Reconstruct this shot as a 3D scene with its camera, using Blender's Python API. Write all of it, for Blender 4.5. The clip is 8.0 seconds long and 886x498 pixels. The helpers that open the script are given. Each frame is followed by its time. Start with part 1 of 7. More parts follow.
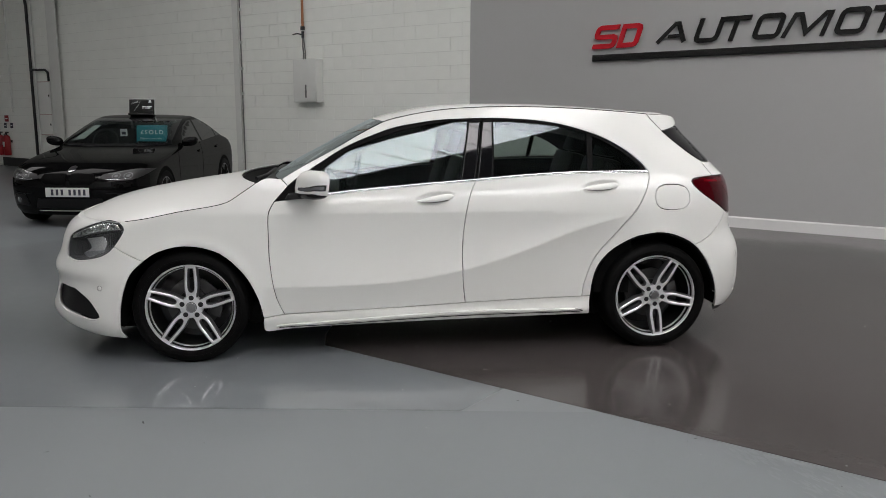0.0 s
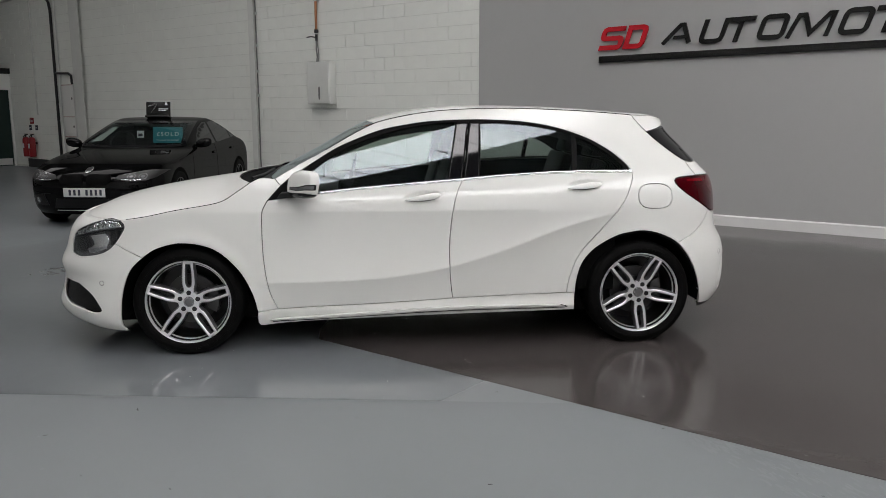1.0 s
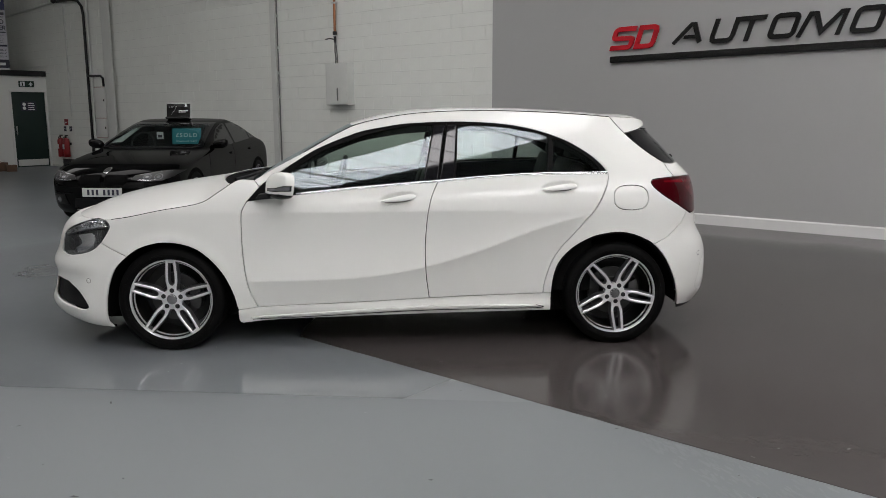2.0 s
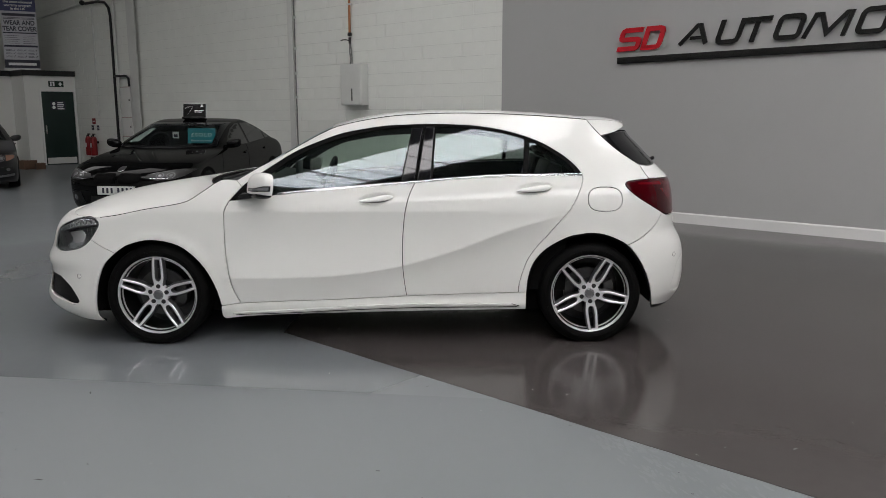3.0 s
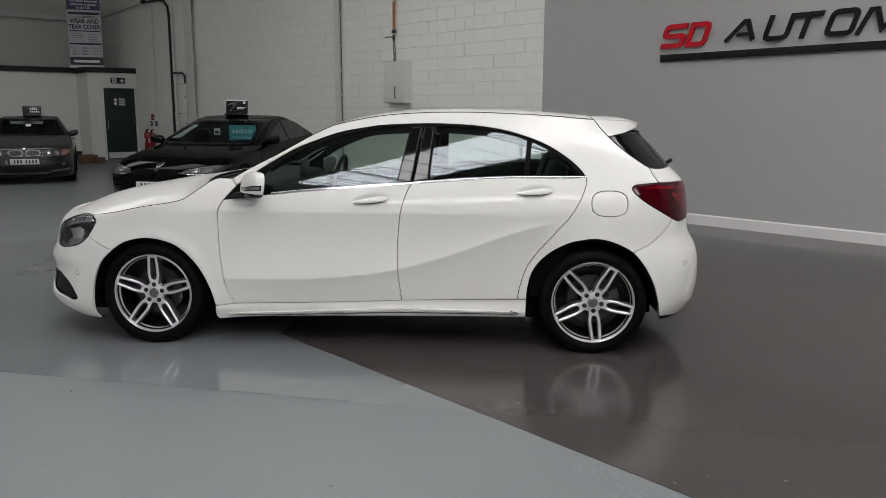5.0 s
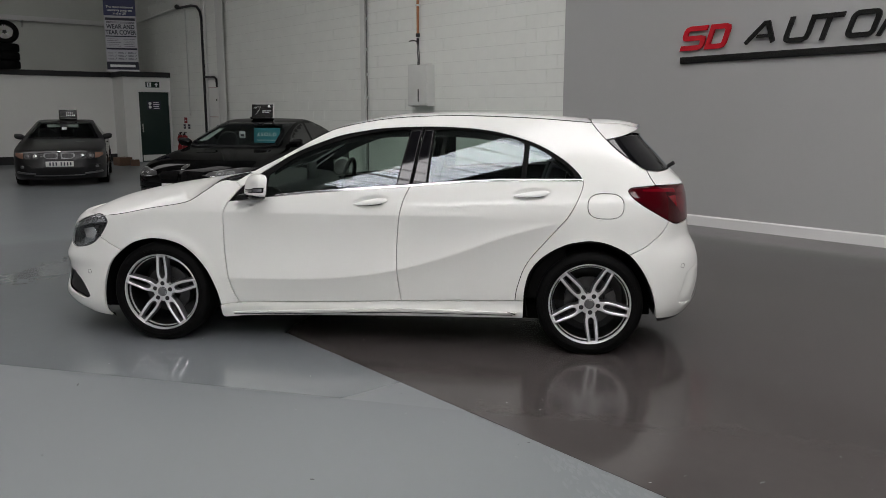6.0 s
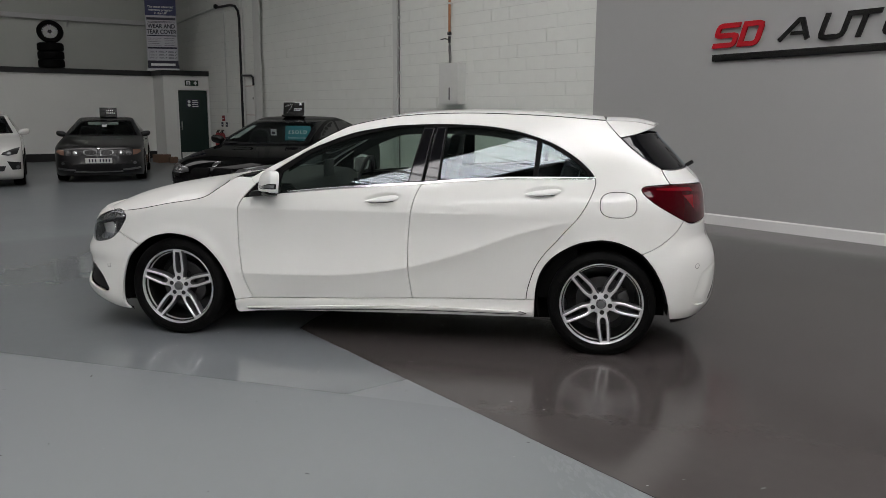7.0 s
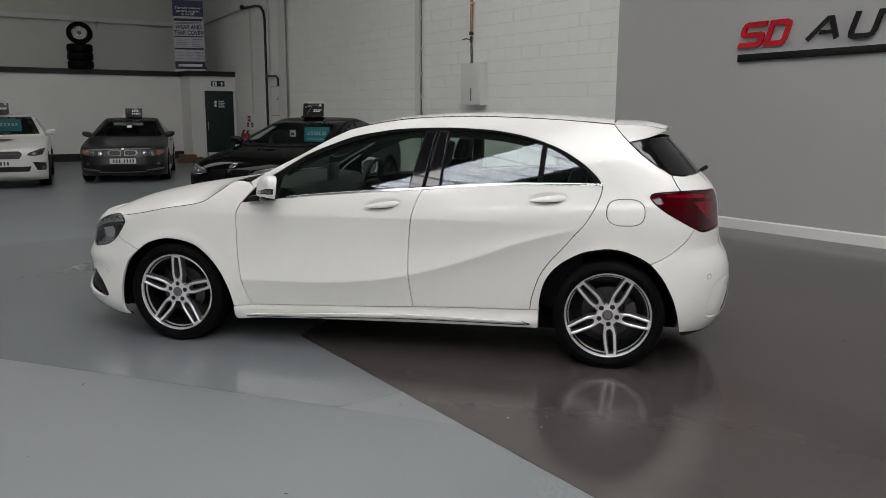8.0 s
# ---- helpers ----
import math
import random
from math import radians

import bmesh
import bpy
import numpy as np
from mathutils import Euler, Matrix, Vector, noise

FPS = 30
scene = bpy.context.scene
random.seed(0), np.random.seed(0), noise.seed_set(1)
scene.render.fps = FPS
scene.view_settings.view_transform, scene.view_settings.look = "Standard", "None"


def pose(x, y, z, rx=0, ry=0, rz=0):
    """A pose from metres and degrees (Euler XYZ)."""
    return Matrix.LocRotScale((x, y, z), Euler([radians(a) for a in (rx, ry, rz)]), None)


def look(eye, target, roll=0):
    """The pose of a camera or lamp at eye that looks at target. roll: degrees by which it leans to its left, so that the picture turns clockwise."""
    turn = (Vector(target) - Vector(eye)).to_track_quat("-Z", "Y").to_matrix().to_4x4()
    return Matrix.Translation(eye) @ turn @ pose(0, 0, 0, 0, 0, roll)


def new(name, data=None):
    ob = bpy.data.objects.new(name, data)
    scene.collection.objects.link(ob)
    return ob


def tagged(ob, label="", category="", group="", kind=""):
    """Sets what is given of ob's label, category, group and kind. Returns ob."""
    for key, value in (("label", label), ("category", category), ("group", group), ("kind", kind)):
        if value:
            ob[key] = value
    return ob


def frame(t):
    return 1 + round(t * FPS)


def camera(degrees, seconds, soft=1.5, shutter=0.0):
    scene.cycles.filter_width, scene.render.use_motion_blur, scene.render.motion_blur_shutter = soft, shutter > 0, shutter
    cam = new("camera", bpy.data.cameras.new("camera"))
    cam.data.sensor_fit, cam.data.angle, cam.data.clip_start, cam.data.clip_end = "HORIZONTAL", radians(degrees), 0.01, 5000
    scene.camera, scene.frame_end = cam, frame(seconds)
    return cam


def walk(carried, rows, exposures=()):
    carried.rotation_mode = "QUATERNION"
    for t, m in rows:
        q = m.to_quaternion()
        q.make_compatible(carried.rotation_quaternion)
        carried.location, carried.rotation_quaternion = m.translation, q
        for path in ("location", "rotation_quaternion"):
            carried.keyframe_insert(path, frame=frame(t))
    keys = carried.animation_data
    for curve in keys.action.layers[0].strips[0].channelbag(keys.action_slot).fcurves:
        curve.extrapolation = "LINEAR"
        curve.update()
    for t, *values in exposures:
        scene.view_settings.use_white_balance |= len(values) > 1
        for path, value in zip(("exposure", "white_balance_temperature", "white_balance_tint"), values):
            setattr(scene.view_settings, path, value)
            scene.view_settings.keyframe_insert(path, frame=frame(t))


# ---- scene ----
from mathutils import geometry

cam = camera(58.6, 8.0, soft=0.6)
PATH = [
    (0, (0.007, 0.025, 1.4), (-1.155, 1.616, 1.058), 0.2),
    (0.5, (0.168, -0.017, 1.41), (-1.014, 1.56, 1.071), 0.1),
    (1, (0.267, 0.026, 1.406), (-0.942, 1.582, 1.066), -0.0),
    (1.5, (0.406, 0.122, 1.41), (-0.84, 1.649, 1.069), -0.1),
    (3, (0.917, 0.343, 1.443), (-0.423, 1.788, 1.1), -0.1),
    (3.5, (0.958, 0.442, 1.442), (-0.404, 1.865, 1.095), 0.1),
    (4, (0.988, 0.578, 1.453), (-0.405, 1.97, 1.103), 0.1),
    (4.5, (1.021, 0.678, 1.448), (-0.403, 2.038, 1.097), 0.2),
    (6, (1.284, 0.869, 1.458), (-0.227, 2.134, 1.115), 0.1),
    (6.5, (1.374, 0.928, 1.457), (-0.171, 2.15, 1.113), 0.1),
    (7, (1.382, 1.007, 1.45), (-0.189, 2.194, 1.104), 0.2),
    (7.5, (1.366, 1.121, 1.461), (-0.226, 2.28, 1.112), 0.2),
    (8, (1.359, 1.236, 1.471), (-0.257, 2.362, 1.124), 0.2),
]
walk(cam, [(t, look(eye, target, roll)) for t, eye, target, roll in PATH], exposures=[(0.0, 0.16), (8.0, 0.11)])

# ---- world and light ----
ROOF_Z = 6.5
world = bpy.data.worlds.new("overcast_sky")
scene.world = world
world.use_nodes = True
wn = world.node_tree.nodes
sky = wn.new("ShaderNodeTexSky")
sky.sky_type = 'NISHITA'
sky.sun_disc = False
sky.sun_elevation, sky.sun_rotation = radians(40), radians(200)
wn["Background"].inputs["Strength"].default_value = 0.08
world.node_tree.links.new(sky.outputs["Color"], wn["Background"].inputs["Color"])


# ---- materials ----
def material(name, color, rough=0.5, metal=0.0, coat=0.0, var=0.08, scale=4.0, bump=0.0, bump_scale=60.0, rvar=0.0,
             emit=None, strength=0.0, transmission=0.0, ior=1.45, coat_rough=0.03, spec=0.5, fine=0.0, objvar=0.0, islandvar=0.0):
    """A principled material with variation of colour and gloss at two scales, and a fine relief."""
    m = bpy.data.materials.new(name)
    m.use_nodes = True
    nt = m.node_tree
    n, l = nt.nodes, nt.links
    p = n["Principled BSDF"]
    p.inputs["Roughness"].default_value = rough
    p.inputs["Metallic"].default_value = metal
    p.inputs["Coat Weight"].default_value = coat
    p.inputs["Coat Roughness"].default_value = coat_rough
    p.inputs["IOR"].default_value = ior
    p.inputs["Specular IOR Level"].default_value = spec
    p.inputs["Transmission Weight"].default_value = transmission
    p.inputs["Base Color"].default_value = (*color, 1)
    if emit:
        p.inputs["Emission Color"].default_value = (*emit, 1)
        p.inputs["Emission Strength"].default_value = strength
    tc = n.new("ShaderNodeTexCoord")
    if var or rvar or objvar or islandvar:
        big = n.new("ShaderNodeTexNoise")
        big.inputs["Scale"].default_value = scale
        big.inputs["Detail"].default_value = 5
        l.new(tc.outputs["Object"], big.inputs["Vector"])
        small = n.new("ShaderNodeTexNoise")
        small.inputs["Scale"].default_value = scale * 14
        small.inputs["Detail"].default_value = 3
        l.new(tc.outputs["Object"], small.inputs["Vector"])
        mixn = n.new("ShaderNodeMath")
        mixn.operation = 'MULTIPLY_ADD'
        mixn.inputs[1].default_value = 0.35
        l.new(small.outputs["Fac"], mixn.inputs[0])
        l.new(big.outputs["Fac"], mixn.inputs[2])
        last = mixn.outputs[0]
        if objvar or islandvar:
            src = n.new("ShaderNodeObjectInfo" if objvar else "ShaderNodeNewGeometry")
            add = n.new("ShaderNodeMath")
            add.operation = 'MULTIPLY_ADD'
            add.inputs[1].default_value = objvar or islandvar
            l.new(src.outputs["Random" if objvar else "Random Per Island"], add.inputs[0])
            l.new(last, add.inputs[2])
            last = add.outputs[0]
        ramp = n.new("ShaderNodeMapRange")
        ramp.inputs["From Min"].default_value = 0.2
        ramp.inputs["From Max"].default_value = 1.2
        ramp.inputs["To Min"].default_value = 1 - var
        ramp.inputs["To Max"].default_value = 1 + var
        l.new(last, ramp.inputs["Value"])
        mul = n.new("ShaderNodeVectorMath")
        mul.operation = 'SCALE'
        mul.inputs[0].default_value = color
        l.new(ramp.outputs["Result"], mul.inputs["Scale"])
        l.new(mul.outputs["Vector"], p.inputs["Base Color"])
        if rvar:
            rr = n.new("ShaderNodeMapRange")
            rr.inputs["From Min"].default_value = 0.2
            rr.inputs["From Max"].default_value = 1.2
            rr.inputs["To Min"].default_value = max(0.02, rough - rvar)
            rr.inputs["To Max"].default_value = rough + rvar
            l.new(last, rr.inputs["Value"])
            l.new(rr.outputs["Result"], p.inputs["Roughness"])
    if bump:
        bn = n.new("ShaderNodeTexNoise")
        bn.inputs["Scale"].default_value = bump_scale
        bn.inputs["Detail"].default_value = 4
        l.new(tc.outputs["Object"], bn.inputs["Vector"])
        b = n.new("ShaderNodeBump")
        b.inputs["Strength"].default_value = bump
        b.inputs["Distance"].default_value = 0.01
        l.new(bn.outputs["Fac"], b.inputs["Height"])
        l.new(b.outputs["Normal"], p.inputs["Normal"])
    return m


def glass_material(name, tint, alpha, rough=0.0, f0=0.089):
    """Thin tinted pane: a tint that lets light through, with a real mirror gloss by Fresnel."""
    m = bpy.data.materials.new(name)
    m.use_nodes = True
    nt = m.node_tree
    n, l = nt.nodes, nt.links
    n.remove(n["Principled BSDF"])
    tr = n.new("ShaderNodeBsdfTransparent")
    tr.inputs["Color"].default_value = (*tint, 1)
    gl = n.new("ShaderNodeBsdfGlossy")
    gl.inputs["Roughness"].default_value = rough
    gl.inputs["Color"].default_value = (0.86 * alpha, 0.95 * alpha, alpha, 1)
    lw = n.new("ShaderNodeLayerWeight")
    lw.inputs["Blend"].default_value = 0.5
    pw = n.new("ShaderNodeMath")
    pw.operation = 'POWER'
    pw.inputs[1].default_value = 5.0
    l.new(lw.outputs["Facing"], pw.inputs[0])
    fr = n.new("ShaderNodeMapRange")
    fr.inputs["To Min"].default_value = f0
    l.new(pw.outputs["Value"], fr.inputs["Value"])
    mx = n.new("ShaderNodeMixShader")
    l.new(fr.outputs["Result"], mx.inputs[0])
    l.new(tr.outputs["BSDF"], mx.inputs[1])
    l.new(gl.outputs["BSDF"], mx.inputs[2])
    l.new(mx.outputs["Shader"], n["Material Output"].inputs["Surface"])
    return m


M_FLOOR = material("blue_grey_resin_floor", (0.168, 0.181, 0.188), 0.40, spec=0.6, var=0.10, scale=0.7, rvar=0.08)
M_FLOOR_PATCH = material("older_glossy_resin", (0.172, 0.185, 0.192), 0.05, var=0.10, scale=0.7, rvar=0.03)
M_FLOOR_BROWN = material("brown_grey_resin", (0.056, 0.0495, 0.0475), 0.17, spec=0.4, var=0.18, scale=0.9, rvar=0.09, bump=0.022, bump_scale=45)
# the glossy coat is worn dull towards the brown coat
pt = M_FLOOR_PATCH.node_tree
old = pt.nodes["Principled BSDF"].inputs["Roughness"].links[0].from_socket
xyz, fade, dull = pt.nodes.new("ShaderNodeSeparateXYZ"), pt.nodes.new("ShaderNodeMapRange"), pt.nodes.new("ShaderNodeMix")
pt.links.new(pt.nodes["Texture Coordinate"].outputs["Object"], xyz.inputs[0])
fade.inputs["From Min"].default_value, fade.inputs["From Max"].default_value = -2.45, -1.75
pt.links.new(xyz.outputs["X"], fade.inputs["Value"])
pt.links.new(fade.outputs["Result"], dull.inputs["Factor"])
pt.links.new(old, dull.inputs["A"])
dull.inputs["B"].default_value = 0.42
# its gloss and specular are cut in the hall's far part, darkening the floor
far, worn, gloss = pt.nodes.new("ShaderNodeMapRange"), pt.nodes.new("ShaderNodeMix"), pt.nodes.new("ShaderNodeMapRange")
far.inputs["From Min"].default_value, far.inputs["From Max"].default_value = -4.5, -8.5
pt.links.new(xyz.outputs["X"], far.inputs["Value"])
pt.links.new(far.outputs["Result"], worn.inputs["Factor"])
pt.links.new(dull.outputs["Result"], worn.inputs["A"])
worn.inputs["B"].default_value = 0.22
pt.links.new(worn.outputs["Result"], pt.nodes["Principled BSDF"].inputs["Roughness"])
gloss.inputs["To Min"].default_value, gloss.inputs["To Max"].default_value = 0.9, 0.02
pt.links.new(far.outputs["Result"], gloss.inputs["Value"])
pt.links.new(gloss.outputs["Result"], pt.nodes["Principled BSDF"].inputs["Specular IOR Level"])
M_BLOCK = material("white_painted_block", (0.80, 0.815, 0.775), 0.6, var=0.05, scale=3, bump=0.45, bump_scale=38, objvar=0.14)
M_BLOCK_REST = material("white_painted_block_rest", (0.80, 0.815, 0.775), 0.6, var=0.05, scale=3, bump=0.45, bump_scale=38, islandvar=0.14)
M_JOINT = material("painted_mortar", (0.66, 0.67, 0.64), 0.8, var=0.08, scale=6, bump=0.3)
M_GREYWALL = material("grey_matt_wall_paint", (0.40, 0.402, 0.396), 0.65, var=0.03, scale=0.7, bump=0.04, bump_scale=120)
M_WHITEWALL = material("white_matt_wall_paint", (0.74, 0.745, 0.72), 0.6, var=0.05, scale=1.0, bump=0.05, bump_scale=90)
M_BOUNCEWALL = material("pale_wall_paint", (0.78, 0.78, 0.76), 0.7, var=0.06, scale=0.8)
M_CLAD = material("white_liner_sheet", (0.67, 0.69, 0.645), 0.5, var=0.06, scale=0.8)
M_TRIMWHITE = material("white_gloss_wood_paint", (0.74, 0.74, 0.73), 0.35, var=0.03, scale=2)
M_ROOF = material("roof_liner_sheet", (0.32, 0.32, 0.315), 0.6, var=0.08, scale=0.5)
M_STEEL = material("painted_steel", (0.67, 0.68, 0.655), 0.45, var=0.06, scale=5)
M_BLACK = material("black_satin", (0.012, 0.012, 0.013), 0.4, var=0.15, scale=6)
M_BLACKPLASTIC = material("black_plastic", (0.008, 0.008, 0.0085), 0.5, spec=0.3, var=0.2, scale=20, bump=0.1, bump_scale=300)
# serves the underbody and also dark pieces that stand in for shade in gaps
M_VOID = material("dark_underbody_and_gap_shade", (0.004, 0.004, 0.004), 0.95, spec=0.1, var=0.2, scale=8)
M_GLOSSBLACK = material("gloss_black_trim", (0.004, 0.004, 0.005), 0.05, spec=0.5, var=0.05, scale=3)
M_PAINT = material("white_car_paint", (0.72, 0.722, 0.694), 0.55, spec=0.0, var=0.012, scale=2, coat=0.65, coat_rough=0.012)
M_RUBBER = material("tyre_rubber", (0.004, 0.004, 0.004), 0.62, spec=0.08, var=0.3, scale=14, bump=0.15, bump_scale=160)
M_ALLOY = material("machined_alloy", (0.74, 0.74, 0.75), 0.30, metal=0.6, var=0.06, scale=20)
M_ALLOYDARK = material("grey_painted_alloy", (0.022, 0.022, 0.023), 0.3, metal=0.7, var=0.1, scale=20, coat=0.4)
M_LINER = material("dark_headliner_cloth", (0.020, 0.020, 0.021), 0.9, spec=0.1, var=0.15, scale=30)
M_LAMPGREY = material("grey_lamp_inside", (0.20, 0.20, 0.205), 0.25, var=0.45, scale=22, metal=0.3)
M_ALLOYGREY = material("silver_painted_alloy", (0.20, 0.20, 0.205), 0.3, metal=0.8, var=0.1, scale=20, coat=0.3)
M_CHROME = material("chrome", (0.78, 0.78, 0.79), 0.08, metal=1.0, var=0.03, scale=8)
M_DISC = material("brake_disc_iron", (0.07, 0.07, 0.07), 0.42, metal=0.8, var=0.2, scale=12)
M_GLASS = glass_material("tinted_side_glass", (0.66, 0.75, 0.70), 1.0, f0=0.054)
M_PRIVACY = glass_material("dark_rear_glass", (0.05, 0.055, 0.055), 1.0)
M_PRIVACYEDGE = material("black_glass_edge", (0.004, 0.004, 0.005), 0.05, spec=0.3, var=0.05, scale=3)
M_CLEAR = glass_material("clear_lens", (0.93, 0.94, 0.95), 0.8, 0.01, 0.05)
M_REDLENS = material("red_lamp_lens", (0.042, 0.0006, 0.0024), 0.06, spec=0.3, var=0.1, scale=6)
M_REDBRIGHT = material("bright_red_lamp_insert", (0.13, 0.001, 0.006), 0.1, var=0.1, scale=9)
M_LAMPGLASS = material("pale_lamp_inside", (0.22, 0.225, 0.235), 0.15, metal=0.5, var=0.4, scale=25, coat=1.0)
M_ROOFLIGHT = material("translucent_rooflight", (0.8, 0.85, 0.86), 0.4, var=0, emit=(1.0, 0.965, 0.980), strength=8.6)
# glow of the added, unseen strips; strengths only balance the light in the hall
M_ADDED_LIGHT_EAST = material("added_light_strip_east", (0.8, 0.84, 0.84), 0.4, var=0, emit=(1.0, 0.97, 0.975), strength=10.0)
M_ADDED_LIGHT_MID = material("added_light_strip_mid", (0.7, 0.74, 0.74), 0.45, var=0, emit=(1.0, 0.97, 0.97), strength=5.0)
M_ADDED_LIGHT_DIM = material("added_light_strip_dim", (0.6, 0.62, 0.6), 0.5, var=0, emit=(1.0, 0.97, 0.96), strength=1.4)


# ---- building tools ----
def finish(ob, mesh, mat, parent=None, label=""):
    if mat is not None and not mesh.materials:
        mesh.materials.append(mat)
    if parent is not None:
        ob.parent = parent
    if label:
        ob["label"] = label
    return ob


def part(name, bm, mat, parent=None, label="", smooth=True):
    """Links a bmesh as one mesh object under a thing or a part."""
    me = bpy.data.meshes.new(name)
    bmesh.ops.recalc_face_normals(bm, faces=bm.faces)
    if smooth:
        for f in bm.faces:
            f.smooth = True
        for e in bm.edges:
            if len(e.link_faces) == 2 and e.calc_face_angle(0) > 0.6:
                e.smooth = False
    bm.to_mesh(me)
    bm.free()
    return finish(new(name, me), me, mat, parent, label)


def raw(name, verts, faces, mat, parent=None, label="", smooth=True, normals=None):
    me = bpy.data.meshes.new(name)
    me.from_pydata([tuple(v) for v in verts], [], faces)
    if smooth:
        me.shade_smooth()
    if normals is not None:
        me.normals_split_custom_set_from_vertices(normals)
    me.update()
    return finish(new(name, me), me, mat, parent, label)


def add_box(bm, x0, x1, y0, y1, z0, z1, bevel=0.0, m=None):
    vs = [bm.verts.new((x, y, z)) for x in (x0, x1) for y in (y0, y1) for z in (z0, z1)]
    fs = [bm.faces.new([vs[i] for i in q]) for q in ((0, 1, 3, 2), (4, 6, 7, 5), (0, 4, 5, 1), (2, 3, 7, 6), (0, 2, 6, 4), (1, 5, 7, 3))]
    if bevel:
        es = list({e for f in fs for e in f.edges})
        r = bmesh.ops.bevel(bm, geom=es, offset=bevel, segments=2, profile=0.6, affect='EDGES')
        vs = list({v for f in r["faces"] for v in f.verts} | {v for v in vs if v.is_valid})
    if m is not None:
        bmesh.ops.transform(bm, matrix=m, verts=[v for v in vs if v.is_valid])
    return vs


def box(name, x0, x1, y0, y1, z0, z1, mat, parent=None, label="", bevel=0.0, m=None):
    bm = bmesh.new()
    add_box(bm, x0, x1, y0, y1, z0, z1, bevel, m)
    return part(name, bm, mat, parent, label, smooth=bevel > 0)


def prism(name, pts, axis, a, b, mat, parent=None, label="", bevel=0.0):
    """A polygon pulled along an axis from a to b. The two other axes keep their order."""
    bm = bmesh.new()

    def put(p, h):
        q = list(p)
        q.insert("xyz".index(axis), h)
        return q
    lo = [bm.verts.new(put(p, a)) for p in pts]
    hi = [bm.verts.new(put(p, b)) for p in pts]
    n = len(pts)
    bm.faces.new(lo)
    bm.faces.new(hi)
    for i in range(n):
        bm.faces.new((lo[i], lo[(i + 1) % n], hi[(i + 1) % n], hi[i]))
    bmesh.ops.recalc_face_normals(bm, faces=bm.faces)
    if bevel:
        bmesh.ops.bevel(bm, geom=list(bm.edges), offset=bevel, segments=2, profile=0.6, affect='EDGES')
    return part(name, bm, mat, parent, label)


def lathe(name, prof, mat, parent=None, label="", seg=72, m=None, closed=False):
    """A profile of (radius, y) turned round the y axis."""
    verts, faces = [], []
    k = len(prof)
    for i in range(seg):
        a = 2 * math.pi * i / seg
        for r, y in prof:
            v = Vector((r * math.cos(a), y, r * math.sin(a)))
            verts.append(m @ v if m is not None else v)
    for i in range(seg):
        j = (i + 1) % seg
        for q in range(k if closed else k - 1):
            w = (q + 1) % k
            faces.append((i * k + q, j * k + q, j * k + w, i * k + w))
    bm = bmesh.new()
    bv = [bm.verts.new(v) for v in verts]
    for f in faces:
        bm.faces.new([bv[i] for i in f])
    bmesh.ops.remove_doubles(bm, verts=bm.verts, dist=1e-5)
    return part(name, bm, mat, parent, label)


def tube(name, pts, r, mat, parent=None, label="", seg=10, cyclic=False):
    """A round bar along a line of points."""
    verts, faces = [], []
    n = len(pts)
    P = [Vector(p) for p in pts]
    up = None
    for i in range(n):
        d = (P[(i + 1) % n] - P[i - 1]) if cyclic else (P[min(i + 1, n - 1)] - P[max(i - 1, 0)])
        d.normalize()
        if up is None:
            up = Vector((0, 0, 1)) if abs(d.z) < 0.9 else Vector((1, 0, 0))
        s = d.cross(up).normalized()
        up = s.cross(d).normalized()
        for k in range(seg):
            a = 2 * math.pi * k / seg
            verts.append(P[i] + r * (math.cos(a) * s + math.sin(a) * up))
    for i in range(n if cyclic else n - 1):
        j = (i + 1) % n
        for k in range(seg):
            q = (k + 1) % seg
            faces.append((i * seg + k, i * seg + q, j * seg + q, j * seg + k))
    if not cyclic:
        faces.append(tuple(range(seg)))
        faces.append(tuple(range((n - 1) * seg, n * seg)))
    bm = bmesh.new()
    bv = [bm.verts.new(v) for v in verts]
    for f in faces:
        bm.faces.new([bv[i] for i in f])
    return part(name, bm, mat, parent, label)


def curve_points(pts, step=0.015):
    """A smooth line (Catmull-Rom) through 2D points, resampled at even steps."""
    P = [Vector(p) for p in pts]
    if len(P) == 2:
        n = max(1, int((P[1] - P[0]).length / step))
        return [P[0].lerp(P[1], i / n) for i in range(n + 1)]
    out = []
    for i in range(len(P) - 1):
        p0, p1, p2, p3 = P[max(i - 1, 0)], P[i], P[i + 1], P[min(i + 2, len(P) - 1)]
        if i == 0:
            p0 = p1 * 2 - p2
        if i == len(P) - 2:
            p3 = p2 * 2 - p1
        for k in range(12):
            t = k / 12
            out.append(0.5 * ((2 * p1) + (p2 - p0) * t + (2 * p0 - 5 * p1 + 4 * p2 - p3) * t * t + (3 * p1 - p0 - 3 * p2 + p3) * t ** 3))
    out.append(P[-1])
    # even steps
    acc = [0.0]
    for a, b in zip(out, out[1:]):
        acc.append(acc[-1] + (b - a).length)
    n = max(2, int(acc[-1] / step))
    res, j = [], 0
    for i in range(n + 1):
        s = acc[-1] * i / n
        while j < len(acc) - 2 and acc[j + 1] < s:
            j += 1
        w = (s - acc[j]) / max(1e-9, acc[j + 1] - acc[j])
        res.append(out[j].lerp(out[j + 1], min(1, max(0, w))))
    return res


def loop_of(*segs, step=0.015):
    """One closed outline from smooth stretches that meet in corners."""
    out = []
    for s in segs:
        for p in curve_points(s, step):
            if not out or (p - out[-1]).length > 1e-4:
                out.append(p)
    if (out[0] - out[-1]).length < 1e-4:
        out.pop()
    return out


def area2(loop):
    return sum(a.x * b.y - b.x * a.y for a, b in zip(loop, loop[1:] + loop[:1])) / 2


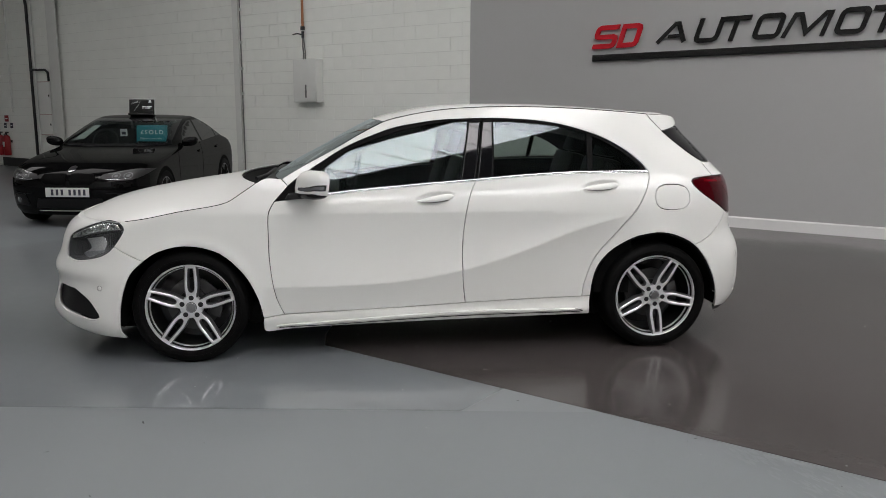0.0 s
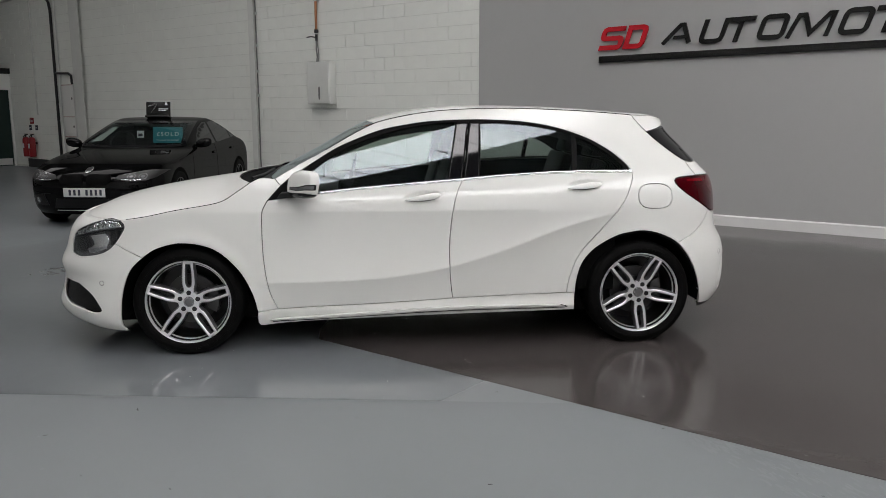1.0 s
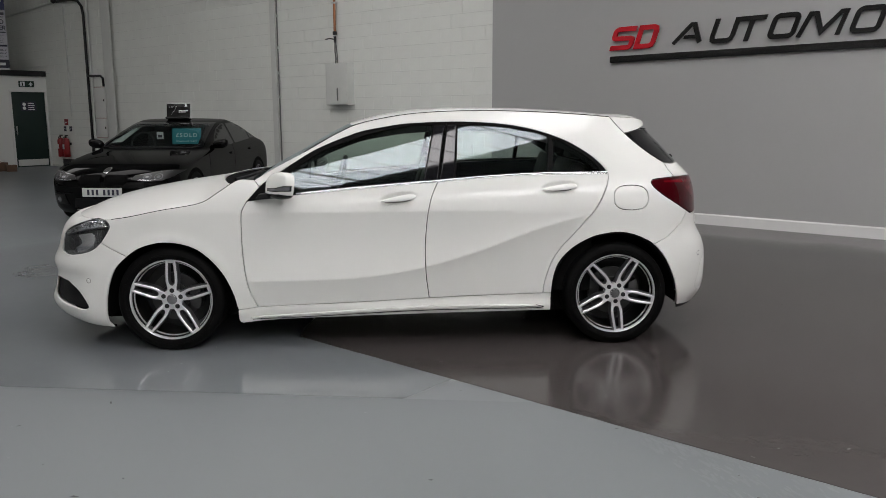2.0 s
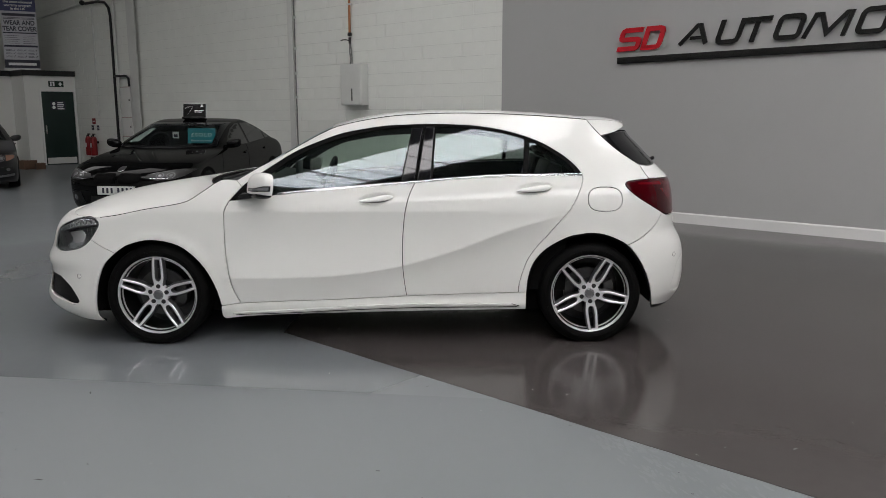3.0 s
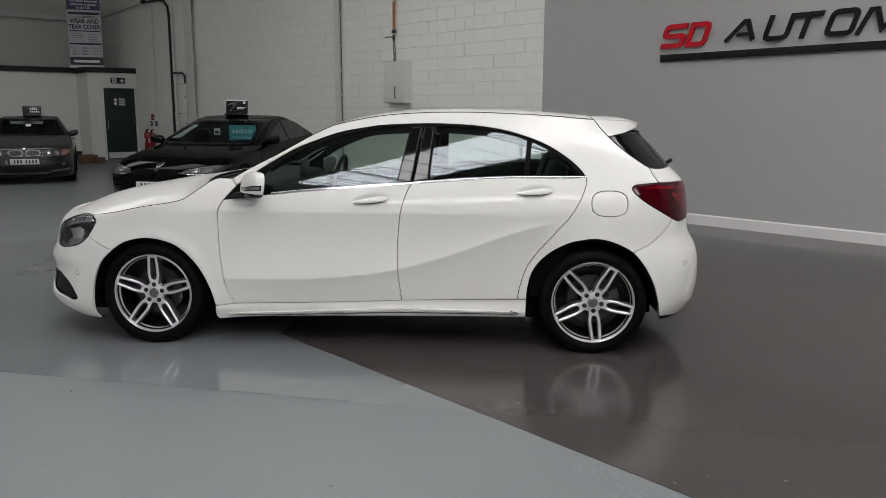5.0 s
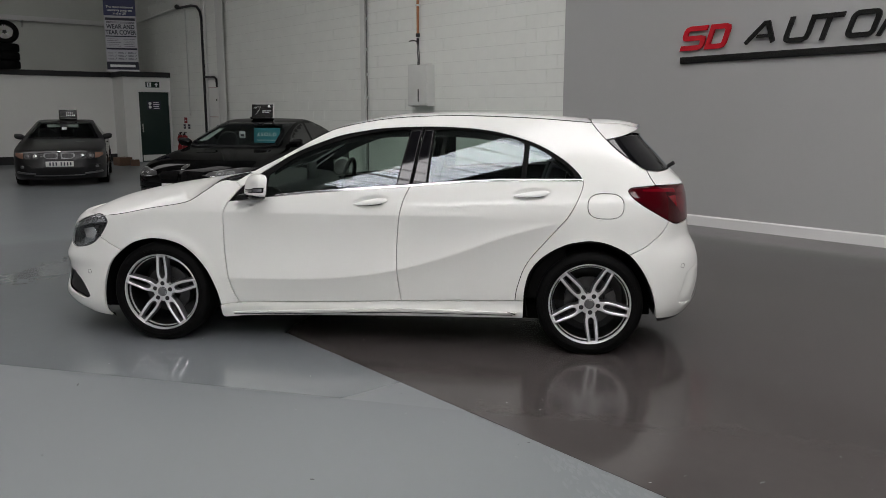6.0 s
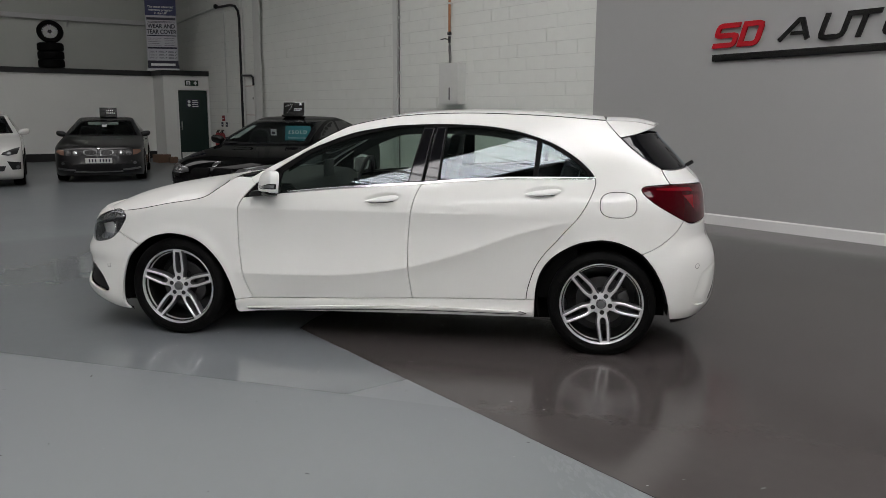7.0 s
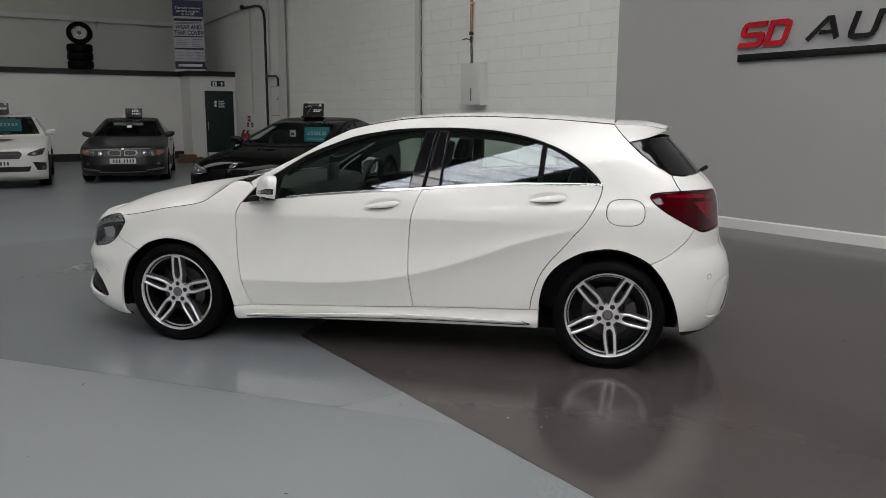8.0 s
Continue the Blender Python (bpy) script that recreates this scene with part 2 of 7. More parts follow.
def inset(loop, d):
    """The outline moved inwards by d."""
    if area2(loop) < 0:
        loop = loop[::-1]
    n, out = len(loop), []
    for i in range(n):
        e0 = (loop[i] - loop[i - 1]).normalized()
        e1 = (loop[(i + 1) % n] - loop[i]).normalized()
        nrm = Vector((-e0.y - e1.y, e0.x + e1.x))
        if nrm.length < 1e-6:
            nrm = Vector((-e0.y, e0.x))
        nrm.normalize()
        c = max(0.45, nrm.dot(Vector((-e0.y, e0.x))))
        out.append(loop[i] + nrm * (d / c))
    return out


def inside(p, loop):
    r, n = False, len(loop)
    for i in range(n):
        a, b = loop[i], loop[i - 1]
        if (a.y > p[1]) != (b.y > p[1]) and p[0] < (b.x - a.x) * (p[1] - a.y) / (b.y - a.y) + a.x:
            r = not r
    return r


def fill(loops, step):
    """Triangles over a flat outline, holes after it: points, triangles, and the number of outline points."""
    pts, edges = [], []
    for lp in loops:
        b = len(pts)
        pts += [Vector((p.x, p.y)) for p in lp]
        edges += [(b + i, b + (i + 1) % len(lp)) for i in range(len(lp))]
    nb = len(pts)
    xs, ys = [p.x for p in loops[0]], [p.y for p in loops[0]]
    arr = np.array([(p.x, p.y) for p in pts])
    row = 0
    y = min(ys) + step / 2
    while y < max(ys):
        x = min(xs) + (step / 2 if row % 2 else step)
        while x < max(xs):
            if inside((x, y), loops[0]) and not any(inside((x, y), h) for h in loops[1:]):
                if np.min((arr[:, 0] - x) ** 2 + (arr[:, 1] - y) ** 2) > (0.55 * step) ** 2:
                    pts.append(Vector((x, y)))
            x += step
        y += step * 0.87
        row += 1
    v, _, f, *_rest = geometry.delaunay_2d_cdt(pts, edges, [], 0, 1e-6)
    tris = []
    for t in f:
        c = sum((v[i] for i in t), Vector((0, 0))) / 3
        if inside(c, loops[0]) and not any(inside(c, h) for h in loops[1:]):
            a, b, d = (v[i] for i in t)
            s = (b.x - a.x) * (d.y - a.y) - (b.y - a.y) * (d.x - a.x)
            if abs(s) > 1e-9:
                tris.append(tuple(t) if s > 0 else tuple(reversed(t)))
    return v, tris


def smooth_step(a, b, t):
    t = min(1.0, max(0.0, (t - a) / (b - a)))
    return t * t * (3 - 2 * t)


def along(pts, t):
    """The value at t on a broken line of (t, value), rounded at its corners."""
    if t <= pts[0][0]:
        return pts[0][1]
    for i in range(len(pts) - 1):
        (a, b), (c, d) = pts[i], pts[i + 1]
        if t <= c:
            m0 = (d - pts[i - 1][1]) / (c - pts[i - 1][0]) if i else (d - b) / (c - a)
            m1 = (pts[i + 2][1] - b) / (pts[i + 2][0] - a) if i + 2 < len(pts) else (d - b) / (c - a)
            h = c - a
            w = (t - a) / h
            return (2 * w ** 3 - 3 * w * w + 1) * b + (w ** 3 - 2 * w * w + w) * h * m0 + (3 * w * w - 2 * w ** 3) * d + (w ** 3 - w * w) * h * m1
    return pts[-1][1]

# ---- the building ----
WALL_Y = 9.90          # face of the block wall
GREY_Y = 9.88          # face of the grey wall
GREY_X = -6.71         # where the grey wall begins
END_X = -21.5          # face of the low end partition
BACK_X = -24.9         # upper end wall


def setting(ob, label, category):
    return tagged(ob, label, category, kind="structure")


floor = setting(box("floor", -25.2, 9.1, -9.3, 12, -0.3, 0.0, M_FLOOR), "blue-grey glossy painted resin floor with scuffs", "floor")
def worn_edge(a, b, step=0.03, size=0.005):
    """A line on the floor between two places, a little uneven as a roller leaves it."""
    n = max(2, int((Vector(b) - Vector(a)).length / step))
    side = Vector((a[1] - b[1], b[0] - a[0])).normalized()
    out = []
    for i in range(n):
        p = Vector(a).lerp(Vector(b), i / n)
        k = size * (noise.noise((p.x * 3.1, p.y * 3.1, 0.5)) + 0.6 * noise.noise((p.x * 17, p.y * 17, 2.5))) if i else 0.0
        out.append(tuple(p + side * k))
    return out


brown = worn_edge((-3.30, 3.34), (3.0, 3.34)) + [(3.0, 3.34), (8.8, 3.34), (8.8, 10.3), (-6.7, GREY_Y - 0.002), (-6.7, 8.4)] + worn_edge((-6.7, 8.4), (-3.45, 3.50), 0.06) + [(-3.45, 3.50)]
setting(prism("floor_brown_coat", brown, 'z', -0.01, 0.003, M_FLOOR_BROWN),
        "brown-grey glossy floor coating beside the grey wall", "floor coating")
coat_edge = [(-12.0, -4.1, 0.0015), (-1.48, 3.338, 0.0015), (-3.3, 3.338, 0.0015), (-3.46, 3.50, 0.0015), (-6.71, 8.4, 0.0015), (-6.71, 9.86, 0.0015), (-24.8, 9.86, 0.0015), (-24.8, -4.1, 0.0015)]
setting(raw("floor_gloss_patch", coat_edge, [(0, k, k + 1) for k in range(1, 7)], M_FLOOR_PATCH, smooth=False),
        "glossier blue-grey floor coating round the front of the car", "floor coating")
wall_north = setting(box("wall_north", -25.2, GREY_X + 0.3, WALL_Y + 0.008, WALL_Y + 0.25, 0, ROOF_Z, M_JOINT), "white painted concrete block wall of the hall", "wall")
GREY_END = GREY_Y + 15.5 * math.tan(radians(1.8))
setting(prism("wall_grey", [(GREY_X, GREY_Y), (8.8, GREY_END), (8.8, GREY_END + 0.12), (GREY_X, GREY_Y + 0.12)], 'z', 0, ROOF_Z, M_GREYWALL), "smooth matt grey painted wall with sign letters", "wall")
# unseen wall, kept grey to dim what the car's rear reflects
setting(box("wall_east", 8.8, 9.1, -9, GREY_END + 0.3, 0, ROOF_Z, M_GREYWALL), "plain unseen wall closing the hall", "wall")
# unseen wall, made pale to bounce light onto the car's flank
setting(box("wall_south", -25.2, 9, -9.3, -9, 0, ROOF_Z, M_BOUNCEWALL), "plain unseen wall closing the hall", "wall")
setting(box("wall_west", BACK_X - 0.3, BACK_X, -9, WALL_Y, 0, ROOF_Z, M_CLAD), "off-white sheet-clad end wall above the partition", "wall")
setting(box("wall_behind", GREY_X + 0.3, 9.1, GREY_END + 0.3, GREY_END + 0.5, 0, ROOF_Z, M_JOINT), "plain block wall behind the grey lining", "wall")
bb = prism("baseboard", [(GREY_Y - 0.022, 0.003), (GREY_Y, 0.003), (GREY_Y, 0.138), (GREY_Y - 0.010, 0.138), (GREY_Y - 0.022, 0.122)], 'x', GREY_X, 8.7, M_TRIMWHITE)
bb.matrix_basis = Matrix.Translation((GREY_X, GREY_Y, 0)) @ Matrix.Rotation(radians(1.8), 4, 'Z') @ Matrix.Translation((-GREY_X, -GREY_Y, 0))
setting(bb, "white glossy skirting board along the grey wall", "skirting board")

# roof: the first strip is inferred from glass reflections, the others are added light
STRIPS = [(-0.42, 0.86, -2.6, 8.8), (-4.7, -3.4, -2.6, 8.2), (-8.9, -7.6, -2.6, 8.2), (4.3, 6.2, -8.4, 4.4), (-13.9, -11.6, -2.6, 7.0), (-19.2, -16.9, -2.6, 7.0)]
bm = bmesh.new()
edges_x = [-25.2]
for x0, x1, y0, y1 in sorted(STRIPS):
    add_box(bm, edges_x[-1], x0, -9.3, 10.9, ROOF_Z, ROOF_Z + 0.12)
    add_box(bm, x0, x1, -9.3, y0, ROOF_Z, ROOF_Z + 0.12)
    add_box(bm, x0, x1, y1, 10.9, ROOF_Z, ROOF_Z + 0.12)
    edges_x.append(x1)
add_box(bm, edges_x[-1], 9.1, -9.3, 10.9, ROOF_Z, ROOF_Z + 0.12)
setting(part("ceiling", bm, M_ROOF, smooth=False), "pale grey sheet roof lining with daylight strips", "ceiling")
for k, (x0, x1, y0, y1) in enumerate(STRIPS):
    win = setting(new("window_%d" % (k + 1)), "out-of-view translucent white rooflight strip crossed by thin purlins", "rooflight")
    box("pane", x0, x1, y0, y1, ROOF_Z + 0.05, ROOF_Z + 0.08, M_ADDED_LIGHT_EAST if x0 > 1 else M_ROOFLIGHT if x0 > -1 else M_ADDED_LIGHT_MID if -9 < x0 < -8 else M_ADDED_LIGHT_DIM, win)
    y = y0 + 0.27
    while y < y1 - 0.1:
        w = 0.09 if abs(y - (y0 + 0.27 + 0.62 * 2)) < 0.1 else 0.022
        box("purlin", x0 - 0.05, x1 + 0.05, y - w / 2, y + w / 2, ROOF_Z - 0.06, ROOF_Z - 0.005, M_STEEL, win)
        y += 0.62

# ---- the white hatchback ----
NOSE = [(0.14, -2.10), (0.20, -2.21), (0.27, -2.26), (0.36, -2.235), (0.45, -2.220), (0.52, -2.235), (0.60, -2.20), (0.70, -2.17), (0.76, -2.135), (0.80, -2.085), (0.84, -2.0), (0.9, -1.8), (1.1, -1.5)]
TAIL = [(0.2, 2.02), (0.30, 2.08), (0.50, 2.09), (0.60, 2.07), (0.70, 2.02), (0.80, 2.01), (1.0, 1.98), (1.09, 1.90), (1.2, 1.80), (1.31, 1.70), (1.45, 1.66)]
CREASE = [(-1.0, 0.427), (-0.537, 0.428), (-0.187, 0.444), (0.161, 0.498), (0.508, 0.598), (0.851, 0.725), (1.159, 0.811), (1.4, 0.86)]


def soft(u, w):
    return u if u > 20 * w else w * math.log(1 + math.exp(u / w))


def hatch_half(x, z):
    """Half the width of the hatchback's body at a place along it and a height."""
    w = 0.005 + 0.03 * smooth_step(0.3, 1.0, x) + 0.02 * (1 - smooth_step(-1.8, -1.2, x))
    d, e = min(0.14, max(0.0, z - 0.84)), max(0.0, z - 0.98)
    y = 0.885 - 0.12 * soft(z - 0.84, w) - 1.07 * d * d - 0.30 * e - 0.30 * e * e - 0.25 * max(0.0, 0.45 - z) ** 2
    amp = smooth_step(-1.0, -0.8, x) * (1 - smooth_step(0.95, 1.3, x))
    if amp > 0:
        zc = along(CREASE, x)
        y -= amp * 0.042 * (1 - math.exp(-soft(zc - z, 0.003) / 0.13))
        t = (z - zc) / (0.84 - zc) if zc < 0.83 else -1
        if 0 < t < 1:
            y -= amp * 0.015 * min(1.0, (0.84 - zc) / 0.35) * math.sin(math.pi * t)
    for cx in (-1.35, 1.35):
        r = math.hypot(x - cx, z - 0.318)
        if r < 0.6:
            y += 0.010 * math.exp(-((r - 0.36) / 0.04) ** 2) * smooth_step(0.1, 0.35, z)
    k = min(1.0, max(0.0, x - along(NOSE, z)) / 0.6)
    y *= max(0.0, 1 - (1 - k) ** 2.5) ** 0.4
    k = min(1.0, max(0.0, along(TAIL, z) - x) / 0.55)
    y *= max(0.0, 1 - (1 - k) ** 2.5) ** 0.4
    return y


def panel(name, loops, mat, parent, shape, off=0.0, gap=0.0023, lip=0.0018, depth=0.02, step=0.03, label="", side=-1, bulge=None, folds=()):
    """A body panel: an outline in the side view laid on the body's surface, with rounded, folded-in edges."""
    outer = inset(loops[0], gap) if gap else (loops[0] if area2(loops[0]) > 0 else loops[0][::-1])
    holes = [inset(h, -gap) if gap else (h if area2(h) > 0 else h[::-1]) for h in loops[1:]]
    pts, edges, outw = [], [], []
    for k, lp in enumerate([outer] + holes):
        b, n = len(pts), len(lp)
        sg = 1 if k == 0 else -1
        for i, p in enumerate(lp):
            d = (lp[(i + 1) % n] - lp[i - 1]).normalized()
            pts.append(p)
            outw.append(Vector((d.y, -d.x)) * sg)
        edges += [(b + i, b + (i + 1) % n) for i in range(n)]
    nb = len(pts)
    if lip:
        for k, lp in enumerate([outer] + holes):
            pts += inset(lp, 0.004 if k == 0 else -0.004)
    for fold in folds:
        for d in (-0.022, -0.012, -0.006, 0.0, 0.006, 0.012, 0.022):
            for p in curve_points(fold, 0.02):
                q = Vector((p.x, p.y + d))
                if inside(q, outer) and not any(inside(q, h) for h in holes) and min((q - b).length for b in outer) > 0.006:
                    pts.append(q)
    arr = np.array([(p.x, p.y) for p in pts])
    x0, x1, z0, z1 = arr[:nb, 0].min(), arr[:nb, 0].max(), arr[:nb, 1].min(), arr[:nb, 1].max()
    row, z = 0, z0 + step / 2
    while z < z1:
        x = x0 + (step / 2 if row % 2 else step)
        while x < x1:
            if inside((x, z), outer) and not any(inside((x, z), h) for h in holes):
                if np.min((arr[:, 0] - x) ** 2 + (arr[:, 1] - z) ** 2) > (0.5 * step) ** 2:
                    pts.append(Vector((x, z)))
            x += step
        z += step * 0.87
        row += 1
    vs, _, fs, orig, *_r = geometry.delaunay_2d_cdt([Vector((p.x, p.y)) for p in pts], edges, [], 0, 1e-6)

    def surf(p):
        return shape(p[0], p[1]) + off + (bulge(p[0], p[1]) if bulge else 0.0)

    def normal(p):
        e = 0.002
        gx = (surf((p[0] + e, p[1])) - surf((p[0] - e, p[1]))) / (2 * e)
        gz = (surf((p[0], p[1] + e)) - surf((p[0], p[1] - e))) / (2 * e)
        return Vector((-gx, 1.0, -gz)).normalized()
    verts, normals = [], []
    for i, p in enumerate(vs):
        o = orig[i][0] if orig[i] else nb
        n = normal(p)
        y = surf(p)
        if o < nb and lip:
            y -= lip
            n = (n + 0.8 * Vector((outw[o].x, 0, outw[o].y))).normalized()
        verts.append((p.x, side * y, p.y))
        normals.append((n.x, side * n.y, n.z))
    tris = []
    for t in fs:
        c = sum((vs[i] for i in t), Vector((0, 0))) / 3
        if inside(c, outer) and not any(inside(c, h) for h in holes):
            a, b, d = (vs[i] for i in t)
            s = (b.x - a.x) * (d.y - a.y) - (b.y - a.y) * (d.x - a.x)
            if abs(s) > 1e-10:
                t = tuple(t) if s > 0 else tuple(reversed(t))
                tris.append(t if side < 0 else tuple(reversed(t)))
    if depth:
        b0 = 0
        for k, lp in enumerate([outer] + holes):
            n = len(lp)
            base = len(verts)
            for i, p in enumerate(lp):
                y = surf(p) - lip
                o = outw[b0 + i]
                for yy in (y, y - depth):
                    verts.append((p.x, side * yy, p.y))
                    normals.append((o.x, 0.0, o.y))
            for i in range(n):
                j = (i + 1) % n
                f = (base + 2 * i, base + 2 * i + 1, base + 2 * j + 1, base + 2 * j)
                flip = (side > 0) != (k > 0)
                tris.append(tuple(reversed(f)) if flip else f)
            b0 += n
    return raw(name, verts, tris, mat, parent, label, True, normals)


def skin(name, rows, mat, parent, label="", thick=0.0):
    """A smooth sheet through rows of points."""
    nr, nc = len(rows), len(rows[0])
    verts = [p for r in rows for p in r]
    faces = [(i * nc + j, i * nc + j + 1, (i + 1) * nc + j + 1, (i + 1) * nc + j) for i in range(nr - 1) for j in range(nc - 1)]
    bm = bmesh.new()
    bv = [bm.verts.new(v) for v in verts]
    for f in faces:
        bm.faces.new([bv[i] for i in f])
    bmesh.ops.remove_doubles(bm, verts=bm.verts, dist=1e-6)
    bmesh.ops.recalc_face_normals(bm, faces=bm.faces)
    if thick:
        bmesh.ops.solidify(bm, geom=list(bm.faces), thickness=thick)
    return part(name, bm, mat, parent, label)


def across(edge, centre, n=16, power=2.2):
    """Points from the near edge over the middle to the far edge, crowned."""
    out = []
    for i in range(-n, n + 1):
        v = i / n
        k = abs(v) ** power
        out.append((centre[0] + (edge[0] - centre[0]) * k, -edge[1] * v, centre[1] + (edge[2] - centre[1]) * k))
    return out


def end_cap(name, line, z0, z1, d, sgn, shape, mat, parent, label="", off=0.0, n=10, rows=14):
    """The middle of the nose or tail between the two side panels. sgn: -1 at the nose, 1 at the tail."""
    out = []
    for i in range(rows + 1):
        z = z0 + (z1 - z0) * i / rows
        xe = along(line, z)
        r = []
        for j in range(-n, n + 1):
            x = xe - sgn * d * (abs(j) / n) ** 2.5
            y = shape(x, z) if j else 0.0
            r.append((x + sgn * off, math.copysign(y, j) if j else 0.0, z))
        out.append(r)
    return skin(name, out, mat, parent, label)


HEAD_REAR = [(-1.737, 0.672), (-1.708, 0.712), (-1.682, 0.755), (-1.683, 0.780), (-1.708, 0.799)]
HEAD_TOP = [(-1.708, 0.799), (-1.765, 0.803), (-1.805, 0.800), (-1.885, 0.776), (-1.980, 0.735), (-2.022, 0.702)]
HEAD_FRONT = [(-2.022, 0.702), (-2.034, 0.650), (-2.030, 0.598)]
HEAD_LOW = [(-2.030, 0.598), (-1.960, 0.586), (-1.845, 0.606), (-1.780, 0.634), (-1.737, 0.672)]
HOOD_EDGE = [(-1.708, 0.803), (-1.563, 0.823), (-1.390, 0.858), (-1.218, 0.885), (-1.143, 0.902), (-1.100, 0.922), (-1.057, 0.952), (-1.011, 0.982), (-0.975, 1.008)]
JOINT_F = [(-1.584, 0.590), (-1.665, 0.628), (-1.737, 0.672)]
ARCH_F_FRONT = [(-1.703, 0.149), (-1.731, 0.199), (-1.722, 0.315), (-1.698, 0.424), (-1.655, 0.520), (-1.584, 0.590)]
ARCH_F_REAR = [(-1.584, 0.590), (-1.517, 0.634), (-1.429, 0.662), (-1.352, 0.669), (-1.256, 0.655), (-1.171, 0.621), (-1.089, 0.550), (-1.023, 0.462), (-0.976, 0.355), (-0.953, 0.250)]
DOOR_F = [(-0.874, 0.909), (-0.896, 0.872), (-0.909, 0.832), (-0.912, 0.744), (-0.911, 0.604), (-0.900, 0.480), (-0.881, 0.374), (-0.860, 0.312), (-0.838, 0.262)]
SPLIT = [(0.262, 1.014), (0.237, 0.971), (0.214, 0.908), (0.197, 0.832), (0.187, 0.747), (0.179, 0.642), (0.179, 0.537), (0.185, 0.431), (0.201, 0.303)]
REAR_EDGE = [(1.291, 1.056), (1.293, 1.030), (1.280, 0.984), (1.247, 0.911), (1.200, 0.834), (1.142, 0.767), (1.075, 0.687), (1.008, 0.609), (0.958, 0.532), (0.928, 0.451), (0.909, 0.379), (0.903, 0.322)]
ARCH_R_FRONT = [(0.955, 0.324), (0.961, 0.397), (0.983, 0.486), (1.026, 0.557), (1.094, 0.620), (1.196, 0.677), (1.281, 0.698), (1.350, 0.705), (1.436, 0.692), (1.523, 0.657), (1.570, 0.628)]
ARCH_R_REAR = [(1.570, 0.628), (1.600, 0.597), (1.651, 0.529), (1.701, 0.431), (1.729, 0.339), (1.751, 0.232)]
JOINT_R = [(1.570, 0.628), (1.648, 0.664), (1.705, 0.702), (1.760, 0.748), (1.790, 0.785), (1.810, 0.816)]
LAMP_LOW = [(1.555, 1.000), (1.571, 0.972), (1.634, 0.921), (1.732, 0.862), (1.810, 0.816)]
LAMP_TOP = [(1.555, 1.000), (1.576, 1.017), (1.669, 1.024), (1.725, 1.026)]
HATCH_GAP = [(1.676, 1.110), (1.699, 1.063), (1.725, 1.026)]
GLASS_SIDE = [(1.433, 1.291), (1.497, 1.231), (1.571, 1.174), (1.640, 1.130), (1.676, 1.110)]
SPOILER_EDGE = [(1.346, 1.392), (1.385, 1.342), (1.433, 1.291)]
DRIP = [(-0.250, 1.346), (-0.133, 1.376), (0.008, 1.402), (0.150, 1.419), (0.328, 1.429), (0.506, 1.433), (0.684, 1.431), (0.861, 1.425), (1.039, 1.416), (1.216, 1.403), (1.346, 1.392)]
PILLAR = [(-0.835, 1.030), (-0.715, 1.100), (-0.547, 1.188), (-0.377, 1.284), (-0.250, 1.346)]
DLO_TOP = [(-0.800, 0.990), (-0.746, 1.035), (-0.613, 1.120), (-0.478, 1.201), (-0.340, 1.260), (-0.201, 1.308), (-0.061, 1.335), (0.080, 1.354), (0.321, 1.364), (0.506, 1.361), (0.683, 1.347), (0.859, 1.314), (1.034, 1.255), (1.171, 1.177), (1.255, 1.105), (1.291, 1.056)]
BELT_F = [(-0.874, 0.909), (-0.582, 0.944), (-0.359, 0.966), (-0.013, 0.994), (0.262, 1.014)]
BELT_R = [(0.262, 1.014), (0.506, 1.034), (0.854, 1.052), (1.291, 1.056)]
SILL_TOP = [(-0.953, 0.250), (-0.838, 0.262), (-0.543, 0.273), (-0.191, 0.285), (0.201, 0.303), (0.509, 0.313), (0.903, 0.322), (0.955, 0.324)]
INTAKE = [(-1.985, 0.425), (-2.10, 0.425), (-2.125, 0.365), (-2.09, 0.312), (-1.95, 0.276), (-1.888, 0.262), (-1.845, 0.275), (-1.856, 0.308), (-1.906, 0.374), (-1.985, 0.425)]


FOLDS = [CREASE, [(-1.9, 0.84), (0.7, 0.84)]]


def rev(s):
    return s[::-1]


def line_at(line, z0, z1, d, n=9):
    return [(along(line, z0 + (z1 - z0) * i / n) + d, z0 + (z1 - z0) * i / n) for i in range(n + 1)]


def shifted(pts, dz):
    return [(x, z + dz) for x, z in pts]


def oval(cx, cz, a, b, p=2.0, n=40):
    out = []
    for i in range(n):
        t = 2 * math.pi * i / n
        c, s = math.cos(t), math.sin(t)
        out.append(Vector((cx + a * math.copysign(abs(c) ** (2 / p), c), cz + b * math.copysign(abs(s) ** (2 / p), s))))
    return out


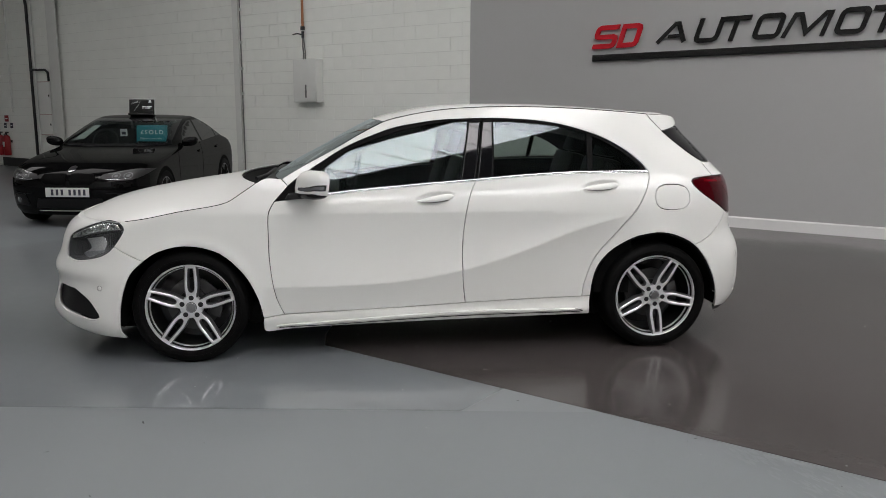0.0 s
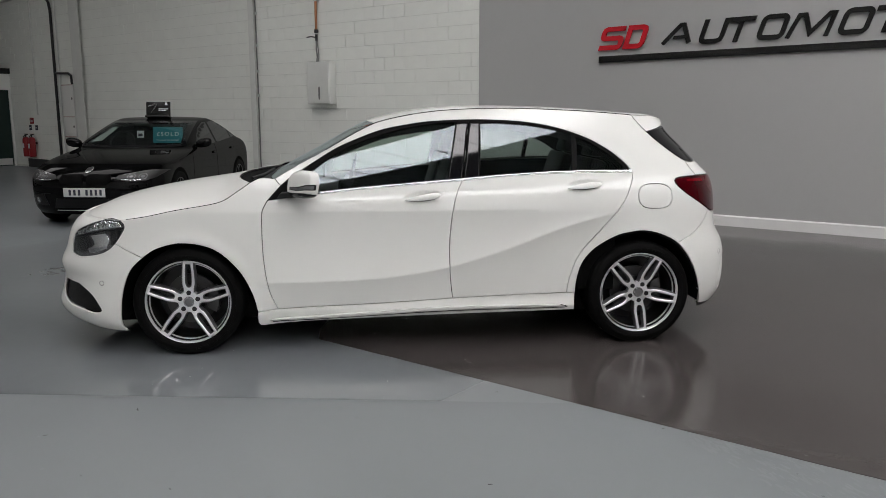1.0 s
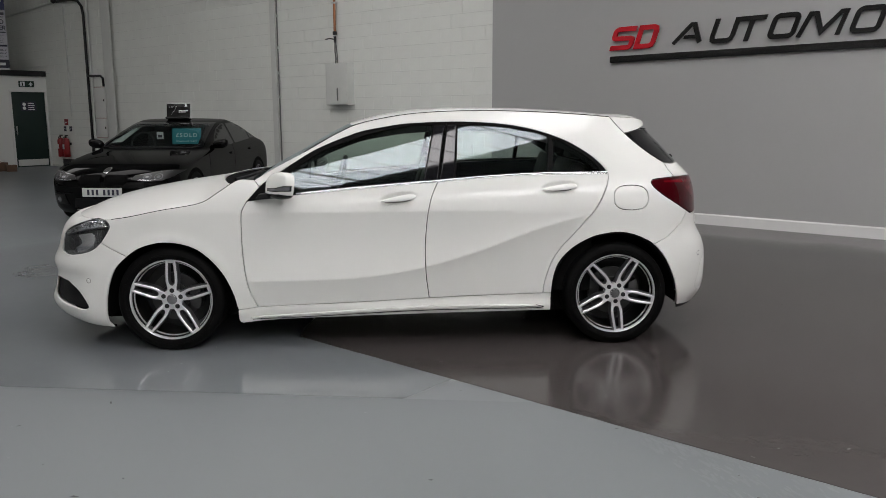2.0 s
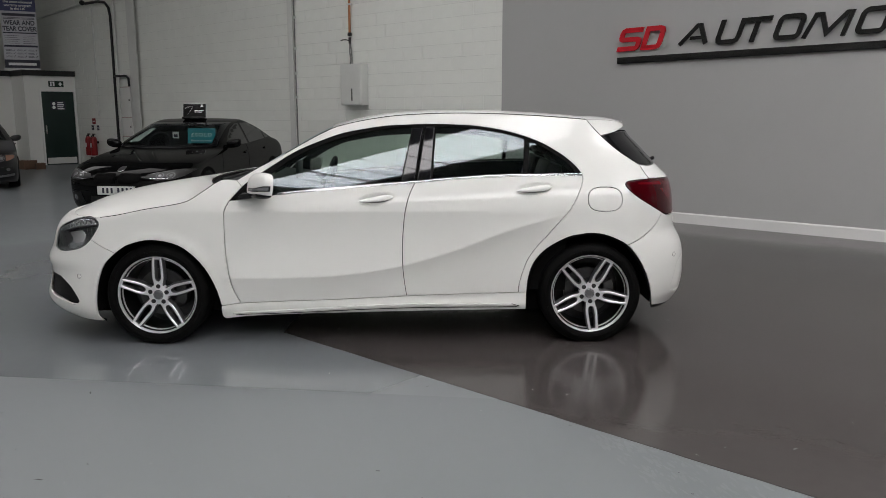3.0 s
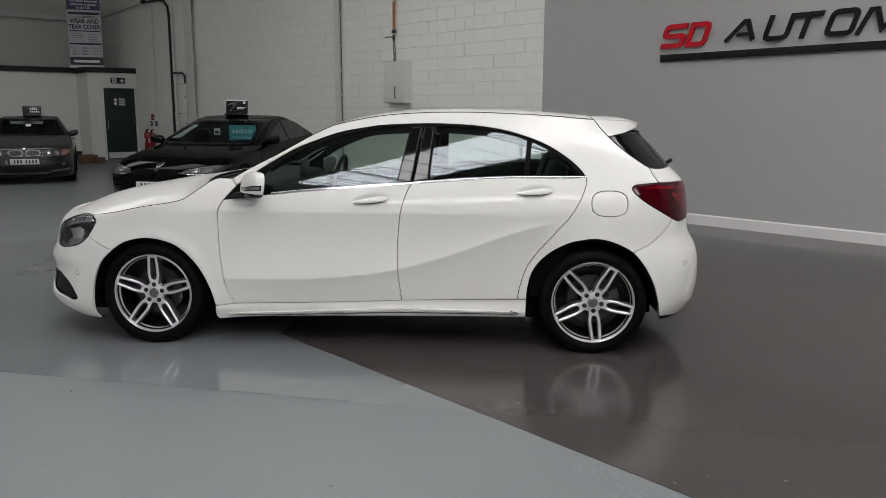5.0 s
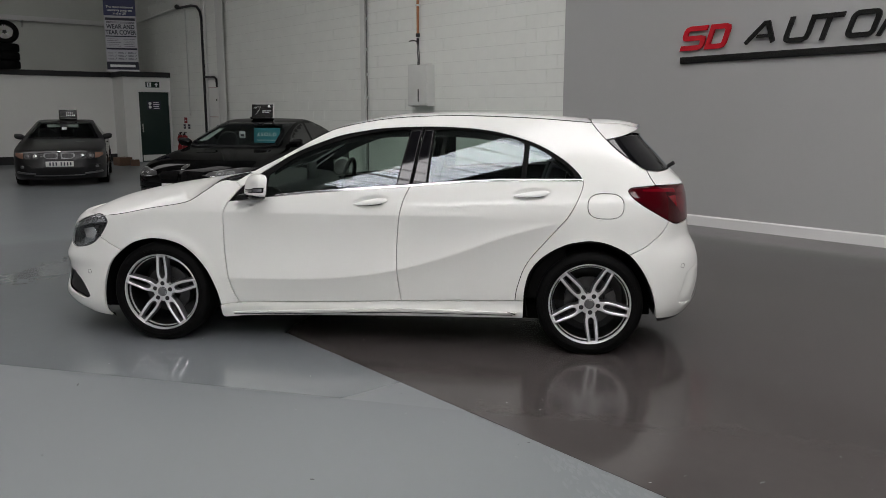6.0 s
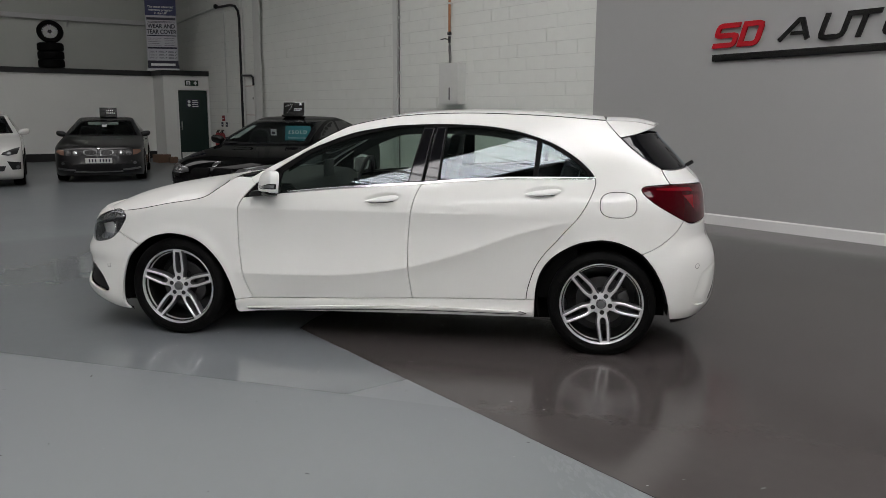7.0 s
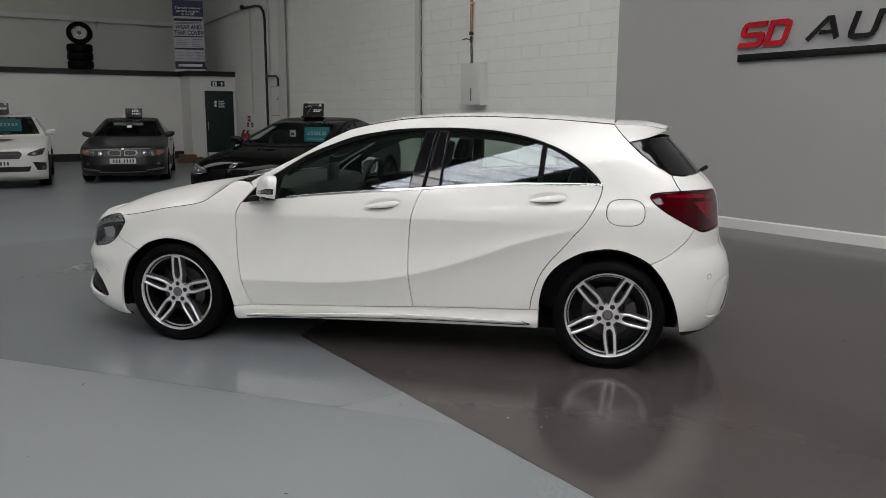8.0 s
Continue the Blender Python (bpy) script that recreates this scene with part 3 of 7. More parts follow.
def hatch_side(car, sd):
    """All panels of one flank; sd is -1 for the near one."""
    S = hatch_half
    kw = dict(shape=S, side=sd)
    sill_part = [p for p in SILL_TOP if p[0] <= -0.838]
    fender = loop_of(JOINT_F, HEAD_REAR, [HEAD_REAR[-1], HOOD_EDGE[0]], HOOD_EDGE, [HOOD_EDGE[-1], (-0.92, 1.034), (-0.835, 1.030)],
                     [(-0.835, 1.030), (-0.800, 0.990)], [(-0.800, 0.990), (-0.874, 0.909)], DOOR_F, rev(sill_part), rev(ARCH_F_REAR))
    panel("fender", [fender], M_PAINT, car, folds=FOLDS, **kw)
    nose = line_at(NOSE, 0.80, 0.20, 0.03, 14)
    bumper = loop_of(JOINT_F, rev(HEAD_LOW), rev(HEAD_FRONT), rev(HEAD_TOP)[:4], [(-1.805, 0.800), (-1.825, 0.806)], [(-1.825, 0.806), nose[0]], nose,
                     [nose[-1], (-2.10, 0.168), (-1.931, 0.153), (-1.746, 0.149), (-1.703, 0.149)], ARCH_F_FRONT)
    hole = loop_of(INTAKE)
    b = panel("front_bumper", [bumper, hole], M_PAINT, car, step=0.024, **kw)
    panel("air_intake", [hole], M_BLACKPLASTIC, b, off=-0.035, gap=0, lip=0, depth=0, label="black mesh side intake", **kw)
    bottom = [p for p in SILL_TOP if -0.838 <= p[0] <= 0.201]
    door = loop_of(DOOR_F, bottom, rev(SPLIT), rev(BELT_F))
    dent, rings = dish(0.020, 0.917, 8.0)
    d = panel("front_door", [door], M_PAINT, car, folds=FOLDS + rings, bulge=dent, **kw)
    handle(d, 0.020, 0.917, 8.0, sd)
    bottom = [p for p in SILL_TOP if 0.201 <= p[0] <= 0.903]
    door = loop_of(SPLIT, bottom, rev(REAR_EDGE), rev(BELT_R))
    dent, rings = dish(0.990, 0.975, 6.0)
    d = panel("rear_door", [door], M_PAINT, car, folds=FOLDS + rings, bulge=dent, **kw)
    handle(d, 0.990, 0.975, 6.0, sd)
    flap = oval(1.426, 0.911, 0.104, 0.073, 2.7, 60)
    frame_loop = loop_of(PILLAR, DRIP, SPOILER_EDGE, GLASS_SIDE, HATCH_GAP, rev(LAMP_TOP), LAMP_LOW, rev(JOINT_R), rev(ARCH_R_FRONT),
                         [(0.955, 0.324), (0.903, 0.322)], rev(REAR_EDGE), rev(DLO_TOP), [(-0.800, 0.990), (-0.835, 1.030)])
    holes = [frame_loop, flap] if sd < 0 else [frame_loop]
    panel("body_side", holes, M_PAINT, car, folds=FOLDS, **kw)
    if sd < 0:
        panel("fuel_flap", [flap], M_PAINT, car, **kw)
    tail = line_at(TAIL, 0.795, 0.24, -0.03, 14)
    rb = loop_of(JOINT_R, [(1.810, 0.816), (1.87, 0.79), tail[0]], tail, [tail[-1], (1.90, 0.222), (1.751, 0.232)], rev(ARCH_R_REAR))
    groove = loop_of([(2.022, 0.524), (1.945, 0.495), (1.913, 0.417), (1.886, 0.345)], [(1.886, 0.345), (1.898, 0.318), (1.934, 0.304), (1.978, 0.307)], [(1.978, 0.307), (2.015, 0.38), (2.048, 0.46), (2.045, 0.505), (2.022, 0.524)], step=0.012)
    rbp = panel("rear_bumper", [rb, groove], M_PAINT, car, step=0.024, depth=0.045, **kw)
    low = loop_of([(1.751, 0.238), (1.90, 0.228), (1.985, 0.246)], [(1.985, 0.246), (1.975, 0.232), (1.90, 0.208), (1.762, 0.205)], [(1.762, 0.205), (1.751, 0.238)])
    panel("bumper_under_trim", [low], M_BLACKPLASTIC, car, off=-0.012, gap=0, lip=0, depth=0.02, step=0.03, label="dark grey lower edge of the rear bumper", **kw)
    tl = line_at(TAIL, 0.80, 1.012, -0.03, 7)
    lamp = loop_of(LAMP_LOW, [(1.810, 0.816), (1.87, 0.795), tl[0]], tl, [tl[-1], (1.82, 1.023), (1.725, 1.026)], rev(LAMP_TOP))
    lp = panel("tail_lamp", [lamp], M_REDLENS, car, step=0.02, label="dark red glossy tail lamp", off=0.004, **kw)
    ht = line_at(TAIL, 1.013, 1.105, -0.03, 5)
    hatch = loop_of(HATCH_GAP, [(1.725, 1.026), (1.82, 1.023), ht[0]], ht, [ht[-1], (1.75, 1.100), (1.676, 1.110)])
    panel("tailgate_corner", [hatch], M_PAINT, car, **kw)
    gt = line_at(TAIL, 1.108, 1.315, -0.03, 8)
    gl = loop_of(GLASS_SIDE, [(1.676, 1.110), (1.75, 1.102), gt[0]], gt, [gt[-1], (1.56, 1.312), (1.433, 1.291)])
    panel("rear_corner_glass", [gl], M_PRIVACYEDGE, car, off=-0.003, **kw)
    sp = loop_of(SPOILER_EDGE, [(1.433, 1.291), (1.544, 1.312), (1.612, 1.334), (1.690, 1.352)], [(1.690, 1.352), (1.531, 1.385), (1.346, 1.392)])
    panel("spoiler_side", [sp], M_PAINT, car, **kw)
    # sill with its raised strip
    sill = loop_of(SILL_TOP, [(0.955, 0.324), (0.953, 0.212)], [(0.953, 0.212), (0.157, 0.200), (-0.548, 0.182), (-0.930, 0.163)], [(-0.930, 0.163), (-0.953, 0.180), (-0.953, 0.250)])
    s = panel("sill", [sill], M_PAINT, car, off=0.008, depth=0.08, bulge=lambda x, z: -0.012 * math.cos(math.pi * min(1, max(0, (z - 0.17) / 0.13)))**2, **kw)
    strip = loop_of([(-0.878, 0.203), (-0.547, 0.222), (0.158, 0.256), (0.859, 0.252), (0.880, 0.244), (0.860, 0.236), (0.158, 0.231), (-0.547, 0.202), (-0.868, 0.193), (-0.878, 0.203)])
    panel("sill_blade", [strip], M_PAINT, s, off=0.022, depth=0.03, lip=0.004, **kw)
    # raised dark bar stands in for the shaded groove along the blade
    tube("sill_shade_bar", [(x, sd * (S(x, z) + 0.026), z) for x, z in [(p.x, p.y) for p in curve_points([(-0.868, 0.191), (-0.547, 0.200), (0.158, 0.229), (0.860, 0.234), (0.884, 0.243), (0.860, 0.254)], 0.05)]], 0.0022, M_VOID, s, "", 6)
    # window band
    front = loop_of([(-0.648, 0.948), (-0.630, 1.062)], [(-0.630, 1.062), (-0.478, 1.168), (-0.337, 1.232), (-0.130, 1.298), (0.081, 1.336), (0.236, 1.346)], [(0.236, 1.346), (0.166, 1.011)], [(0.166, 1.011), (-0.013, 1.000), (-0.359, 0.973), (-0.648, 0.944)])
    rear = loop_of([(0.369, 1.030), (0.392, 1.342)], [(0.392, 1.342), (0.506, 1.344), (0.683, 1.330), (0.859, 1.298), (0.940, 1.272)], [(0.940, 1.272), (0.922, 1.060)], [(0.922, 1.060), (0.854, 1.058), (0.506, 1.040), (0.369, 1.030)])
    quarter = loop_of([(0.958, 1.062), (0.976, 1.258)], [(0.976, 1.258), (1.034, 1.234), (1.150, 1.163), (1.222, 1.106), (1.245, 1.066)], [(1.245, 1.066), (0.958, 1.062)])
    dlo_f = loop_of(BELT_F, [(0.262, 1.014), (0.279, 1.115), (0.305, 1.285), (0.321, 1.364)], rev(DLO_TOP[:9]), [(-0.800, 0.990), (-0.874, 0.909)])
    dlo_r = loop_of(BELT_R, rev(DLO_TOP[9:]), [(0.506, 1.361), (0.321, 1.364)], [(0.321, 1.364), (0.305, 1.285), (0.279, 1.115), (0.262, 1.014)])
    wf = panel("window_frame", [dlo_f, front], M_RUBBER, car, off=-0.004, label="matt black window seal", **kw)
    panel("pillar_cover", [loop_of([(0.172, 1.016), (0.256, 1.022)], [(0.256, 1.022), (0.272, 1.115), (0.298, 1.285), (0.312, 1.345)], [(0.312, 1.345), (0.240, 1.342)], [(0.240, 1.342), (0.172, 1.016)])], M_GLOSSBLACK, wf, off=0.001, label="gloss black pillar cover", **kw)
    panel("pane", [front], M_GLASS, wf, off=-0.012, gap=-0.008, lip=0, depth=0, step=0.04, label="lightly tinted door glass", **kw)
    wr = panel("window_frame", [dlo_r, rear, quarter], M_RUBBER, car, off=-0.004, label="matt black window seal", **kw)
    panel("pillar_cover", [loop_of([(0.268, 1.022), (0.358, 1.030)], [(0.358, 1.030), (0.382, 1.346)], [(0.382, 1.346), (0.326, 1.346)], [(0.326, 1.346), (0.312, 1.285), (0.285, 1.115), (0.268, 1.022)])], M_GLOSSBLACK, wr, off=0.001, label="gloss black pillar cover", **kw)
    panel("pane", [rear], M_GLASS, wr, off=-0.012, gap=-0.008, lip=0, depth=0, step=0.04, label="tinted door glass", **kw)
    panel("pane", [quarter], M_GLASS, wr, off=-0.012, gap=-0.008, lip=0, depth=0, step=0.04, label="tinted quarter glass", **kw)
    rail = DLO_TOP[2:15]
    # lining strip made dark and deep to give the windows a black upper band
    panel("rail_lining", [loop_of(shifted(rail, 0.012), [(rail[-1][0], rail[-1][1] + 0.012), (rail[-1][0] - 0.02, rail[-1][1] - 0.055)], rev(shifted(rail, -0.058)), [(rail[0][0], rail[0][1] - 0.058), (rail[0][0], rail[0][1] + 0.012)], step=0.03)], M_LINER, car, off=-0.055, gap=0, lip=0, depth=0, step=0.06, label="dark lining over the door openings, added to darken the top of the glass", **kw)
    for belt, lo in ((BELT_F[1:], 0.944), (BELT_R, 1.014)):
        st = loop_of(shifted(belt, -0.004), [(belt[-1][0], belt[-1][1] - 0.004), (belt[-1][0], belt[-1][1] + 0.010)], rev(shifted(belt, 0.010)), [(belt[0][0], belt[0][1] + 0.010), (belt[0][0], belt[0][1] - 0.004)])
        panel("belt_trim", [st], M_CHROME, car, off=0.003, gap=0, lip=0.003, depth=0.012, label="bright metal belt strip", **kw)
    shell = loop_of(line_at(NOSE, 0.22, 0.79, 0.05, 10), [(-1.86, 0.79), (-1.80, 0.80)], HOOD_EDGE, [HOOD_EDGE[-1], (-0.92, 1.034), (-0.835, 1.030)], PILLAR, DRIP, SPOILER_EDGE, GLASS_SIDE, HATCH_GAP,
                    [(1.725, 1.026), (1.90, 1.0)], line_at(TAIL, 0.98, 0.26, -0.05, 10), [(1.90, 0.24), (1.751, 0.24)], rev(ARCH_R_REAR), rev(ARCH_R_FRONT), [(0.955, 0.324), (0.95, 0.22)],
                    [(0.95, 0.22), (-0.93, 0.175)], [(-0.93, 0.175), (-0.953, 0.250)], rev(ARCH_F_REAR), rev(ARCH_F_FRONT), [(-1.703, 0.155), (-1.95, 0.165), (-2.10, 0.19)], step=0.03)
    head = loop_of(HEAD_REAR, HEAD_TOP, HEAD_FRONT, HEAD_LOW)
    band = loop_of(BELT_F, BELT_R, rev(DLO_TOP), [(-0.800, 0.990), (-0.874, 0.909)], step=0.03)
    # added dark sheet, so the panel gaps read as deep shade
    panel("inner_shell", [shell, band, head, hole], M_VOID, car, off=-0.030, gap=0.007, lip=0, depth=0, step=0.06, label="dark sheet added behind the panel gaps to blacken them", **kw)
    # headlamp
    head = loop_of(HEAD_REAR, HEAD_TOP, HEAD_FRONT, HEAD_LOW)
    hl = panel("headlamp", [head], M_CLEAR, car, off=0.002, step=0.025, depth=0.012, label="clear headlamp with dark inside", **kw)
    panel("housing", [head], M_LAMPGREY, hl, off=-0.034, gap=-0.004, lip=0, depth=-0.030, step=0.03, **kw)
    top = loop_of([(-2.005, 0.716), (-1.885, 0.767), (-1.805, 0.791), (-1.715, 0.789)], [(-1.715, 0.789), (-1.700, 0.762)], [(-1.700, 0.762), (-1.83, 0.744), (-2.005, 0.694)], [(-2.005, 0.694), (-2.005, 0.716)])
    panel("upper_reflector", [top], M_CHROME, hl, off=-0.012, gap=0, lip=0.002, depth=0.01, step=0.012, bulge=lambda x, z: 0.0035 * math.sin(210 * x + 40 * z) * math.sin(170 * z), label="faceted bright reflector strip", **kw)
    panel("lamp_divider", [loop_of([(-2.015, 0.695), (-1.83, 0.743), (-1.698, 0.762), (-1.694, 0.750)], [(-1.694, 0.750), (-1.83, 0.731), (-2.015, 0.684)], [(-2.015, 0.684), (-2.015, 0.695)])], M_BLACK, hl, off=-0.008, gap=0, lip=0.002, depth=0.02, step=0.02, **kw)
    panel("reflector", [loop_of([(-1.905, 0.708), (-1.800, 0.728)], [(-1.800, 0.728), (-1.778, 0.690), (-1.795, 0.640)], [(-1.795, 0.640), (-1.90, 0.604), (-1.925, 0.628)], [(-1.925, 0.628), (-1.872, 0.660), (-1.905, 0.708)])], M_CHROME, hl, off=-0.016, gap=0, lip=0.003, depth=0.012, step=0.014, bulge=lambda x, z: -0.9 * ((x + 1.85) ** 2 + (z - 0.665) ** 2), label="bright curved reflector", **kw)
    panel("lamp_cover", [loop_of([(-2.016, 0.680), (-1.915, 0.704)], [(-1.915, 0.704), (-1.885, 0.66), (-1.932, 0.612)], [(-1.932, 0.612), (-2.018, 0.606)], [(-2.018, 0.606), (-2.016, 0.680)])], M_DISC, hl, off=-0.022, gap=0, lip=0.002, depth=0.005, step=0.02, label="dark projector cavity", **kw)
    panel("lens_ring", [oval(-1.965, 0.645, 0.036, 0.036), oval(-1.965, 0.645, 0.029, 0.029)], M_DISC, hl, off=-0.016, gap=0, lip=0.002, depth=0.008, step=0.02, **kw)
    for i in range(5):
        x = -1.768 + 0.013 * i
        panel("rib", [loop_of([(x, 0.655 + 0.010 * i), (x + 0.006, 0.66 + 0.010 * i)], [(x + 0.006, 0.66 + 0.010 * i), (x + 0.004, 0.736 + 0.002 * i)], [(x + 0.004, 0.736 + 0.002 * i), (x - 0.002, 0.735 + 0.002 * i)], [(x - 0.002, 0.735 + 0.002 * i), (x, 0.655 + 0.010 * i)])], M_DISC, hl, off=-0.018, gap=0, lip=0, depth=0.008, step=0.02, **kw)
    panel("light_bar", [loop_of([(1.64, 1.008), (1.80, 1.008), (1.90, 0.995)], [(1.90, 0.995), (1.93, 0.96)], [(1.93, 0.96), (1.89, 0.975), (1.80, 0.988), (1.64, 0.998)], [(1.64, 0.998), (1.64, 1.008)], step=0.01)], M_REDBRIGHT, lp, off=0.0052, gap=0, lip=0, depth=0, step=0.012, label="brighter red light bar", **kw)
    panel("inner_lamp", [loop_of([(1.80, 0.965), (1.88, 0.960), (1.93, 0.945)], [(1.93, 0.945), (1.945, 0.86)], [(1.945, 0.86), (1.90, 0.855), (1.86, 0.90), (1.80, 0.965)], step=0.01)], M_REDBRIGHT, lp, off=0.0048, gap=0, lip=0, depth=0, step=0.012, label="brighter red inner chamber", **kw)
    for x, z, nm in ((-1.83, 0.44, b), (1.905, 0.545, rbp)):
        panel("parking_sensor", [oval(x, z, 0.012, 0.012, 2.0, 20)], M_PAINT, nm, off=0.0012, gap=0, lip=0.001, depth=0.002, step=0.008, **kw)
        panel("sensor_ring", [oval(x, z, 0.0145, 0.0145, 2.0, 24), oval(x, z, 0.0122, 0.0122, 2.0, 24)], M_BLACKPLASTIC, nm, off=0.0008, gap=0, lip=0, depth=0, step=0.01, **kw)
    panel("bumper_vent", [groove], M_PAINT, rbp, off=-0.002, gap=-0.016, lip=0.0, depth=0, step=0.010, bulge=lambda x, z: -0.026 * (1 - smooth_step(0.012, 0.085, x - along([(0.30, 1.90), (0.345, 1.886), (0.417, 1.913), (0.495, 1.945), (0.524, 2.022)], z))), **kw)
    # flat dark strip on the skin, painted in for the shade of a slit
    panel("vent_shade_strip", [loop_of([(1.992, 0.318), (2.030, 0.395), (2.052, 0.470)], [(2.052, 0.470), (2.058, 0.462)], [(2.058, 0.462), (2.042, 0.390), (2.006, 0.316)], [(2.006, 0.316), (1.992, 0.318)], step=0.012)], M_BLACKPLASTIC, rbp, off=0.002, gap=0, lip=0, depth=0, step=0.01, label="dark strip laid beside the bumper vent as a shaded slit", **kw)
    panel("arch_lip", [loop_of(ARCH_R_FRONT[1:], ARCH_R_REAR[:5], rev([(1.350 + (x - 1.350) * 0.975, 0.318 + (z - 0.318) * 0.975) for x, z in ARCH_R_FRONT[1:] + ARCH_R_REAR[1:5]]))], M_VOID, car, off=-0.006, gap=0, lip=0, depth=0.03, step=0.04, **kw)
    return hl


def handle(door, cx, cz, tilt, sd):
    """A pull handle on its dished cup."""
    bm = bmesh.new()
    n, k = 24, 12
    a = radians(tilt)
    rows = []
    for i in range(n + 1):
        t = -1 + 2 * i / n
        r = max(0.02, (1 - abs(t) ** 2.6)) ** 0.5
        row = []
        for j in range(k):
            b = 2 * math.pi * j / k
            u, v, w = 0.106 * t, 0.0165 * r * math.sin(b) * (1 + 0.35 * t), 0.012 * r * math.cos(b)
            x, z = cx + u * math.cos(a) - v * math.sin(a), cz + u * math.sin(a) + v * math.cos(a)
            lift = 0.022 + 0.010 * (1 - t * t)
            row.append(bm.verts.new((x, sd * (hatch_half(x, z) + lift - 0.012 + w), z)))
        rows.append(row)
    for i in range(n):
        for j in range(k):
            bm.faces.new((rows[i][j], rows[i][(j + 1) % k], rows[i + 1][(j + 1) % k], rows[i + 1][j]))
    bm.faces.new(rows[0])
    bm.faces.new(rows[-1])
    part("handle", bm, M_PAINT, door)
    def spot(u, v, lift):
        x, z = cx + u * math.cos(a) - v * math.sin(a), cz + u * math.sin(a) + v * math.cos(a)
        return (x, sd * (hatch_half(x, z) + lift), z)
    # dark bar that paints the shadow between the grip and its cup
    tube("grip_shadow_bar", [spot(u, -0.0195 - 0.055 * u + 1.1 * u * u, 0.000) for u in (-0.080, -0.06, -0.03, 0.0, 0.03, 0.06, 0.070)], 0.0034, M_VOID, door, "dark bar in place of the shadow under the grip", 8)
    tube("lock_split", [spot(0.066, v, 0.0205 - 0.4 * abs(v)) for v in (-0.013, -0.006, 0.0, 0.008, 0.015)], 0.0014, M_VOID, door, "", 6)


def dish(cx, cz, tilt):
    """The hollow behind a door handle, as a dent in the door's skin, and rings that make its mesh finer."""
    a = radians(tilt)

    def dent(x, z):
        u, v = x - cx, z - cz - 0.002
        u, v = u * math.cos(a) + v * math.sin(a), v * math.cos(a) - u * math.sin(a)
        r = (u / 0.126) ** 2 + (v / 0.036) ** 2
        return -0.017 * (1 - r) ** 1.3 if r < 1 else 0.0
    rings = [[(cx + p.x * math.cos(a) - p.y * math.sin(a), cz + p.x * math.sin(a) + p.y * math.cos(a)) for p in oval(0, 0.002, 0.126 * k, 0.036 * k, 2.0, 40)] for k in (0.35, 0.7, 1.0)]
    return dent, rings


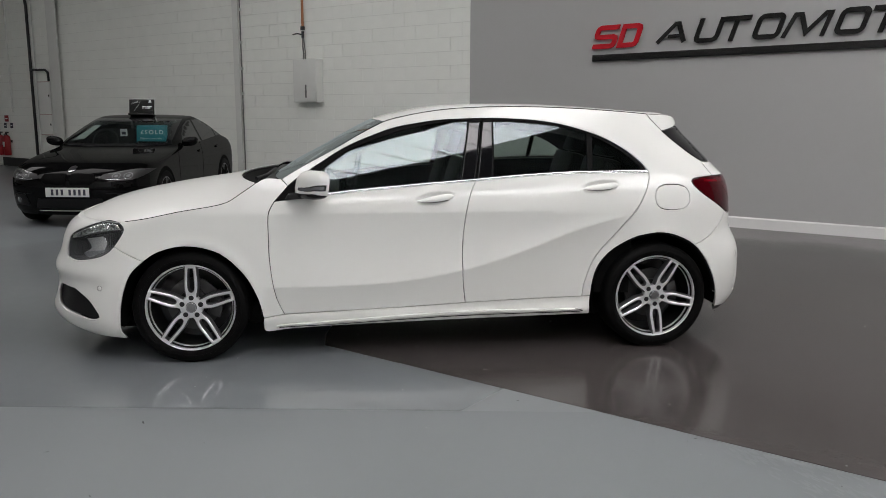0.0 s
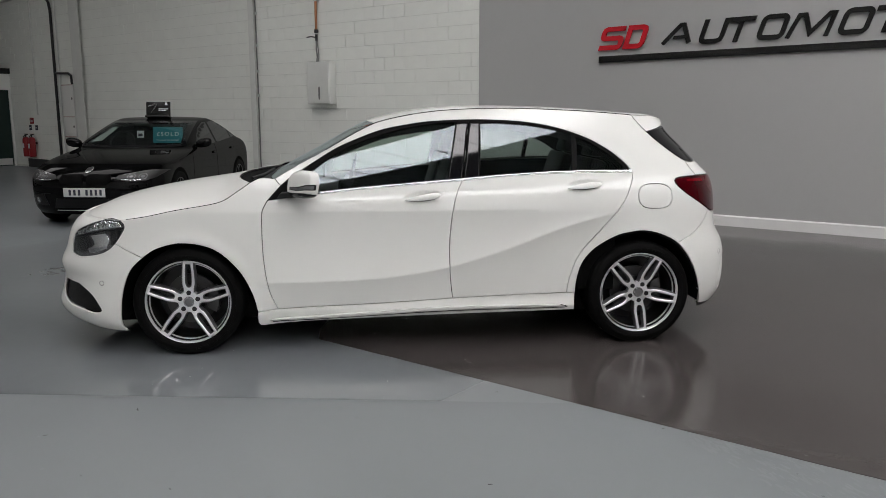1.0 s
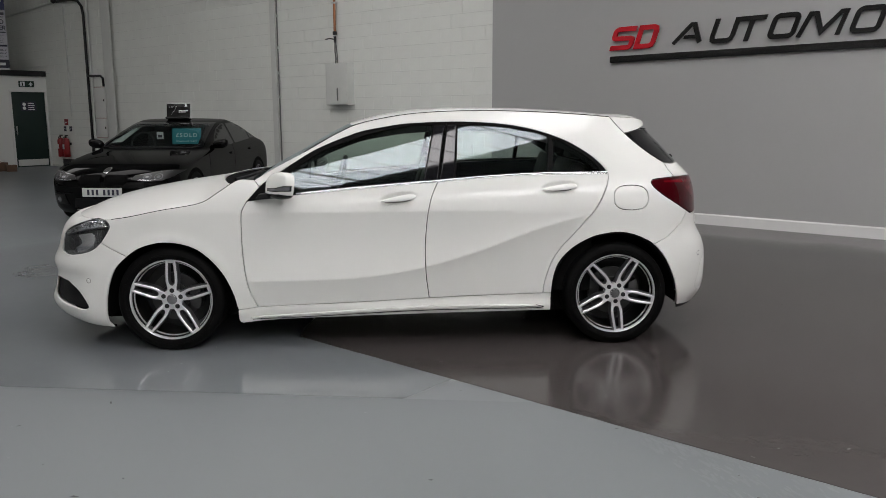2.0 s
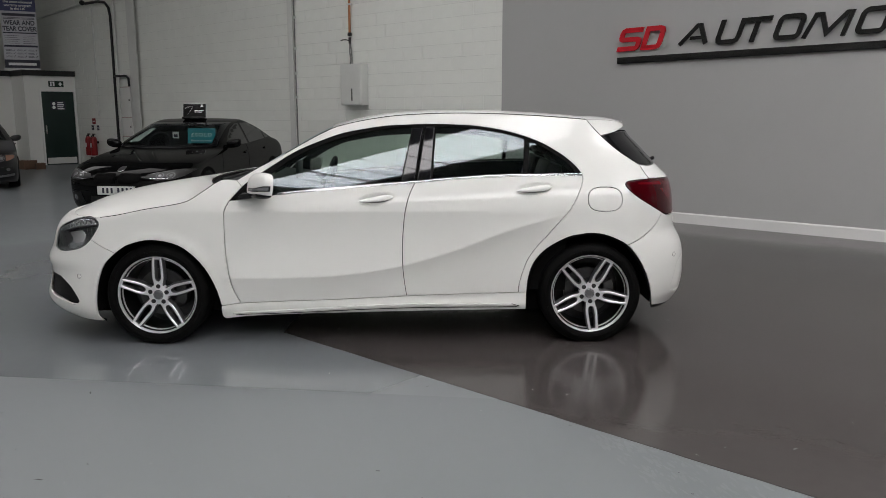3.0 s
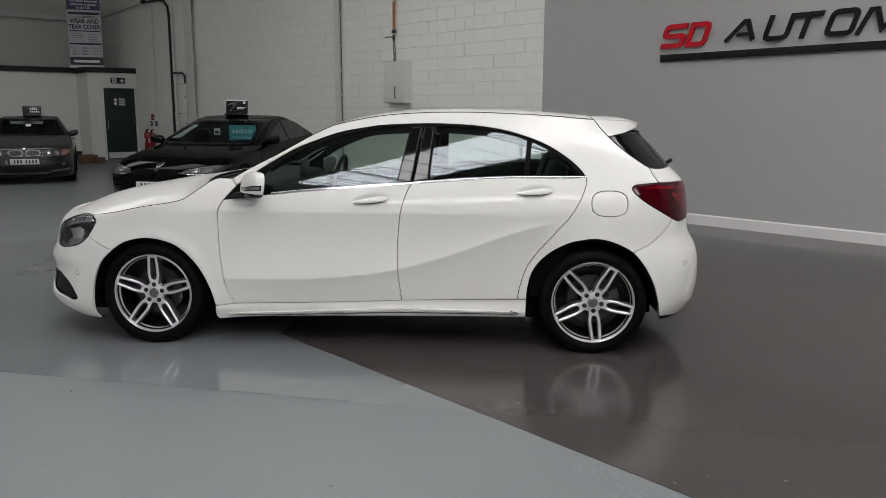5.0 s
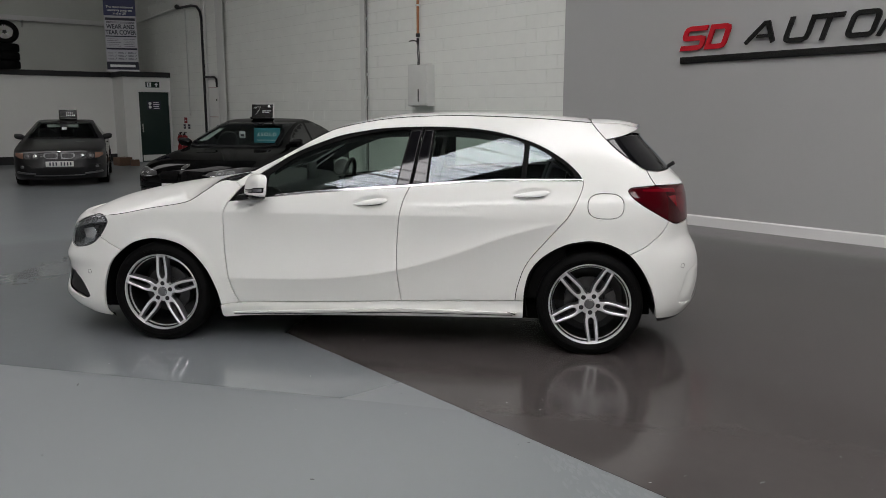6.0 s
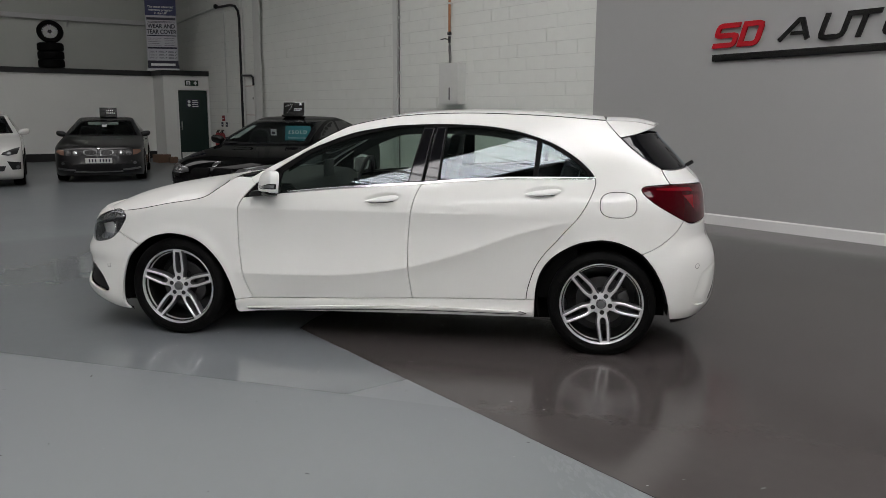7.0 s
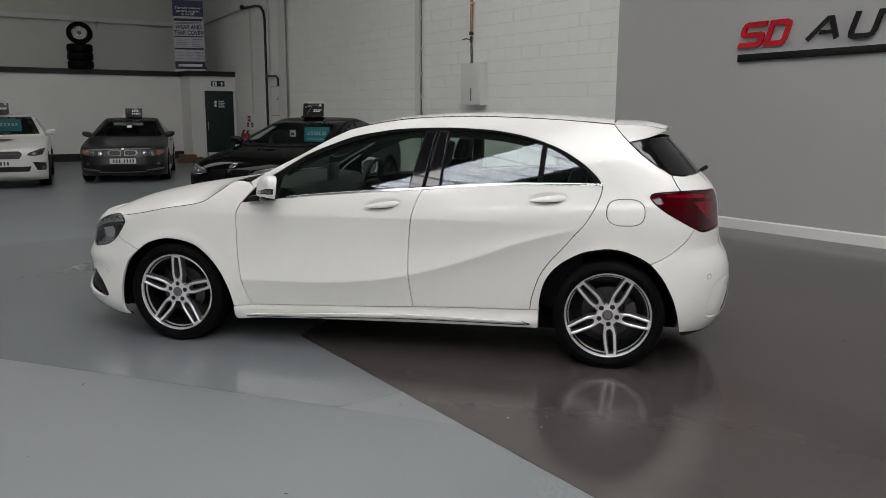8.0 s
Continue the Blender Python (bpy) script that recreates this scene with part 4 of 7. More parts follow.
def wheel(parent, cx, sd, angle):
    """A five double-spoke alloy wheel with its tyre and brake."""
    w = new("wheel")
    w.parent = parent
    face = 0.858
    T = Matrix.Translation((cx, 0, 0.318)) @ Matrix.Diagonal((1, 1, 1, 1))

    def L(name, prof, mat, par, label="", seg=72):
        return lathe(name, [(r, sd * y) for r, y in prof], mat, par, label, seg, T)
    L("tyre", [(0.238, 0.70), (0.262, 0.655), (0.300, 0.650), (0.3165, 0.672), (0.318, 0.70), (0.318, 0.83), (0.3155, 0.852), (0.307, 0.868), (0.295, 0.876), (0.280, 0.8795), (0.2795, 0.881), (0.272, 0.881), (0.2715, 0.879),
                (0.258, 0.8775), (0.250, 0.872), (0.245, 0.862), (0.236, 0.850)], M_RUBBER, w, "low-profile black tyre", 96)
    L("rim", [(0.246, 0.852), (0.2465, 0.866), (0.243, 0.869), (0.2385, 0.867), (0.2365, 0.860), (0.2350, 0.852)], M_ALLOY, w, "bright machined rim lip", 96)
    L("rim_step", [(0.2275, 0.838), (0.2270, 0.8425), (0.2245, 0.8425), (0.2225, 0.830)], M_ALLOY, w, "", 96)
    L("barrel", [(0.2365, 0.853), (0.2290, 0.838), (0.2215, 0.82), (0.2135, 0.77), (0.2095, 0.67), (0.06, 0.665)], M_ALLOYDARK, w)
    L("brake_disc", [(0.02, 0.775), (0.085, 0.775), (0.087, 0.760), (0.148, 0.760), (0.148, 0.735), (0.02, 0.735)], M_DISC, w, "worn iron brake disc")
    # spokes
    outer_half = [(0.055, 0.027), (0.075, 0.0275), (0.095, 0.0325), (0.115, 0.0350), (0.15, 0.0345), (0.20, 0.0310), (0.243, 0.0275)]
    slot_half = [(0.084, 0.005), (0.090, 0.0125), (0.102, 0.0175), (0.125, 0.0195), (0.17, 0.0180), (0.21, 0.0155), (0.226, 0.0135)]
    out = loop_of([(r, -h) for r, h in outer_half], [(0.243, -0.0275), (0.243, 0.0275)], rev(outer_half), [(0.055, 0.027), (0.055, -0.027)], step=0.008)
    slot = loop_of([(r, -h) for r, h in slot_half], [(0.226, -0.0135), (0.226, 0.0135)], rev(slot_half), [(0.084, 0.005), (0.084, -0.005)], step=0.008)

    def height(r):
        return along([(0.05, 0.846), (0.09, 0.848), (0.15, 0.855), (0.21, 0.862), (0.243, 0.866)], r)

    def crest(p):
        """Each arm of a spoke rises to a ridge near its outer edge."""
        if p.x < 0.07:
            return 0.0
        lo = along(slot_half, p.x) if 0.084 < p.x < 0.226 else 0.0
        f = min(1.0, max(0.0, (abs(p.y) - lo) / (along(outer_half, p.x) - lo)))
        return 0.0055 * min(f / 0.62, (1 - f) / 0.38) * smooth_step(0.07, 0.10, p.x) * (1 - smooth_step(0.215, 0.236, p.x))
    for i in range(5):
        th = radians(angle + 72 * i)
        c, s = math.cos(th), math.sin(th)
        verts, faces = [], []
        v, tri = fill([out, slot], 0.0055)
        for p in v:
            verts.append((cx + p.x * c - p.y * s, sd * (height(p.x) + crest(p)), 0.318 + p.x * s + p.y * c))
        faces += [t if sd < 0 else tuple(reversed(t)) for t in tri]
        sp = raw("spoke", verts, faces, M_ALLOY, w, smooth=True)
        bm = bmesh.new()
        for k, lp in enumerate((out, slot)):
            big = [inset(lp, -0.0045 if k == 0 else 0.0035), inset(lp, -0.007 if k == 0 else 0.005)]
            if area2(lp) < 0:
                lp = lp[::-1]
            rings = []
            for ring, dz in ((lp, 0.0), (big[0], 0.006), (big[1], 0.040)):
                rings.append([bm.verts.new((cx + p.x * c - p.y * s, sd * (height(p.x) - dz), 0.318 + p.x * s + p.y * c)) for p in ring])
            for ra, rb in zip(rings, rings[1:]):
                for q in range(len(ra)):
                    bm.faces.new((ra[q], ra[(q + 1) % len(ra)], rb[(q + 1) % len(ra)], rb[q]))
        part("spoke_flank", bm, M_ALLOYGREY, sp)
    L("hub", [(0.0, 0.8505), (0.026, 0.8505), (0.046, 0.849), (0.060, 0.8475), (0.064, 0.842), (0.065, 0.815)], M_ALLOY, w)
    L("hub_cap", [(0.0, 0.858), (0.022, 0.8575), (0.029, 0.856), (0.031, 0.851)], M_ALLOYGREY, w, "silver centre cap with a plain ring", 40)
    L("cap_ring", [(0.0225, 0.8575), (0.0235, 0.8595), (0.0260, 0.8595), (0.0270, 0.857)], M_CHROME, w, "", 40)
    for i in range(5):
        th = radians(angle + 72 * i)
        Tb = Matrix.Translation((cx + 0.053 * math.cos(th), 0, 0.318 + 0.053 * math.sin(th)))
        lathe("bolt_hole", [(0.0, sd * 0.8500), (0.0115, sd * 0.8500), (0.0132, sd * 0.8515), (0.0142, sd * 0.8495)], M_BLACK, w, "", 20, Tb)
    # caliper
    prism("caliper", [(cx + 0.085 + 0.012 * math.cos(k), 0.318 + 0.11 * math.sin(k)) for k in (-0.5, 0.5)] +
          [(cx + 0.165 * math.cos(k), 0.318 + 0.165 * math.sin(k)) for k in (0.5, 0.2, -0.2, -0.5)], 'y', sd * 0.72, sd * 0.80, M_DISC, w, "", 0.006)
    return w


def hatchback():
    car = tagged(new("hatchback_car"), "glossy white five-door hatchback parked on the showroom floor", "car")
    near = hatch_side(car, -1)
    hatch_side(car, 1)
    S = hatch_half
    # bonnet
    CROWN = [(-2.12, 0.775), (-2.06, 0.805), (-1.92, 0.865), (-1.758, 0.908), (-1.596, 0.940), (-1.433, 0.967), (-1.268, 0.991), (-1.121, 1.011), (-1.0, 1.025)]
    edge = curve_points([(-1.825, 0.806)] + [(-1.765, 0.805)] + HOOD_EDGE, 0.03)
    rows = []
    n = len(edge)
    for i, p in enumerate(edge):
        f = i / (n - 1)
        fwd = 0.24 * (1 - f) ** 1.5 + 0.03 + 0.125 * f ** 3
        xc = p.x - fwd
        rows.append(across((p.x, S(p.x, p.y) - 0.009, p.y + 0.001), (xc, along(CROWN, xc)), 18, 2.1))
    skin("bonnet", rows, M_PAINT, car, "", 0.004)
    lip, front_row = [], rows[0]
    for x, y, z in front_row:
        a, b = along(NOSE, 0.799), -1.2
        for _ in range(30):
            c = (a + b) / 2
            a, b = (c, b) if S(c, 0.799) < abs(y) else (a, c)
        lip.append((a, y, 0.799))
    skin("nose_panel", [lip, [(0.5 * (p[0] + q[0]), p[1], 0.5 * (p[2] + q[2]) + 0.002) for p, q in zip(lip, front_row)], [(x + 0.004, y, z - 0.002) for x, y, z in front_row]], M_PAINT, car)
    for sd in (-1, 1):
        # thin dark bar added to draw the shade of the bonnet's shut line
        tube("bonnet_gap_bar", [(p.x, sd * (S(p.x, p.y) - 0.0045), p.y + 0.0005) for p in edge if p.x > -1.70], 0.0022, M_VOID, car, "dark bar added in place of the shaded bonnet gap", 6)
    # cowl and windscreen
    base = rows[-1]
    wb = across((-0.835, S(-0.835, 1.03) - 0.004, 1.030), (-0.92, 1.014), 18, 2.0)
    skin("cowl", [[(x + 0.004, y, z - 0.012) for x, y, z in base], [(0.5 * (a[0] + b[0]), a[1], 0.5 * (a[2] + b[2]) - 0.055) for a, b in zip(base, wb)], [(x, y, z - 0.004) for x, y, z in wb]], M_VOID, car, "black scuttle panel with wiper arms")
    rows = []
    for p in curve_points(PILLAR, 0.03):
        f = (p.x + 0.835) / 0.585
        rows.append(across((p.x, S(p.x, p.y) - 0.004, p.y - 0.002), (p.x - 0.085 + 0.03 * f, p.y - 0.014 + 0.024 * f), 18, 2.2))
    skin("windscreen", rows, M_GLASS, car, "tinted windscreen")
    # roof
    rows = []
    for p in curve_points(DRIP, 0.04):
        f = (p.x + 0.25) / 1.6
        fwd = 0.055 * (1 - smooth_step(0, 0.4, f))
        rows.append(across((p.x, S(p.x, p.y) - 0.003, p.y - 0.001), (p.x - fwd, p.y + 0.022 - 0.012 * (1 - smooth_step(0, 0.25, f))), 18, 2.4))
    skin("roof", rows, M_PAINT, car)
    for sd in (-1, 1):
        tube("roof_seam", [(p.x, sd * (S(p.x, p.y) - 0.0035), p.y + 0.001) for p in curve_points(PILLAR[2:] + DRIP[1:], 0.05)], 0.0020, M_VOID, car, "dark seam along the roof edge", 6)
    rows = []
    for p in curve_points(DRIP, 0.08):
        rows.append(across((p.x, S(p.x, p.y) - 0.085, p.y - 0.062), (p.x, p.y - 0.040), 8, 2.4))
    skin("headliner", rows, M_LINER, car, "dark cloth headliner")
    rows = []
    for p in curve_points([(1.346, 1.392), (1.531, 1.385), (1.690, 1.352)], 0.03):
        rows.append(across((p.x, S(p.x, p.y) - 0.002, p.y), (p.x + 0.02, p.y + 0.018), 18, 2.4))
    for p in curve_points([(1.690, 1.350), (1.612, 1.332), (1.50, 1.305)], 0.03):
        rows.append(across((p.x, S(p.x, p.y) - 0.002, p.y), (p.x + 0.02, p.y + 0.012), 18, 2.4))
    skin("spoiler", rows, M_PAINT, car)
    # nose and tail middles
    end_cap("front_panel", NOSE, 0.20, 0.80, 0.031, -1, S, M_PAINT, car)
    end_cap("grille", NOSE, 0.42, 0.70, 0.012, -1, S, M_BLACKPLASTIC, car, "black radiator grille", 0.004)
    end_cap("rear_panel", TAIL, 0.24, 1.105, 0.031, 1, S, M_PAINT, car)
    end_cap("rear_window", TAIL, 1.105, 1.315, 0.031, 1, S, M_PRIVACY, car, "dark tinted rear window")
    # underbody and wheel housings
    box("underbody", -2.0, 1.66, -0.66, 0.66, 0.17, 0.30, M_VOID, car, "dark underbody")
    box("front_bulkhead", -1.95, -0.78, -0.52, 0.52, 0.30, 0.74, M_VOID, car)
    box("boot_floor", 0.95, 1.75, -0.52, 0.52, 0.30, 0.80, M_VOID, car)
    for cx in (-1.35, 1.35):
        for sd in (-1, 1):
            rows = []
            for i in range(25):
                a = radians(-9 + 205 * i / 24)
                x, z = cx + 0.385 * math.cos(a), 0.318 + 0.385 * math.sin(a)
                rows.append([(x, sd * 0.50, z), (x, sd * 0.845, z)])
            skin("wheel_liner", rows, M_VOID, car)
            box("inner_wing", cx - 0.40, cx + 0.40, min(sd * 0.50, sd * 0.52), max(sd * 0.50, sd * 0.52), 0.18, 0.72, M_VOID, car)
    wheel(car, -1.35, -1, 88)
    wheel(car, 1.35, -1, 61)
    wheel(car, -1.35, 1, 70)
    wheel(car, 1.35, 1, 40)
    mirror(car, -1)
    mirror(car, 1)
    cabin(car)
    tube("rear_wiper", [(1.89, -0.02, 1.085), (1.915, -0.03, 1.105), (1.935, -0.05, 1.120)], 0.013, M_BLACKPLASTIC, car, "black rear wiper arm", 8)
    tube("wiper_arm", [(-1.00, -0.55, 1.012), (-0.95, -0.35, 1.020), (-0.94, 0.1, 1.024)], 0.010, M_BLACKPLASTIC, car, "black windscreen wiper arm", 8)
    return car


def mirror(car, sd):
    """A door mirror: painted shell with dark slits, dark lower shell, foot and glass."""
    m = new("door_mirror")
    m.parent = car

    def form(c, grow):
        q = (abs(c.x) ** 3.2 + abs(c.y) ** 3.2 + abs(c.z) ** 3.2) ** (1 / 3.2)
        c = c / q
        front = max(0.0, -c.x)
        back = min(c.x, 0.62) / 0.62 if c.x > 0 else c.x
        return Vector((-0.670 + grow * 0.054 * back + 0.010 * c.z + 0.052 * c.y, sd * (0.955 + grow * 0.098 * c.y * (1 - 0.30 * front)),
                       1.008 + grow * 0.077 * c.z * (1 - 0.16 * front) - 0.014 * front * front)), c

    def piece(name, keep, grow, mat, label="", cuts=23):
        bm = bmesh.new()
        bmesh.ops.create_cube(bm, size=2)
        bmesh.ops.subdivide_edges(bm, edges=list(bm.edges), cuts=cuts, use_grid_fill=True)
        unit = {}
        for v in bm.verts:
            v.co, unit[v] = form(v.co.copy(), grow)
        bad = [f for f in bm.faces if not keep(sum((unit[v] for v in f.verts), Vector()) / len(f.verts))]
        bmesh.ops.delete(bm, geom=bad, context='FACES')
        return part(name, bm, mat, m, label)
    piece("shell", lambda c: True, 1.0, M_PAINT)
    piece("lower_shell", lambda c: c.z < -0.60 - 0.10 * c.x, 1.02, M_GLOSSBLACK, "gloss black lower shell", 50)
    slot = lambda c, w: c.y > -0.3 and c.x < 0.42 and abs(c.z + 0.14) < w * (0.6 + 0.4 * (c.y + 0.3) / 1.3)
    piece("indicator_slot", lambda c: slot(c, 0.20), 1.006, M_GLOSSBLACK, "black slot in the mirror shell", 70)
    piece("indicator", lambda c: slot(c, 0.12) and c.x < 0.30, 1.012, M_LAMPGLASS, "clear turn indicator in the mirror", 70)
    piece("mirror_glass", lambda c: c.x > 0.88 and abs(c.y) < 0.8 and abs(c.z) < 0.75, 1.006, M_CHROME, "mirror glass")
    prism("mount", [(-0.815, 0.922), (-0.64, 0.935), (-0.65, 0.965), (-0.795, 0.955)], 'y', sd * 0.83, sd * 0.93, M_BLACKPLASTIC, m, "black mirror foot", 0.006)


def cabin(car):
    """Seats, dashboard and wheel as they show through the glass."""
    for cx in (-0.15, 0.75):
        for cy in (-0.36, 0.36):
            s = new("seat")
            s.parent = car
            box("cushion", cx - 0.30, cx + 0.22, cy - 0.25, cy + 0.25, 0.42, 0.60, M_BLACKPLASTIC, s, "", 0.05)
            prism("backrest", [(cx + 0.16, 0.52), (cx + 0.32, 0.52), (cx + 0.46, 1.10), (cx + 0.36, 1.13)], 'y', cy - 0.24, cy + 0.24, M_BLACKPLASTIC, s, "", 0.03)
            prism("headrest", [(cx + 0.37, 1.13), (cx + 0.46, 1.12), (cx + 0.50, 1.27), (cx + 0.42, 1.28)], 'y', cy - 0.13, cy + 0.13, M_BLACKPLASTIC, s, "", 0.03)
    prism("dashboard", [(-1.0, 0.6), (-0.55, 0.6), (-0.52, 0.90), (-0.62, 0.99), (-0.95, 1.02)], 'y', -0.70, 0.70, M_BLACKPLASTIC, car, "", 0.03)
    box("display", -0.60, -0.58, -0.10, 0.10, 0.98, 1.10, M_BLACK, car, "free-standing display screen", 0.006)
    pts = [(-0.42 + 0.10 * math.cos(a) * 0.42, 0.36 + 0.185 * math.sin(a), 0.93 + 0.17 * math.cos(a)) for a in [2 * math.pi * i / 32 for i in range(32)]]
    tube("steering_wheel", pts, 0.016, M_BLACKPLASTIC, car, "", 8, True)
    box("wheel_boss", -0.47, -0.40, 0.20, 0.52, 0.90, 0.95, M_BLACKPLASTIC, car, "", 0.015)
    box("rear_view_mirror", -0.33, -0.30, -0.11, 0.11, 1.25, 1.31, M_BLACK, car, "", 0.012)
    for sd in (-1, 1):
        panel("door_lining", [loop_of([(-0.85, 0.33), (1.2, 0.33)], [(1.2, 0.33), (1.2, 1.04)], [(1.2, 1.04), (0.26, 1.0), (-0.85, 0.905)], [(-0.85, 0.905), (-0.85, 0.33)], step=0.06)], M_VOID, car, hatch_half, off=-0.06, gap=0, lip=0, depth=0, step=0.12, side=sd)


CAR = hatchback()
CAR.matrix_basis = pose(-3.264, 4.208, 0, 0, 0, 43.34)

# ---- fixtures of the hall ----
M_COPPER = material("copper_pipe", (0.45, 0.20, 0.10), 0.35, metal=0.9, var=0.2, scale=9)
M_CONDUIT = material("galvanised_conduit", (0.16, 0.16, 0.155), 0.5, var=0.2, scale=8)
M_RED = material("red_enamel", (0.25, 0.010, 0.014), 0.35, var=0.08, scale=6, coat=0.3)
M_SIGNRED = material("red_acrylic_letter", (0.50, 0.012, 0.022), 0.25, var=0.04, scale=5)
M_SIGNBLACK = material("black_acrylic_letter", (0.010, 0.010, 0.010), 0.25, var=0.05, scale=5)
M_DOOR = material("dark_green_door", (0.012, 0.028, 0.024), 0.35, var=0.1, scale=2)
M_CARD = material("brown_cardboard", (0.13, 0.078, 0.052), 0.8, var=0.15, scale=6, bump=0.1)
M_TEAL = material("teal_card", (0.02, 0.24, 0.29), 0.35, var=0.04, scale=5)
M_WHITEINK = material("white_print", (0.80, 0.82, 0.82), 0.5, var=0.02, scale=9)
M_BLUE = material("navy_print", (0.035, 0.04, 0.12), 0.45, var=0.05, scale=5)
M_PAPER = material("pale_banner_vinyl", (0.50, 0.50, 0.55), 0.45, var=0.04, scale=3)
M_DARKINK = material("dark_print", (0.03, 0.03, 0.05), 0.5, var=0.05, scale=6)
M_EXITGREEN = material("exit_sign_dark_green", (0.008, 0.030, 0.020), 0.4, var=0.05, scale=6)
M_TAPE = material("pink_edge_tape", (0.50, 0.38, 0.36), 0.5, var=0.05, scale=6)


def lettering(name, body, size, mat, parent, m, width=None, depth=0.002, bold=0.0, spread=1.0):
    """Words in the built-in font as a mesh, standing in the x-z plane of m, centred."""
    cu = bpy.data.curves.new(name, 'FONT')
    cu.body, cu.size, cu.extrude, cu.offset = body, size, depth / 2, bold * size
    cu.align_x, cu.align_y, cu.space_character = 'CENTER', 'CENTER', spread
    tmp = bpy.data.objects.new(name, cu)
    scene.collection.objects.link(tmp)
    bpy.context.view_layer.update()
    me = bpy.data.meshes.new_from_object(tmp)
    w = tmp.dimensions.x
    bpy.data.objects.remove(tmp)
    k = width / w if width and w > 0 else 1.0
    me.transform(m @ Matrix.Rotation(radians(90), 4, 'X') @ Matrix.Diagonal((k, 1, 1, 1)))
    return finish(new(name, me), me, mat, parent)


def stroke(name, pts, w, closed, depth, mat, parent, m, shear=0.33):
    """A flat bent bar of even width, leaning, raised from its wall."""
    P = [Vector(p) for p in pts]
    n = len(P)
    left, right = [], []
    for i in range(n):
        a = P[i - 1] if (i or closed) else P[i]
        b = P[(i + 1) % n] if (i < n - 1 or closed) else P[i]
        d0 = (P[i] - a).normalized() if (P[i] - a).length > 1e-6 else (b - P[i]).normalized()
        d1 = (b - P[i]).normalized() if (b - P[i]).length > 1e-6 else d0
        nr = Vector((-d0.y - d1.y, d0.x + d1.x)).normalized()
        c = max(0.4, nr.dot(Vector((-d0.y, d0.x))))
        left.append(P[i] + nr * (w / 2 / c))
        right.append(P[i] - nr * (w / 2 / c))
    bm = bmesh.new()

    def ring(pl, y):
        return [bm.verts.new(m @ Vector((p.x + shear * p.y, y, p.y))) for p in pl]
    A, B, C, D = ring(left, -depth), ring(right, -depth), ring(left, 0), ring(right, 0)
    for i in range(n if closed else n - 1):
        j = (i + 1) % n
        for q in ((A[i], A[j], B[j], B[i]), (C[i], D[i], D[j], C[j]), (A[i], C[i], C[j], A[j]), (B[i], B[j], D[j], D[i])):
            bm.faces.new(q)
    if not closed:
        bm.faces.new((A[0], B[0], D[0], C[0]))
        bm.faces.new((A[-1], C[-1], D[-1], B[-1]))
    bmesh.ops.recalc_face_normals(bm, faces=bm.faces)
    return part(name, bm, mat, parent, smooth=False)


def rounded(x0, x1, z0, z1, r, n=5):
    out = []
    for cx, cz, a0 in ((x1 - r, z0 + r, -90), (x1 - r, z1 - r, 0), (x0 + r, z1 - r, 90), (x0 + r, z0 + r, 180)):
        for i in range(n + 1):
            a = radians(a0 + 90 * i / n)
            out.append((cx + r * math.cos(a), cz + r * math.sin(a)))
    return out


